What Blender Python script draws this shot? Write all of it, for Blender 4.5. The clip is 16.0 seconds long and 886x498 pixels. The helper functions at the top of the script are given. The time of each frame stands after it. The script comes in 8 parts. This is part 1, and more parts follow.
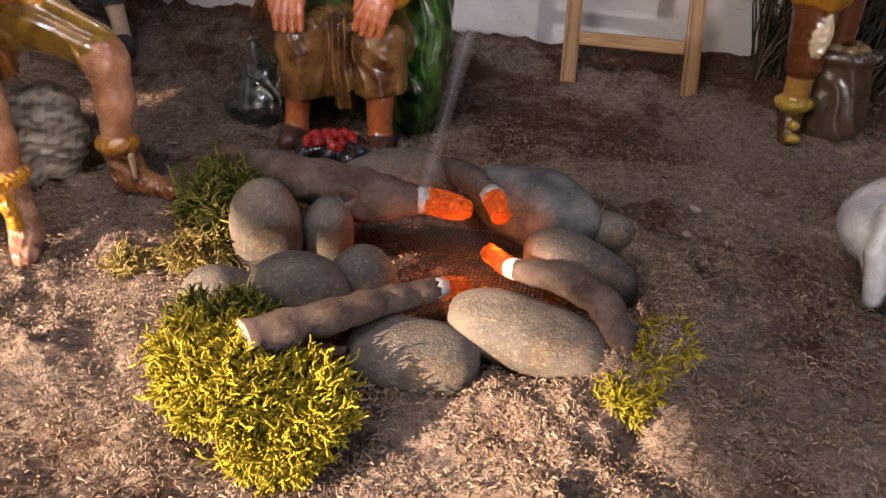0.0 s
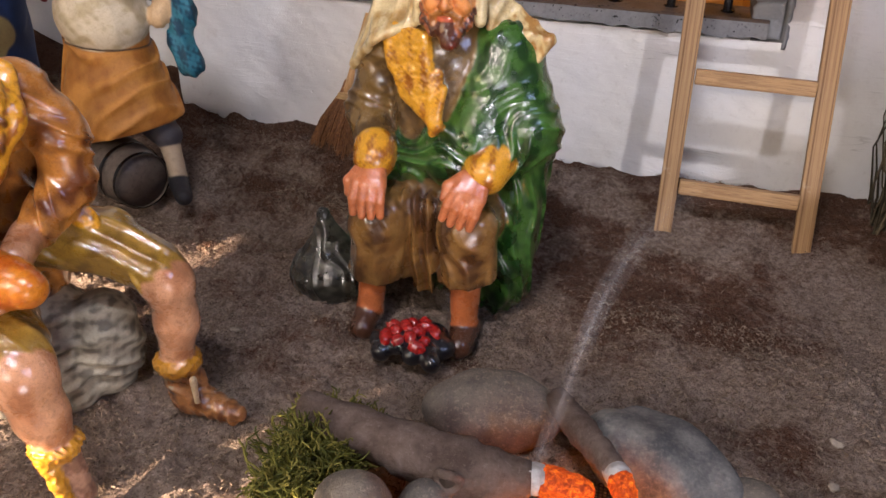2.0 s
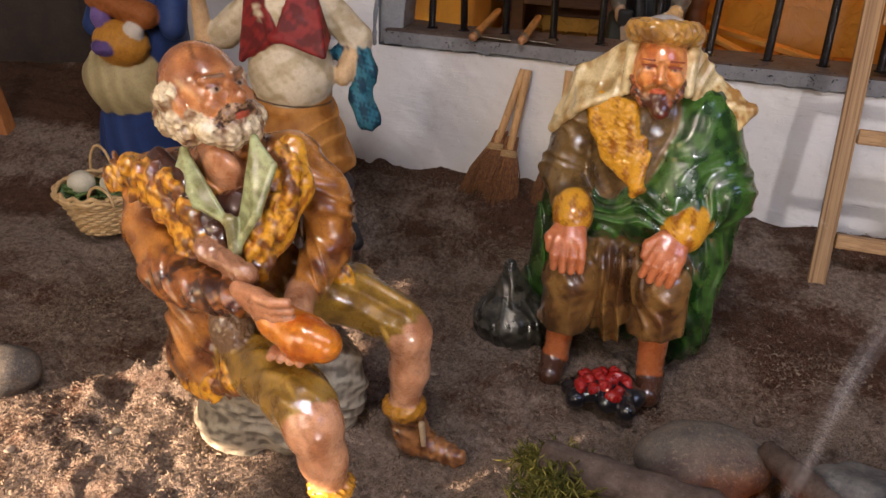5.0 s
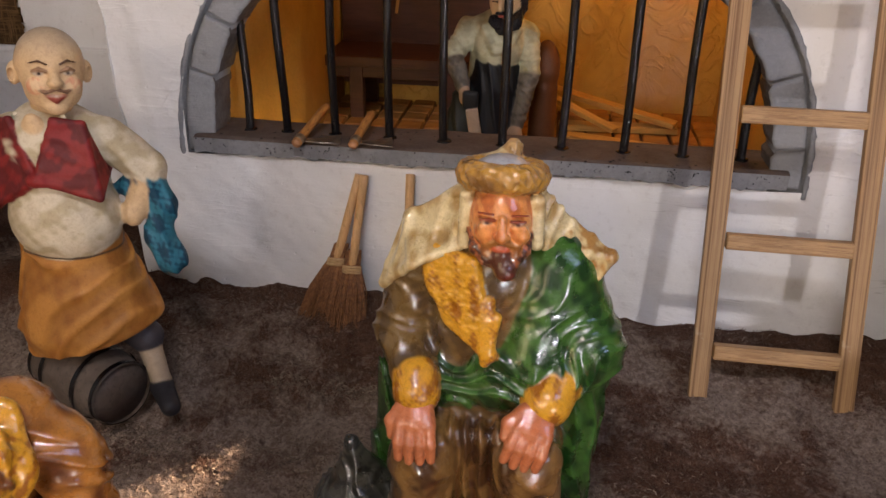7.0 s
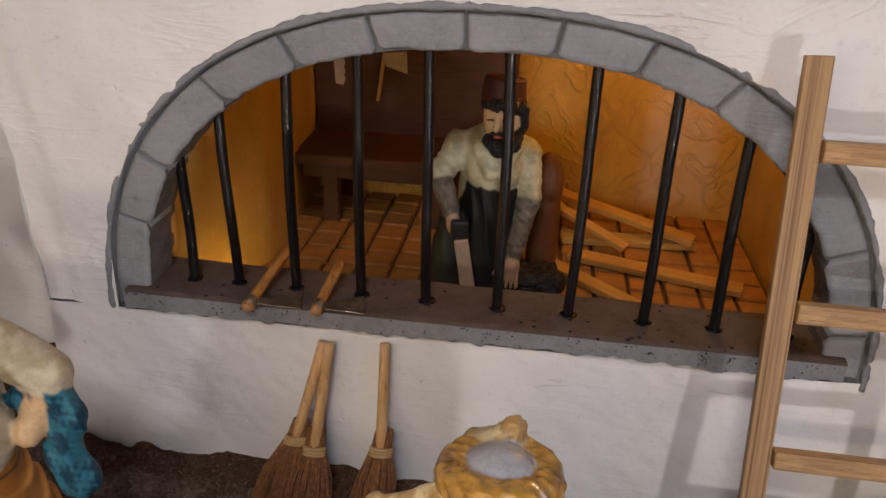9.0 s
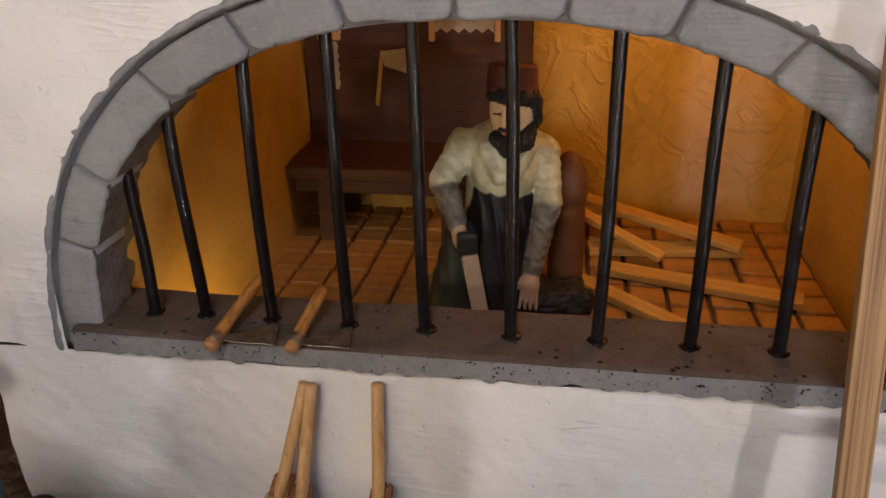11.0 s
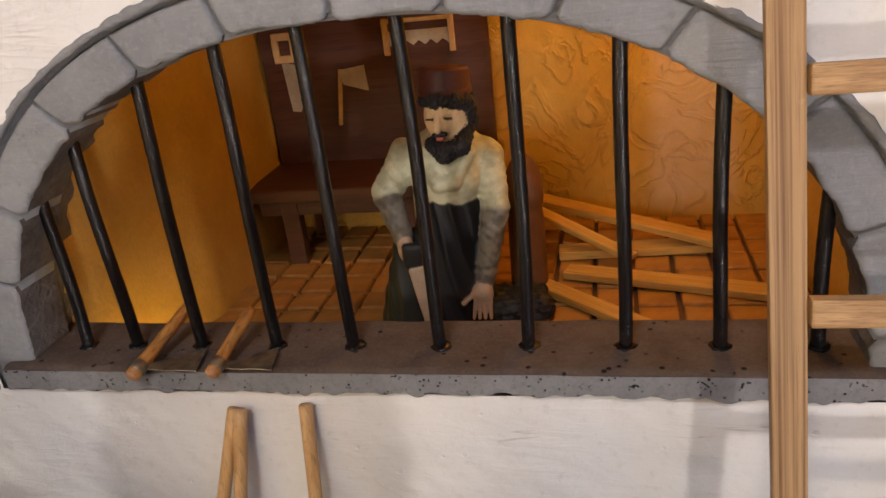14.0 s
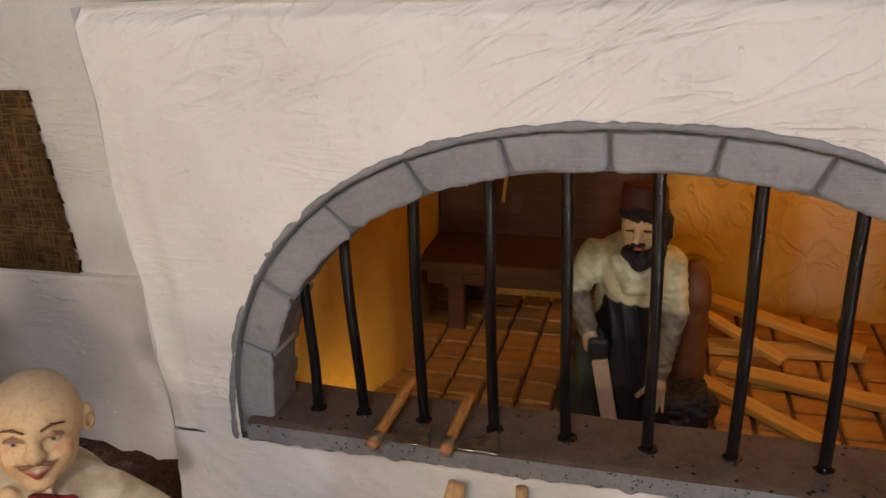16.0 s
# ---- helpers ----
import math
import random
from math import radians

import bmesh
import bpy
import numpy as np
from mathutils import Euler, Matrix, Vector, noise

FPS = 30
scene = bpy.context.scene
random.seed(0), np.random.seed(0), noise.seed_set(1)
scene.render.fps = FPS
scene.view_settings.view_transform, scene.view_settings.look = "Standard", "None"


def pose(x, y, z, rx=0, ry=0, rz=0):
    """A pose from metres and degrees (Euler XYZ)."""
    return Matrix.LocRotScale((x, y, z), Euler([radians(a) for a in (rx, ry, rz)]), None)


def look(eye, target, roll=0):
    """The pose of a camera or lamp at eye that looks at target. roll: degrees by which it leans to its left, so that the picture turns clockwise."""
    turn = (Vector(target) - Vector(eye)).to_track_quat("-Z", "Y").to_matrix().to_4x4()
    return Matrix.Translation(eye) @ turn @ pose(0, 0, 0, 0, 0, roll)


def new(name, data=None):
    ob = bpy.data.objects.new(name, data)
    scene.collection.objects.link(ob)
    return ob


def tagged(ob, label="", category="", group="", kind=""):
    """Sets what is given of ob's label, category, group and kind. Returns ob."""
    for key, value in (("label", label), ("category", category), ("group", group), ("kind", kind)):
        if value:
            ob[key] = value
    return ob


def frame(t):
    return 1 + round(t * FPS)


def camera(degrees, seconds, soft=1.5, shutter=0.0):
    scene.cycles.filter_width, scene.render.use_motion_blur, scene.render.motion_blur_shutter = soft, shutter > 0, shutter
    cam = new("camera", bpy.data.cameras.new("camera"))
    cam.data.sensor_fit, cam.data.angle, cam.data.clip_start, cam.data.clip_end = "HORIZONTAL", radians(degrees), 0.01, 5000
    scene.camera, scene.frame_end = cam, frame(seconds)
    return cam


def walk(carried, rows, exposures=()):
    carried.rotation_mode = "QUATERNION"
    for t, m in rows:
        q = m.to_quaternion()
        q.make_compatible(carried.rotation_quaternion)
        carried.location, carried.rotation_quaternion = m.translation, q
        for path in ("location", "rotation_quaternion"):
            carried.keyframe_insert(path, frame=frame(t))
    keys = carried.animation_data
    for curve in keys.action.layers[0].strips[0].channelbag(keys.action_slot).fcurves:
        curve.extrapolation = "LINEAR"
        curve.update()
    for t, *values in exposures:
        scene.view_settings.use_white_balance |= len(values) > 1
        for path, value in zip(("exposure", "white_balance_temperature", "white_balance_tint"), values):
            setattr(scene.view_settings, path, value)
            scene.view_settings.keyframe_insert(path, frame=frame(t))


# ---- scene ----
cam = camera(59.4, 16.0)
PATH = [
    (0, (0.005, 0.002, 0.201), (-0.349, 1.708, -0.781), 2.8),
    (0.5, (0.028, 0.051, 0.192), (-0.355, 1.737, -0.813), 2.5),
    (1, (0.02, 0.072, 0.22), (-0.38, 1.754, -0.785), 2.4),
    (1.5, (-0.025, 0.099, 0.255), (-0.43, 1.779, -0.752), 2.6),
    (2, (-0.064, 0.106, 0.282), (-0.5, 1.799, -0.691), 2.3),
    (2.3, (-0.089, 0.111, 0.293), (-0.509, 1.805, -0.682), 3.3),
    (2.5, (-0.089, 0.101, 0.298), (-0.563, 1.805, -0.636), 1.9),
    (3, (-0.129, 0.081, 0.291), (-0.628, 1.785, -0.63), 2.2),
    (3.5, (-0.164, 0.047, 0.292), (-0.664, 1.748, -0.634), 3.1),
    (3.7, (-0.173, 0.034, 0.292), (-0.681, 1.733, -0.631), 3.1),
    (5.8, (-0.152, 0.098, 0.325), (-0.656, 1.801, -0.596), 0.9),
    (6, (-0.15, 0.112, 0.328), (-0.602, 1.832, -0.587), 1.3),
    (6.5, (-0.152, 0.153, 0.342), (-0.501, 1.905, -0.559), 1.4),
    (7, (-0.16, 0.188, 0.352), (-0.408, 1.968, -0.526), 1.1),
    (7.5, (-0.16, 0.226, 0.365), (-0.358, 2.018, -0.5), 1.3),
    (8, (-0.159, 0.272, 0.382), (-0.344, 2.065, -0.485), 1.7),
    (8.5, (-0.1725, 0.3079, 0.4143), (-0.3631, 2.1024, -0.448), 2.15),
    (9, (-0.1779, 0.3379, 0.4135), (-0.4036, 2.1264, -0.4526), 2.12),
    (9.2, (-0.1859, 0.3549, 0.4135), (-0.4256, 2.1464, -0.4386), 2.2),
    (11.3, (-0.162, 0.428, 0.371), (-0.477, 2.224, -0.451), -2.0),
    (11.5, (-0.156, 0.435, 0.369), (-0.473, 2.223, -0.471), -2.6),
    (12, (-0.14, 0.44, 0.36), (-0.493, 2.229, -0.462), -4.0),
    (12.5, (-0.125, 0.444, 0.36), (-0.498, 2.228, -0.463), -5.2),
    (13, (-0.115, 0.445, 0.357), (-0.508, 2.226, -0.464), -5.7),
    (13.5, (-0.11, 0.442, 0.353), (-0.521, 2.224, -0.458), -6.1),
    (14, (-0.106, 0.442, 0.357), (-0.532, 2.242, -0.403), -6.6),
    (14.5, (-0.109, 0.441, 0.373), (-0.549, 2.245, -0.369), -6.9),
    (15, (-0.135, 0.426, 0.401), (-0.586, 2.235, -0.324), -5.6),
    (15.5, (-0.172, 0.404, 0.427), (-0.636, 2.216, -0.282), -3.5),
    (16, (-0.199, 0.386, 0.43), (-0.73, 2.183, -0.268), -2.3),
]
walk(cam, [(t, look(eye, target, roll)) for t, eye, target, roll in PATH], [
    (0, 1.90, 6550, 15), (1.0, 1.86, 6400, 15), (2.0, 2.40, 6300, 12), (2.5, 2.48, 6400, 12), (3.5, 2.32, 6600, 12), (7, 2.06, 6450, 12), (9, 1.98, 6600, 9),
    (11.5, 2.22, 6800, 9), (12.5, 2.40, 6950, 9), (13.5, 2.40, 6950, 9), (14.5, 2.30, 6850, 9), (15.2, 2.04, 6900, 9), (16, 1.98, 7000, 9)])

# ---- light: a dim room, a low sun through an added opening, display lamps, added fills ----
world = bpy.data.worlds.new("room_light")
scene.world = world
world.use_nodes = True
bg = world.node_tree.nodes["Background"]
sky = world.node_tree.nodes.new("ShaderNodeTexSky")
sky.sky_type, sky.sun_disc = 'NISHITA', False
SUN_WAY = Vector((0.62, 0.66, -0.28)).normalized()
sky.sun_elevation, sky.sun_rotation = math.asin(-SUN_WAY.z), math.atan2(-SUN_WAY.x, -SUN_WAY.y)
world.node_tree.links.new(sky.outputs[0], bg.inputs[0])
bg.inputs[1].default_value = 0.035


def lamp(name, kind, power, colour, m, size=0.1, size_y=0.1, angle=0.01):
    data = bpy.data.lights.new(name, kind)
    data.energy, data.color = power, colour
    if kind == 'AREA':
        data.shape, data.size, data.size_y = 'RECTANGLE', size, size_y
    elif kind == 'SUN':
        data.angle = angle
    else:
        data.shadow_soft_size = size
    ob = new(name, data)
    ob.matrix_world = m
    return ob


lamp("sun", 'SUN', 5.2, (1.0, 0.75, 0.54), look((0, 0, 0), SUN_WAY), angle=radians(0.6))
lamp("display_lamp_right", 'AREA', 1.2, (0.95, 0.91, 0.94), look((0.50, -0.55, 0.04), (-0.08, 0.75, 0.17)), 0.06, 0.06)
# added bluish fill for the shadows, no source of its own
lamp("fill_lamp_high", 'AREA', 0.48, (0.50, 0.60, 1.0), look((0.60, 0.00, 0.85), (-0.1, 0.6, 0.0)), 0.30, 0.30)
for k in range(5):
    lamp("display_strip", 'POINT', 0.30, (1.0, 0.82, 0.68), pose(-0.74 + 0.070 * k, -0.25, 0.49), 0.010)
lamp("display_lamp_top", 'AREA', 0.9, (1.0, 0.87, 0.76), look((-0.35, -0.78, 0.64), (-0.15, 0.65, 0.22)), 0.5, 0.05)
# added fill from above to lift the ground against the wall
lamp("fill_lamp_overhead", 'AREA', 0.75, (0.93, 0.90, 0.96), look((-0.20, 0.06, 0.82), (-0.20, 0.52, 0.0)), 0.16, 0.04)
lamp("workshop_lamp", 'POINT', 0.165, (1.0, 0.53, 0.12), pose(-0.055, 1.000, 0.365), 0.012)
lamp("workshop_lamp_low", 'POINT', 0.016, (1.0, 0.70, 0.18), pose(-0.40, 0.862, 0.10), 0.006)

# ---- tools for meshes ----
def link(name, verts, faces, mats, parent=None, label="", smooth=True, mat_index=None):
    me = bpy.data.meshes.new(name)
    me.from_pydata([tuple(v) for v in verts], [], [tuple(f) for f in faces])
    for m in (mats if isinstance(mats, (list, tuple)) else [mats]):
        me.materials.append(m)
    if mat_index is not None:
        me.polygons.foreach_set("material_index", mat_index)
    me.polygons.foreach_set("use_smooth", [smooth] * len(me.polygons))
    me.update()
    ob = new(name, me)
    if parent:
        ob.parent = parent
    if label:
        tagged(ob, label)
    return ob


def part(name, bm, material, parent, label="", smooth=False):
    me = bpy.data.meshes.new(name)
    bmesh.ops.recalc_face_normals(bm, faces=bm.faces)
    bm.to_mesh(me)
    bm.free()
    me.materials.append(material)
    me.polygons.foreach_set("use_smooth", [smooth] * len(me.polygons))
    ob = new(name, me)
    if parent:
        ob.parent = parent
    if label:
        tagged(ob, label)
    return ob


def empty(name, label, category, kind="", group=""):
    return tagged(new(name), label, category, group, kind)


def lattice(seed, n=64):
    return np.random.RandomState(seed).rand(n, n)


def noise2(x, y, size, seed):
    """Smooth value noise from -1 to 1, with features of that size."""
    t = lattice(seed)
    u, v = np.asarray(x) / size, np.asarray(y) / size
    i, j = np.floor(u).astype(int), np.floor(v).astype(int)
    f, g = u - i, v - j
    f, g = f * f * (3 - 2 * f), g * g * (3 - 2 * g)
    a, b, c, d = t[i % 64, j % 64], t[(i + 1) % 64, j % 64], t[i % 64, (j + 1) % 64], t[(i + 1) % 64, (j + 1) % 64]
    return 2 * ((a * (1 - f) + b * f) * (1 - g) + (c * (1 - f) + d * f) * g) - 1


def wob(p, size, seed):
    """Cheap smooth noise in space for arrays p[..., 3]."""
    r = np.random.RandomState(seed)
    out = 0
    for _ in range(5):
        k = r.normal(size=3)
        k *= (0.7 + 0.8 * r.rand()) * 2 * math.pi / size / np.linalg.norm(k)
        out = out + np.sin(p[..., 0] * k[0] + p[..., 1] * k[1] + p[..., 2] * k[2] + r.rand() * 6.28)
    return out / 3.0


def box_bm(c, half, rot=(0, 0, 0), bevel=0.0, seg=1, bm=None):
    bm = bm or bmesh.new()
    m = pose(*c, *rot) @ Matrix.Diagonal((2 * half[0], 2 * half[1], 2 * half[2], 1))
    made = bmesh.ops.create_cube(bm, size=1, matrix=m)
    if bevel:
        edges = {e for v in made["verts"] for e in v.link_edges}
        bmesh.ops.bevel(bm, geom=list(edges), offset=bevel, segments=seg, affect='EDGES', profile=0.6)
    return bm


def tube(path, radii, sides=10, rough=0.0, seed=0, cap=True):
    """Vertices and faces of a tube along a path."""
    path = np.asarray(path, float)
    n = len(path)
    radii = np.full(n, radii) if np.isscalar(radii) else np.asarray(radii, float)
    tan = np.gradient(path, axis=0)
    tan /= np.linalg.norm(tan, axis=1)[:, None] + 1e-12
    ref = np.array([0, 0, 1.0]) if abs(tan[0][2]) < 0.9 else np.array([1.0, 0, 0])
    u = np.cross(tan[0], ref)
    u /= np.linalg.norm(u)
    verts = []
    ang = np.arange(sides) * 2 * math.pi / sides
    r = np.random.RandomState(seed)
    jit = 1 + rough * r.uniform(-1, 1, (n, sides))
    for i in range(n):
        u = u - tan[i] * np.dot(u, tan[i])
        u /= np.linalg.norm(u) + 1e-12
        w = np.cross(tan[i], u)
        verts.append(path[i] + radii[i] * jit[i][:, None] * (np.cos(ang)[:, None] * u + np.sin(ang)[:, None] * w))
    verts = np.concatenate(verts)
    faces = []
    for i in range(n - 1):
        for k in range(sides):
            a, b = i * sides + k, i * sides + (k + 1) % sides
            faces.append((a, b, b + sides, a + sides))
    if cap:
        verts = np.vstack([verts, path[0], path[-1]])
        for k in range(sides):
            faces.append((len(verts) - 2, (k + 1) % sides, k))
            faces.append((len(verts) - 1, (n - 1) * sides + k, (n - 1) * sides + (k + 1) % sides))
    return verts, faces


def join(pieces):
    """Joins lists of (verts, faces)."""
    vs, fs, at = [], [], 0
    for v, f in pieces:
        vs.append(np.asarray(v))
        fs += [tuple(i + at for i in face) for face in f]
        at += len(v)
    return np.vstack(vs), fs


def lump(c, half, rot=(0, 0, 0), rough=0.04, size=0.03, seed=0, nu=48, nv=28, power=2.0, fine=0.0):
    """A pebble: a rounded solid with soft uneven sides."""
    u = np.linspace(0, 2 * math.pi, nu, endpoint=False)
    v = np.linspace(0, math.pi, nv)[1:-1]
    uu, vv = np.meshgrid(u, v)
    p = np.stack([np.sin(vv) * np.cos(uu), np.sin(vv) * np.sin(uu), np.cos(vv)], -1).reshape(-1, 3)
    p = np.vstack([p, [0, 0, 1], [0, 0, -1]])
    p = p / (np.sum(np.abs(p) ** power, axis=1) ** (1 / power))[:, None]
    q = p * np.asarray(half)
    bump = 1 + rough * wob(q + seed, size, seed) + fine * wob(q, size / 6, seed + 7)
    q = q * bump[:, None]
    m = np.array(Euler([radians(a) for a in rot]).to_matrix())
    q = q @ m.T + np.asarray(c)
    n = len(v)
    faces = []
    for i in range(n - 1):
        for k in range(nu):
            a, b = i * nu + k, i * nu + (k + 1) % nu
            faces.append((a, a + nu, b + nu, b))
    top, bot = len(q) - 2, len(q) - 1
    for k in range(nu):
        faces.append((top, k, (k + 1) % nu))
        faces.append((bot, (n - 1) * nu + (k + 1) % nu, (n - 1) * nu + k))
    return q, faces


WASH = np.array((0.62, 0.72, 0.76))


def patches(a, b, size, seed, way=(1, 1, 1), cover=0.0, hard=1.4):
    """Two paints in ragged patches."""
    a, b = np.asarray(a), np.asarray(b)

    def f(p):
        w = wob(p * np.asarray(way), size, seed) + 0.5 * wob(p, size * 0.4, seed + 1)
        return a + (b - a) * np.clip(0.5 + (w - cover) * hard, 0, 1)[..., None]
    return f


class Clay:
    """Soft solids melted together and drawn as one skin, each with its colour."""

    def __init__(self):
        self.ops = []

    def add(self, f, lo, hi, col, k, kind, edge, disp):
        self.ops.append((f, np.asarray(lo) - 0.006, np.asarray(hi) + 0.006, col, k, kind, edge, disp))

    def cone(self, a, b, ra, rb=None, col=None, k=0.003, kind="add", edge=0.0006, disp=None, flat=None, amount=1.0):
        """A rod with round ends; flat: a direction in which it is thinner by that amount."""
        a, b = np.asarray(a, float), np.asarray(b, float)
        rb = ra if rb is None else rb
        w = None if flat is None else np.asarray(flat, float) / np.linalg.norm(flat)

        def f(p):
            ba, pa = b - a, p - a
            t = np.clip((pa @ ba) / (ba @ ba), 0, 1)
            q = pa - t[..., None] * ba
            if w is not None:
                q = q + (q @ w)[..., None] * w * (1 / amount - 1)
            d = np.linalg.norm(q, axis=-1) - (ra + (rb - ra) * t)
            return d * (1 if w is None else min(1, amount))
        r = max(ra, rb)
        self.add(f, np.minimum(a, b) - r, np.maximum(a, b) + r, col, k, kind, edge, disp)

    def bend(self, pts, radii, **kw):
        """Rods from point to point."""
        for i in range(len(pts) - 1):
            self.cone(pts[i], pts[i + 1], radii[i], radii[i + 1], **kw)

    def ball(self, c, half, col=None, k=0.003, rot=(0, 0, 0), kind="add", edge=0.0006, disp=None):
        c = np.asarray(c, float)
        half = np.full(3, half) if np.isscalar(half) else np.asarray(half, float)
        m = np.array(Euler([radians(v) for v in rot]).to_matrix())

        def f(p):
            q = (p - c) @ m
            k0 = np.linalg.norm(q / half, axis=-1)
            k1 = np.linalg.norm(q / half ** 2, axis=-1) + 1e-9
            return k0 * (k0 - 1) / k1
        self.add(f, c - half.max(), c + half.max(), col, k, kind, edge, disp)

    def slab(self, c, half, rnd=0.002, col=None, k=0.003, rot=(0, 0, 0), kind="add", edge=0.0006, disp=None):
        c, half = np.asarray(c, float), np.asarray(half, float)
        m = np.array(Euler([radians(v) for v in rot]).to_matrix())

        def f(p):
            q = np.abs((p - c) @ m) - (half - rnd)
            return np.linalg.norm(np.maximum(q, 0), axis=-1) + np.minimum(q.max(-1), 0) - rnd
        r = np.linalg.norm(half)
        self.add(f, c - r, c + r, col, k, kind, edge, disp)

    def sheet(self, a, b, c, r, col=None, k=0.002, kind="add", edge=0.0006, disp=None):
        """A three-cornered cloth of the thickness 2 r."""
        a, b, c = (np.asarray(v, float) for v in (a, b, c))
        ba, cb, ac = b - a, c - b, a - c
        nor = np.cross(ba, ac)

        def f(p):
            pa, pb, pc = p - a, p - b, p - c
            inside = (np.sign(pa @ np.cross(ba, nor)) + np.sign(pb @ np.cross(cb, nor)) + np.sign(pc @ np.cross(ac, nor))) < 2
            edges = [np.sum((e * np.clip((q @ e) / (e @ e), 0, 1)[..., None] - q) ** 2, -1) for e, q in ((ba, pa), (cb, pb), (ac, pc))]
            d2 = np.where(inside, np.minimum(np.minimum(edges[0], edges[1]), edges[2]), (pa @ nor) ** 2 / (nor @ nor))
            return np.sqrt(d2) - r
        self.add(f, np.minimum(np.minimum(a, b), c) - r, np.maximum(np.maximum(a, b), c) + r, col, k, kind, edge, disp)

    def drum(self, c, radius, half, rnd=0.001, col=None, k=0.002, rot=(0, 0, 0), kind="add", edge=0.0006, disp=None, taper=0.0):
        c = np.asarray(c, float)
        m = np.array(Euler([radians(v) for v in rot]).to_matrix())

        def f(p):
            q = (p - c) @ m
            a = np.hypot(q[..., 0], q[..., 1]) - (radius - rnd) * (1 - taper * q[..., 2] / half)
            b = np.abs(q[..., 2]) - (half - rnd)
            return np.hypot(np.maximum(a, 0), np.maximum(b, 0)) + np.minimum(np.maximum(a, b), 0) - rnd
        r = math.hypot(radius * (1 + abs(taper)), half)
        self.add(f, c - r, c + r, col, k, kind, edge, disp)

    def ring(self, c, big, small, col=None, k=0.003, rot=(0, 0, 0), kind="add", edge=0.0006, disp=None, oval=1.0):
        c = np.asarray(c, float)
        m = np.array(Euler([radians(v) for v in rot]).to_matrix())

        def f(p):
            q = (p - c) @ m
            h = np.hypot(q[..., 0], q[..., 1] / oval) - big
            return np.hypot(h, q[..., 2]) - small
        r = (big + small) * max(1, oval)
        self.add(f, c - r, c + r, col, k, kind, edge, disp)

    def at(self, p, colour=False):
        d = np.full(p.shape[:-1], 1.0, np.float32)
        col = np.zeros(p.shape[:-1] + (3,), np.float32) if colour else None
        flatp = p.reshape(-1, 3) if colour else None
        for f, lo, hi, c, k, kind, edge, disp in self.ops:
            if colour:
                mask = np.all((flatp > lo) & (flatp < hi), axis=1)
                if not mask.any():
                    continue
                idx, q = np.nonzero(mask)[0], flatp[mask]
            else:
                i0 = [int(np.clip(np.searchsorted(ax, l) - 1, 0, len(ax))) for ax, l in zip(self.axes, lo)]
                i1 = [int(np.clip(np.searchsorted(ax, h) + 1, 0, len(ax))) for ax, h in zip(self.axes, hi)]
                if min(b - a for a, b in zip(i0, i1)) <= 0:
                    continue
                idx = tuple(slice(a, b) for a, b in zip(i0, i1))
                q = p[idx]
            v = f(q)
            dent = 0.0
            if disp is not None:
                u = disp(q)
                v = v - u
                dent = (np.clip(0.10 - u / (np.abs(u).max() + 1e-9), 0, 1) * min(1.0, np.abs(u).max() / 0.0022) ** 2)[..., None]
            old = d[idx]
            if kind == "add":
                h = np.clip(0.5 + 0.5 * (old - v) / k, 0, 1)
                d[idx] = old * (1 - h) + v * h - k * h * (1 - h)
            elif kind == "cut":
                h = np.clip(0.5 - 0.5 * (old + v) / k, 0, 1)
                d[idx] = old * (1 - h) - v * h + k * h * (1 - h)
            if colour and c is not None:
                over = (old - v) if kind == "add" else (-v if kind == "paint" else 0.0012 - v)
                w = np.clip(0.5 + 0.5 * over / edge, 0, 1)[:, None]
                tint = c(q) if callable(c) else np.asarray(c)
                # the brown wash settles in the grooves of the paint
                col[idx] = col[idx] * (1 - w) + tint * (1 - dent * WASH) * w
        return (d, col) if colour else d

    def skin(self, step):
        lo = np.min([o[1] for o in self.ops if o[5] == "add"], axis=0)
        hi = np.max([o[2] for o in self.ops if o[5] == "add"], axis=0)
        self.axes = [np.arange(a, b, step) for a, b in zip(lo, hi)]
        g = np.stack(np.meshgrid(*self.axes, indexing="ij"), -1).astype(np.float32)
        d = self.at(g)
        del g
        s = d < 0
        n = np.array(d.shape) - 1
        corners = [(i, j, k) for i in (0, 1) for j in (0, 1) for k in (0, 1)]

        def cell(a, c):
            return a[c[0]:c[0] + n[0], c[1]:c[1] + n[1], c[2]:c[2] + n[2]]
        count = sum(cell(s, c).astype(np.int8) for c in corners)
        act = np.nonzero((count > 0) & (count < 8))
        num = -np.ones(n, np.int64)
        num[act] = np.arange(len(act[0]))
        base = np.stack(act, -1)
        val = {c: cell(d, c)[act] for c in corners}
        acc, tot = np.zeros((len(base), 3)), np.zeros(len(base))
        for a in corners:
            for ax in range(3):
                if a[ax]:
                    continue
                b = tuple(1 if i == ax else a[i] for i in range(3))
                va, vb = val[a], val[b]
                m = (va < 0) != (vb < 0)
                t = np.where(m, va / np.where(m, va - vb, 1), 0)
                pt = np.tile(np.array(a, float), (len(base), 1))
                pt[:, ax] = t
                acc[m] += pt[m]
                tot += m
        verts = lo + (base + acc / tot[:, None]) * step
        quads = []
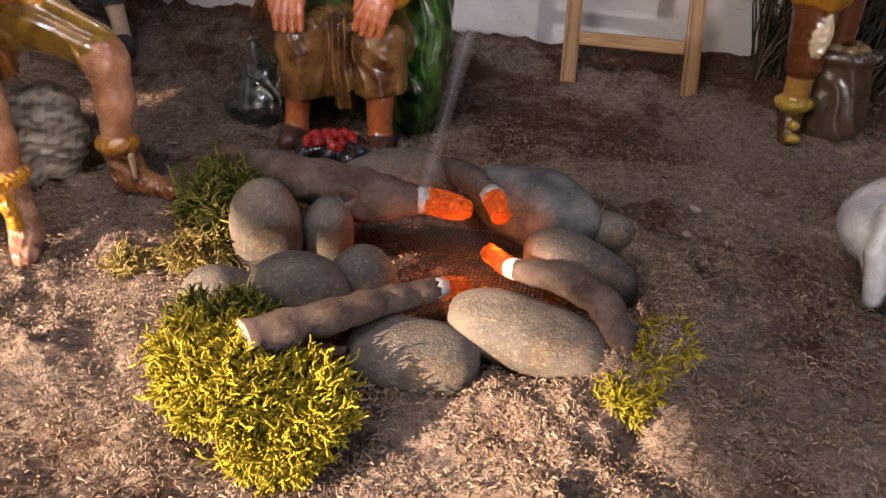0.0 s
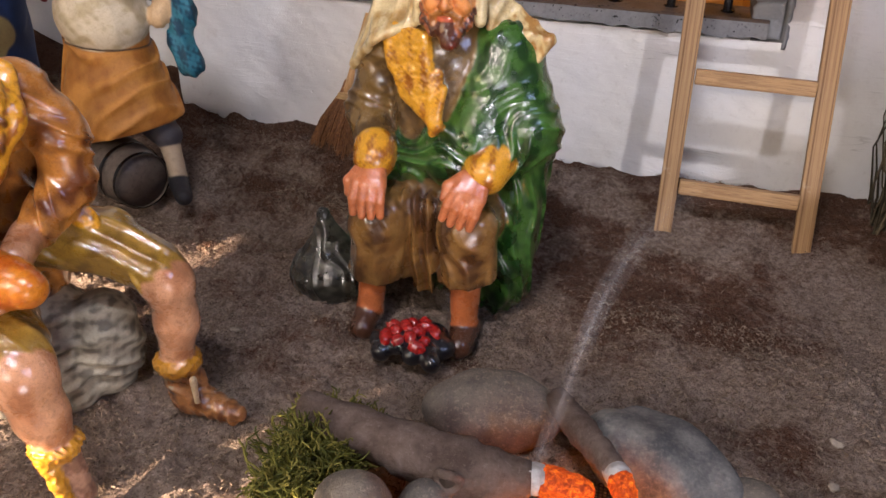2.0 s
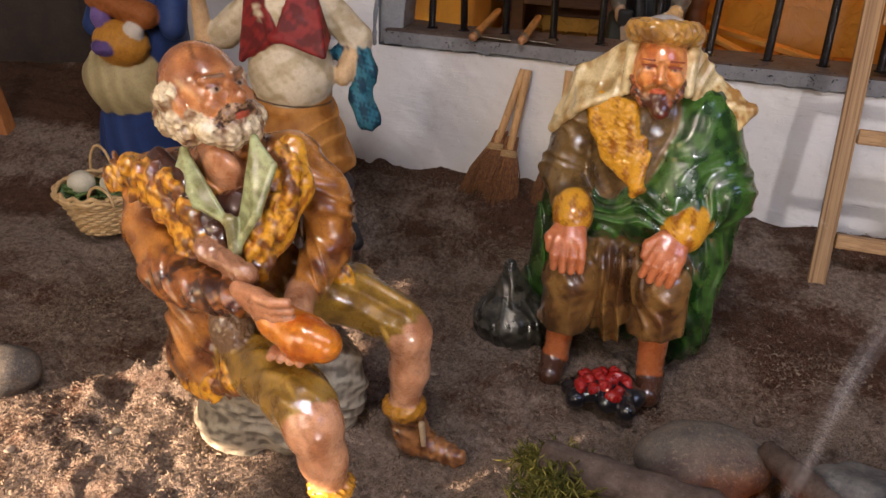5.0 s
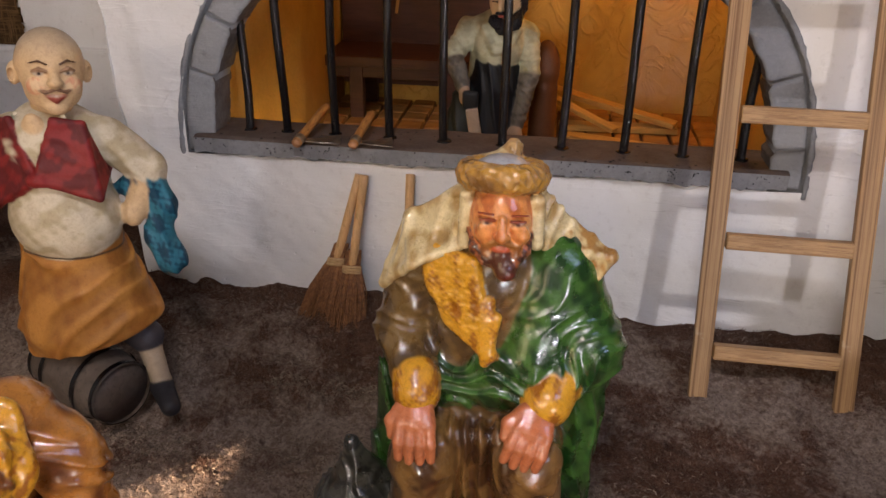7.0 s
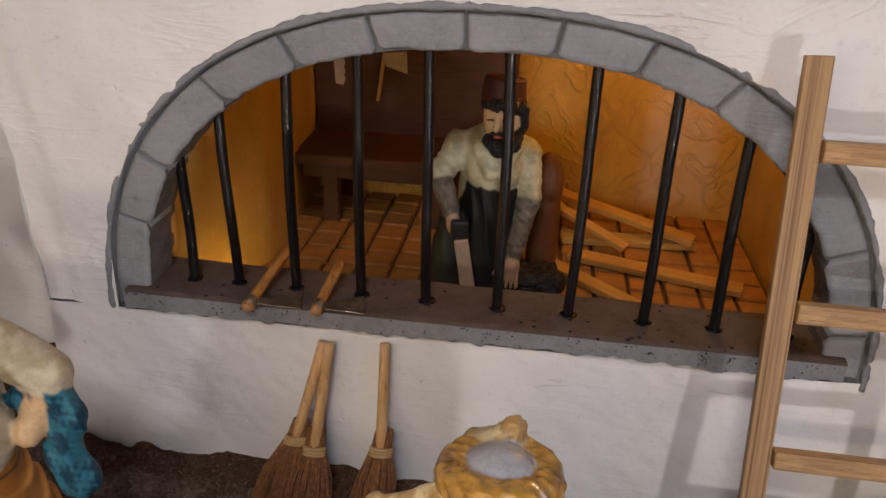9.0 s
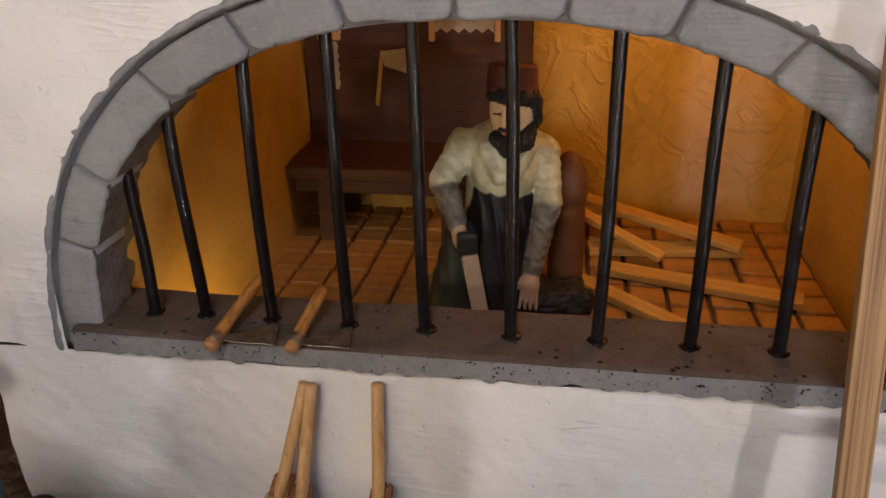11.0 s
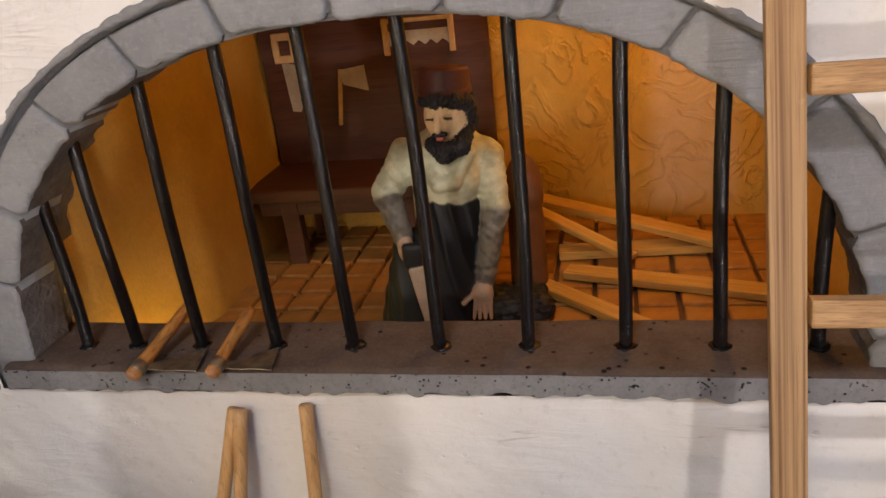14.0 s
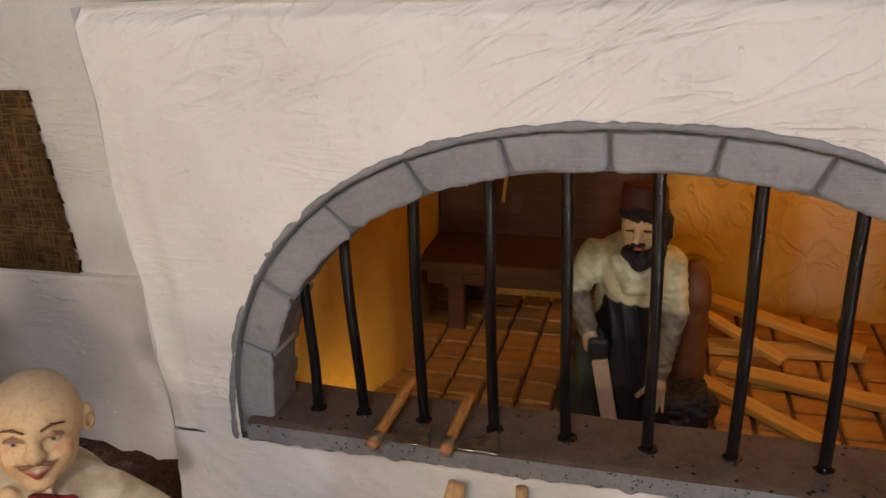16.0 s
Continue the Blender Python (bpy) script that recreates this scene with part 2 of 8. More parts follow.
        for ax in range(3):
            u, w = (ax + 1) % 3, (ax + 2) % 3
            sl = [slice(1, n[i]) for i in range(3)]
            sl[ax] = slice(0, n[ax])
            sh = list(sl)
            sh[ax] = slice(1, n[ax] + 1)
            a, b = s[tuple(sl)], s[tuple(sh)]
            e = np.stack(np.nonzero(a != b), -1) + np.array([0 if i == ax else 1 for i in range(3)])
            flip = s[tuple(e.T)]
            du, dw = np.eye(3, dtype=int)[u], np.eye(3, dtype=int)[w]
            q = np.stack([num[tuple((e - du - dw).T)], num[tuple((e - dw).T)], num[tuple(e.T)], num[tuple((e - du).T)]], -1)
            q[~flip] = q[~flip][:, ::-1]
            quads.append(q[(q >= 0).all(1)])
        quads = np.vstack(quads)
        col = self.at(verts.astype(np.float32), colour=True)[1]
        return verts, quads, col


def sculpted(name, skins, material, label, category, kind="", group=""):
    """One mesh from one or more skins, with their colours in the attribute 'paint'."""
    vs, fs, cs, at = [], [], [], 0
    for v, f, c in skins:
        vs.append(v), fs.append(f + at), cs.append(c)
        at += len(v)
    v, f, c = np.vstack(vs), np.vstack(fs), np.vstack(cs)
    me = bpy.data.meshes.new(name)
    me.vertices.add(len(v)), me.loops.add(4 * len(f)), me.polygons.add(len(f))
    me.vertices.foreach_set("co", v.astype(np.float32).ravel())
    me.loops.foreach_set("vertex_index", f.astype(np.int32).ravel())
    me.polygons.foreach_set("loop_start", np.arange(0, 4 * len(f), 4, dtype=np.int32))
    me.polygons.foreach_set("use_smooth", np.ones(len(f), bool))
    me.update(calc_edges=True)
    me.validate()
    attr = me.attributes.new("paint", 'FLOAT_COLOR', 'POINT')
    attr.data.foreach_set("color", np.hstack([c, np.ones((len(c), 1))]).astype(np.float32).ravel())
    me.materials.append(material)
    ob = new(name, me)
    return tagged(ob, label, category, group, kind)


def placed(skin, at, facing, up, size=1.0):
    """A skin shaped at the origin, facing -y, set at a place with its facing and its up."""
    f = np.asarray(facing, float) / np.linalg.norm(facing)
    u = np.asarray(up, float) - f * np.dot(up, f)
    u /= np.linalg.norm(u)
    m = np.stack([np.cross(-f, u), -f, u])
    return skin[0] @ m * size + np.asarray(at), skin[1], skin[2]


def folds(way, wave, amp, warp=0.5, size=0.05, seed=1, sharp=1.5):
    """Pleats across a direction."""
    way = np.asarray(way, float) / np.linalg.norm(way)

    def f(p):
        ph = (p @ way) / wave + warp * wob(p, size, seed)
        return amp * ((0.5 + 0.5 * np.cos(2 * math.pi * ph)) ** sharp - 0.4)
    return f


def arcs(centre, wave, amp, warp=0.25, size=0.05, seed=1, sharp=1.5):
    """Pleats that run round a point."""
    centre = np.asarray(centre, float)

    def f(p):
        ph = np.linalg.norm(p - centre, axis=-1) / wave + warp * wob(p, size, seed)
        return amp * ((0.5 + 0.5 * np.cos(2 * math.pi * ph)) ** sharp - 0.4)
    return f


def curls(size, amp, seed=3):
    def f(p):
        w = np.abs(wob(p, size, seed))
        return amp * (0.7 - 1.3 * np.minimum(w, 0.9)) - 0.35 * amp * wob(p, size * 0.45, seed + 1)
    return f


# ---- materials ----
class Nodes:
    def __init__(self, name):
        self.mat = bpy.data.materials.new(name)
        self.mat.use_nodes = True
        self.t = self.mat.node_tree
        self.p = self.t.nodes["Principled BSDF"]
        self.co = self.t.nodes.new("ShaderNodeTexCoord").outputs["Object"]

    def link(self, a, b):
        self.t.links.new(a, b)

    def set(self, node, socket, value):
        if hasattr(value, "links"):
            self.link(value, node.inputs[socket])
        else:
            node.inputs[socket].default_value = value

    def stretch(self, scale, rot=(0, 0, 0), co=None):
        n = self.t.nodes.new("ShaderNodeMapping")
        n.inputs["Scale"].default_value = scale
        n.inputs["Rotation"].default_value = [radians(a) for a in rot]
        self.link(co or self.co, n.inputs["Vector"])
        return n.outputs[0]

    def noise(self, scale, detail=4, rough=0.6, co=None, distortion=0.0):
        n = self.t.nodes.new("ShaderNodeTexNoise")
        n.inputs["Scale"].default_value, n.inputs["Detail"].default_value = scale, detail
        n.inputs["Roughness"].default_value, n.inputs["Distortion"].default_value = rough, distortion
        self.link(co or self.co, n.inputs["Vector"])
        return n.outputs["Fac"]

    def cells(self, scale, feature='F1', co=None, rand=1.0):
        n = self.t.nodes.new("ShaderNodeTexVoronoi")
        n.feature = feature
        n.inputs["Scale"].default_value, n.inputs["Randomness"].default_value = scale, rand
        self.link(co or self.co, n.inputs["Vector"])
        return n.outputs["Distance"]

    def ramp(self, fac, stops):
        n = self.t.nodes.new("ShaderNodeValToRGB")
        n.color_ramp.elements[0].position, n.color_ramp.elements[1].position = stops[0][0], stops[-1][0]
        for s in stops[1:-1]:
            n.color_ramp.elements.new(s[0])
        for e, s in zip(n.color_ramp.elements, stops):
            c = s[1] if not np.isscalar(s[1]) else (s[1],) * 3
            e.color = (*c, 1)
        self.link(fac, n.inputs[0])
        return n.outputs[0]

    def mix(self, fac, a, b, kind='MIX'):
        n = self.t.nodes.new("ShaderNodeMix")
        n.data_type, n.blend_type = 'RGBA', kind
        for s, v in ((n.inputs[0], fac), (n.inputs[6], a), (n.inputs[7], b)):
            if hasattr(v, "links"):
                self.link(v, s)
            else:
                s.default_value = v if np.isscalar(v) else (*v, 1)
        return n.outputs[2]

    def math(self, op, a, b=0.0):
        n = self.t.nodes.new("ShaderNodeMath")
        n.operation = op
        self.set(n, 0, a), self.set(n, 1, b)
        return n.outputs[0]

    def attr(self, name):
        n = self.t.nodes.new("ShaderNodeAttribute")
        n.attribute_name = name
        return n.outputs["Color"]

    def random(self):
        return self.t.nodes.new("ShaderNodeObjectInfo").outputs["Random"]

    def island(self):
        return self.t.nodes.new("ShaderNodeNewGeometry").outputs["Random Per Island"]

    def bump(self, height, strength=0.5, distance=0.001):
        n = self.t.nodes.new("ShaderNodeBump")
        n.inputs["Strength"].default_value, n.inputs["Distance"].default_value = strength, distance
        self.link(height, n.inputs["Height"])
        last = self.p.inputs["Normal"]
        if last.links:
            self.link(last.links[0].from_socket, n.inputs["Normal"])
        self.link(n.outputs[0], last)

    def done(self, colour, rough=0.6, metal=0.0, coat=0.0, spec=0.5, **more):
        for s, v in (("Base Color", colour), ("Roughness", rough), ("Metallic", metal), ("Coat Weight", coat), ("Specular IOR Level", spec)):
            if hasattr(v, "links"):
                self.link(v, self.p.inputs[s])
            else:
                self.p.inputs[s].default_value = v if np.isscalar(v) else (*v, 1)
        normal = self.p.inputs["Normal"]
        if coat and normal.links:
            self.link(normal.links[0].from_socket, self.p.inputs["Coat Normal"])
        for s, v in more.items():
            self.p.inputs[s.replace("_", " ")].default_value = v
        return self.mat


def plain(name, a, b, rough=0.6, scale=60, fine=500, bump=0.3, depth=0.0006, **kw):
    """Two tones at two scales, with fine relief."""
    n = Nodes(name)
    c = n.mix(n.ramp(n.noise(scale), [(0.35, 0.0), (0.65, 1.0)]), a, b)
    c = n.mix(n.ramp(n.noise(fine), [(0.3, 0.0), (0.75, 0.5)]), c, [0.6 * v for v in a])
    n.bump(n.noise(fine, 6), bump, depth)
    return n.done(c, rough, **kw)


def make_glaze(name, rough, coat, patina):
    """Painted clay under varnish: hand-painted mottling, brown wash, fine brush marks."""
    n = Nodes(name)
    c = n.attr("paint")
    c = n.mix(n.ramp(n.noise(60, 6, 0.75, distortion=0.8), [(0.46, 0.0), (0.74, 0.8 * patina)]), c, (0.10, 0.040, 0.012), 'MULTIPLY')
    c = n.mix(n.ramp(n.noise(170, 6, 0.7, distortion=1.5), [(0.52, 0.0), (0.76, 0.7 * patina)]), c, (0.30, 0.15, 0.07), 'MULTIPLY')
    c = n.mix(n.ramp(n.noise(480, 6, 0.8, distortion=1.0), [(0.50, 0.0), (0.68, patina)]), c, (0.30, 0.17, 0.10), 'MULTIPLY')
    n.bump(n.noise(150, 4, 0.6, distortion=0.6), 0.30, 0.0014)
    n.bump(n.noise(420, 4, 0.6), 0.20, 0.0006)
    r = n.ramp(n.noise(70, 4), [(0.3, rough), (0.75, rough + 0.15)])
    return n.done(c, r, coat=coat, spec=0.5 if coat > 0.5 else 0.28, Coat_Roughness=0.05)


GLAZE = make_glaze("varnished_clay", 0.22, 0.9, 0.42)
GLAZE_OLD = make_glaze("aged_varnished_clay", 0.22, 0.9, 0.50)
GLAZE_SOFT = make_glaze("satin_clay", 0.48, 0.06, 0.30)


def make_plaster():
    n = Nodes("white_plaster")
    c = n.mix(n.ramp(n.noise(7, 5), [(0.35, 0.0), (0.7, 1.0)]), (0.76, 0.74, 0.71), (0.64, 0.615, 0.58))
    c = n.mix(n.ramp(n.noise(160, 6, 0.7), [(0.55, 0.0), (0.8, 0.40)]), c, (0.44, 0.40, 0.35))
    c = n.mix(n.ramp(n.noise(26, 6, 0.75), [(0.62, 0.0), (0.72, 0.35)]), c, (0.50, 0.45, 0.39))
    brush = n.noise(48, 4, 0.55, n.stretch((0.8, 1.0, 2.4), (0, 24, 0)), 1.2)
    n.bump(brush, 0.17, 0.0036)
    # long ridges left by the brush, in patches
    where = n.ramp(n.noise(12, 2, 0.5), [(0.47, 0.0), (0.60, 1.0)])
    ridges = []
    for scale, turn, seed_scale, depth in ((11, 32, 2.4, 0.0034), (15, -38, 2.8, 0.0026), (9, 72, 2.0, 0.0026)):
        ridge = n.ramp(n.noise(scale, 3, 0.45, n.stretch((0.55, 1, seed_scale), (0, turn, 0)), 1.4), [(0.440, 0.0), (0.490, 1.0), (0.515, 0.15), (0.545, 0.0)])
        ridges.append((n.math('MULTIPLY', ridge, where), depth))
    sep, high = n.t.nodes.new("ShaderNodeSeparateXYZ"), n.t.nodes.new("ShaderNodeMapRange")
    n.link(n.co, sep.inputs[0])
    n.link(sep.outputs[2], high.inputs["Value"])
    high.inputs["From Min"].default_value, high.inputs["From Max"].default_value = 0.335, 0.375
    calm = n.t.nodes.new("ShaderNodeMapRange")
    n.link(sep.outputs[2], calm.inputs["Value"])
    for key, v in (("From Min", 0.12), ("From Max", 0.18), ("To Min", 0.30), ("To Max", 1.0)):
        calm.inputs[key].default_value = v
    for height, depth in ridges:
        n.bump(n.math('MULTIPLY', height, calm.outputs[0]), 0.36, 0.55 * depth)
    # pits and short cracks in the calmer paint under the sill
    pit = n.ramp(n.cells(75), [(0.07, 1.0), (0.13, 0.0)])
    n.bump(n.math('SUBTRACT', 1.0, n.math('MULTIPLY', pit, n.ramp(n.noise(30, 2), [(0.50, 0.0), (0.56, 1.0)]))), 0.5, 0.0012)
    crack = n.ramp(n.noise(16, 4, 0.6, n.stretch((0.35, 1, 2.6), (0, 6, 0)), 0.8), [(0.492, 0.0), (0.500, 1.0), (0.508, 0.0)])
    crack = n.math('MULTIPLY', crack, n.ramp(n.noise(14, 2), [(0.60, 0.0), (0.66, 1.0)]))
    c = n.mix(n.math('MULTIPLY', crack, 0.40), c, (0.25, 0.22, 0.19))
    for scale, turn, depth in ((15, 34, 0.0040), (11, 22, 0.0036)):
        stroke = n.ramp(n.noise(scale, 3, 0.45, n.stretch((0.55, 1, 1.9), co=n.stretch((1, 1, 1), (0, turn, 0))), 2.2), [(0.40, 0.0), (0.485, 1.0), (0.53, 0.2), (0.60, 0.0)])
        n.bump(n.math('MULTIPLY', stroke, n.math('MULTIPLY', high.outputs[0], n.ramp(n.noise(9, 2), [(0.36, 0.25), (0.58, 1.0)]))), 0.42, 0.9 * depth)
    n.bump(n.noise(190, 4, 0.6, n.stretch((0.6, 1, 1.8), (0, 12, 0)), 0.5), 0.30, 0.0009)
    n.bump(n.noise(520, 5), 0.3, 0.0006)
    return n.done(c, 0.8, spec=0.3)


def make_grey_stone():
    n = Nodes("grey_painted_stone")
    c = n.mix(n.ramp(n.noise(30, 5), [(0.3, 0.0), (0.7, 1.0)]), (0.215, 0.217, 0.225), (0.300, 0.300, 0.305))
    c = n.mix(n.ramp(n.noise(330, 6, 0.7), [(0.5, 0.0), (0.75, 0.5)]), c, (0.38, 0.38, 0.38))
    c = n.mix(n.ramp(n.noise(90, 6, 0.75), [(0.56, 0.0), (0.70, 0.5)]), c, (0.13, 0.13, 0.135))
    c = n.mix(n.random(), c, n.mix(0.25, c, (0.12, 0.12, 0.13)))
    n.bump(n.noise(260, 6, 0.7), 0.55, 0.0016)
    n.bump(n.noise(150, 4, 0.6, n.stretch((0.35, 1, 3.5), (0, 10, 0))), 0.55, 0.0020)
    return n.done(c, 0.72, spec=0.35)


def make_sill():
    n = Nodes("grey_cement")
    c = n.mix(n.ramp(n.noise(22, 5), [(0.3, 0.0), (0.7, 1.0)]), (0.175, 0.172, 0.175), (0.26, 0.255, 0.255))
    torn = n.t.nodes.new("ShaderNodeMixRGB")
    torn.blend_type, torn.inputs[0].default_value = 'LINEAR_LIGHT', 0.011
    n.link(n.stretch((0.75, 1, 1.3), (0, 25, 0)), torn.inputs[1])
    wool = n.t.nodes.new("ShaderNodeTexNoise")
    wool.inputs["Scale"].default_value = 210
    n.link(n.co, wool.inputs["Vector"])
    n.link(wool.outputs["Color"], torn.inputs[2])
    pits = n.ramp(n.cells(95, co=torn.outputs[0]), [(0.12, 1.0), (0.19, 0.0)])
    pits = n.math('MULTIPLY', pits, n.ramp(n.noise(70, 2), [(0.48, 0.0), (0.54, 1.0)]))
    fine = n.ramp(n.cells(300), [(0.16, 1.0), (0.24, 0.0)])
    fine = n.math('MULTIPLY', fine, n.ramp(n.noise(110, 2), [(0.50, 0.0), (0.56, 1.0)]))
    pits = n.math('MAXIMUM', pits, fine)
    c = n.mix(pits, c, (0.012, 0.010, 0.010))
    c = n.mix(n.ramp(n.noise(240, 6, 0.75), [(0.50, 0.0), (0.70, 0.5)]), c, (0.095, 0.090, 0.090))
    n.bump(n.math('SUBTRACT', n.noise(150, 6, 0.7), pits), 0.8, 0.0022)
    return n.done(c, 0.8, spec=0.3)


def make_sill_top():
    """Cement in a darker brown than the sill's front, with small pits."""
    n = Nodes("brown_cement")
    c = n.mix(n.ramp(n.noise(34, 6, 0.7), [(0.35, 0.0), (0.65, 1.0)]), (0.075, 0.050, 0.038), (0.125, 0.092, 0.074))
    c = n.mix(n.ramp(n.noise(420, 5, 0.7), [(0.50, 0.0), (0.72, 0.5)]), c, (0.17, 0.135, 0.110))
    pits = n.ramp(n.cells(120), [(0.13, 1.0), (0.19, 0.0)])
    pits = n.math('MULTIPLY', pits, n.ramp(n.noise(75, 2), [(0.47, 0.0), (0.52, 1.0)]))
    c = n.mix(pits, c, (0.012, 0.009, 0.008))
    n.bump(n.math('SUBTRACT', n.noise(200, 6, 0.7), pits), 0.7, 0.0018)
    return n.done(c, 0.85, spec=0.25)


def make_soil():
    """Dark earth under a loose cover of pale sawdust."""
    n = Nodes("sawdust_soil")
    earth = n.mix(n.ramp(n.noise(130, 6, 0.7), [(0.35, 0.0), (0.7, 1.0)]), (0.070, 0.028, 0.016), (0.155, 0.072, 0.040))
    dust = n.mix(n.ramp(n.noise(240, 6, 0.75), [(0.35, 0.0), (0.68, 1.0)]), (0.190, 0.136, 0.106), (0.500, 0.385, 0.305))
    cover = n.math('ADD', n.math('MULTIPLY', n.noise(7, 3, 0.5, n.stretch((0.7, 1.3, 1))), 0.7), n.math('MULTIPLY', n.noise(30, 4, 0.6), 0.3))
    grain = n.noise(150, 5, 0.75, distortion=1.2)
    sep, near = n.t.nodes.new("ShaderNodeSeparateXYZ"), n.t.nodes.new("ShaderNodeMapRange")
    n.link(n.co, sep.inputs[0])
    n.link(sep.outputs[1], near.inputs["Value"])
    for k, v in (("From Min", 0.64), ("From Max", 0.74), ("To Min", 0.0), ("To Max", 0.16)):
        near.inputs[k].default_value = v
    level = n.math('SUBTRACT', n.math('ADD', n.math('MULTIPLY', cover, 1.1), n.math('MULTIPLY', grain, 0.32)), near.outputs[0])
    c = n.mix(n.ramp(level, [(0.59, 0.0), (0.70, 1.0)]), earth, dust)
    fibre = n.ramp(n.noise(330, 4, 0.6, distortion=3.0), [(0.47, 0.0), (0.50, 1.0), (0.53, 0.0)])
    c = n.mix(n.math('MULTIPLY', fibre, 0.45), c, (0.47, 0.36, 0.27))
    c = n.mix(n.ramp(n.noise(90, 5, 0.7), [(0.55, 0.0), (0.72, 0.75)]), c, (0.050, 0.023, 0.013))
    n.bump(n.noise(420, 8, 0.75), 0.9, 0.0042)
    n.bump(n.noise(160, 4, 0.7, distortion=1.0), 1.0, 0.0065)
    n.bump(fibre, 0.5, 0.0010)
    return n.done(c, 0.95, spec=0.15)


def make_wood(name, a, b, along=(1, 1, 0.06), scale=260, rough=0.5):
    n = Nodes(name)
    g = n.noise(scale, 5, 0.6, n.stretch(along), 0.6)
    c = n.mix(n.ramp(g, [(0.35, 0.0), (0.62, 1.0)]), a, b)
    c = n.mix(n.ramp(n.noise(scale * 3, 3, 0.6, n.stretch(along)), [(0.55, 0.0), (0.7, 0.6)]), c, [0.35 * v for v in a])
    c = n.mix(n.ramp(n.noise(25, 4), [(0.4, 0.0), (0.8, 0.5)]), c, [0.6 * v for v in b])
    n.bump(g, 0.4, 0.0008)
    return n.done(c, rough, spec=0.4)


def make_pine(name):
    """Long dark growth lines in pale pine."""
    n = Nodes(name)
    line = n.noise(430, 3, 0.55, n.stretch((1, 0.10, 0.007)), 0.25)
    c = n.mix(n.ramp(line, [(0.36, 0.0), (0.46, 0.55), (0.56, 1.0)]), (0.140, 0.064, 0.024), (0.40, 0.240, 0.110))
    c = n.mix(n.ramp(n.noise(900, 3, 0.6, n.stretch((1, 0.3, 0.03))), [(0.52, 0.0), (0.70, 0.55)]), c, (0.20, 0.105, 0.045))
    c = n.mix(n.ramp(n.noise(22, 4), [(0.45, 0.0), (0.75, 0.5)]), c, (0.30, 0.165, 0.070))
    c = n.mix(n.ramp(n.noise(70, 5, 0.7), [(0.66, 0.0), (0.74, 0.4)]), c, (0.55, 0.44, 0.30))
    n.bump(line, 0.5, 0.0010)
    return n.done(c, 0.5, spec=0.35)


def make_pebble():
    n = Nodes("pebble")
    r = n.random()
    base = n.ramp(r, [(0.0, (0.180, 0.148, 0.114)), (0.35, (0.140, 0.122, 0.106)), (0.7, (0.110, 0.096, 0.082)), (1.0, (0.200, 0.156, 0.110))])
    c = n.mix(n.ramp(n.noise(38, 5), [(0.40, 0.0), (0.62, 0.85)]), base, (0.060, 0.053, 0.050))
    c = n.mix(n.ramp(n.noise(30, 3), [(0.56, 0.0), (0.75, 0.6)]), c, (0.27, 0.165, 0.065))
    c = n.mix(n.ramp(n.noise(420, 6, 0.8), [(0.52, 0.0), (0.66, 0.55)]), c, (0.36, 0.30, 0.225))
    c = n.mix(n.ramp(n.noise(900, 3, 0.7), [(0.60, 0.0), (0.68, 0.7)]), c, (0.045, 0.038, 0.032))
    n.bump(n.noise(600, 6, 0.7), 0.8, 0.0016)
    n.bump(n.noise(110, 5, 0.65), 0.5, 0.002)
    return n.done(c, 0.72, spec=0.35)


def make_dark_pebble():
    n = Nodes("dark_pebble")
    c = n.mix(n.ramp(n.noise(60, 6, 0.7), [(0.4, 0.0), (0.7, 1.0)]), (0.055, 0.055, 0.058), (0.19, 0.18, 0.165))
    c = n.mix(n.ramp(n.noise(500, 6, 0.75), [(0.52, 0.0), (0.72, 0.4)]), c, (0.30, 0.28, 0.24))
    n.bump(n.noise(260, 6, 0.75), 0.7, 0.0012)
    return n.done(c, 0.6, spec=0.4)


def make_bark():
    n = Nodes("bark")
    c = n.mix(n.ramp(n.noise(60, 6, 0.7), [(0.35, 0.0), (0.65, 1.0)]), (0.062, 0.040, 0.031), (0.150, 0.110, 0.090))
    c = n.mix(n.ramp(n.noise(300, 6, 0.75, n.stretch((1, 1, 2.0)), 1.0), [(0.56, 0.0), (0.74, 0.45)]), c, (0.30, 0.25, 0.215))
    c = n.mix(n.ramp(n.noise(180, 5, 0.7), [(0.55, 0.0), (0.7, 0.7)]), c, (0.06, 0.038, 0.03))
    n.bump(n.noise(260, 8, 0.75), 0.8, 0.0022)
    return n.done(c, 0.85, spec=0.25)


def make_moss(name, a, b, c3):
    n = Nodes(name)
    c = n.ramp(n.island(), [(0.0, a), (0.5, b), (1.0, c3)])
    c = n.mix(n.ramp(n.noise(140, 3), [(0.45, 0.0), (0.7, 0.6)]), c, [0.45 * v for v in a])
    return n.done(c, 0.7, spec=0.2)


def make_ember():
    n = Nodes("glowing_amber")
    g = n.ramp(n.noise(380, 6, 0.8, distortion=1.5), [(0.44, (0.03, 0.002, 0.001)), (0.50, (0.30, 0.022, 0.002)), (0.57, (0.95, 0.130, 0.004)), (0.68, (1.0, 0.42, 0.03))])
    c = g
    n.link(c, n.p.inputs["Emission Color"])
    n.p.inputs["Emission Strength"].default_value = 0.22
    n.bump(n.noise(380, 5, 0.7), 0.9, 0.002)
    return n.done((0.20, 0.030, 0.004), 0.55, spec=0.25)


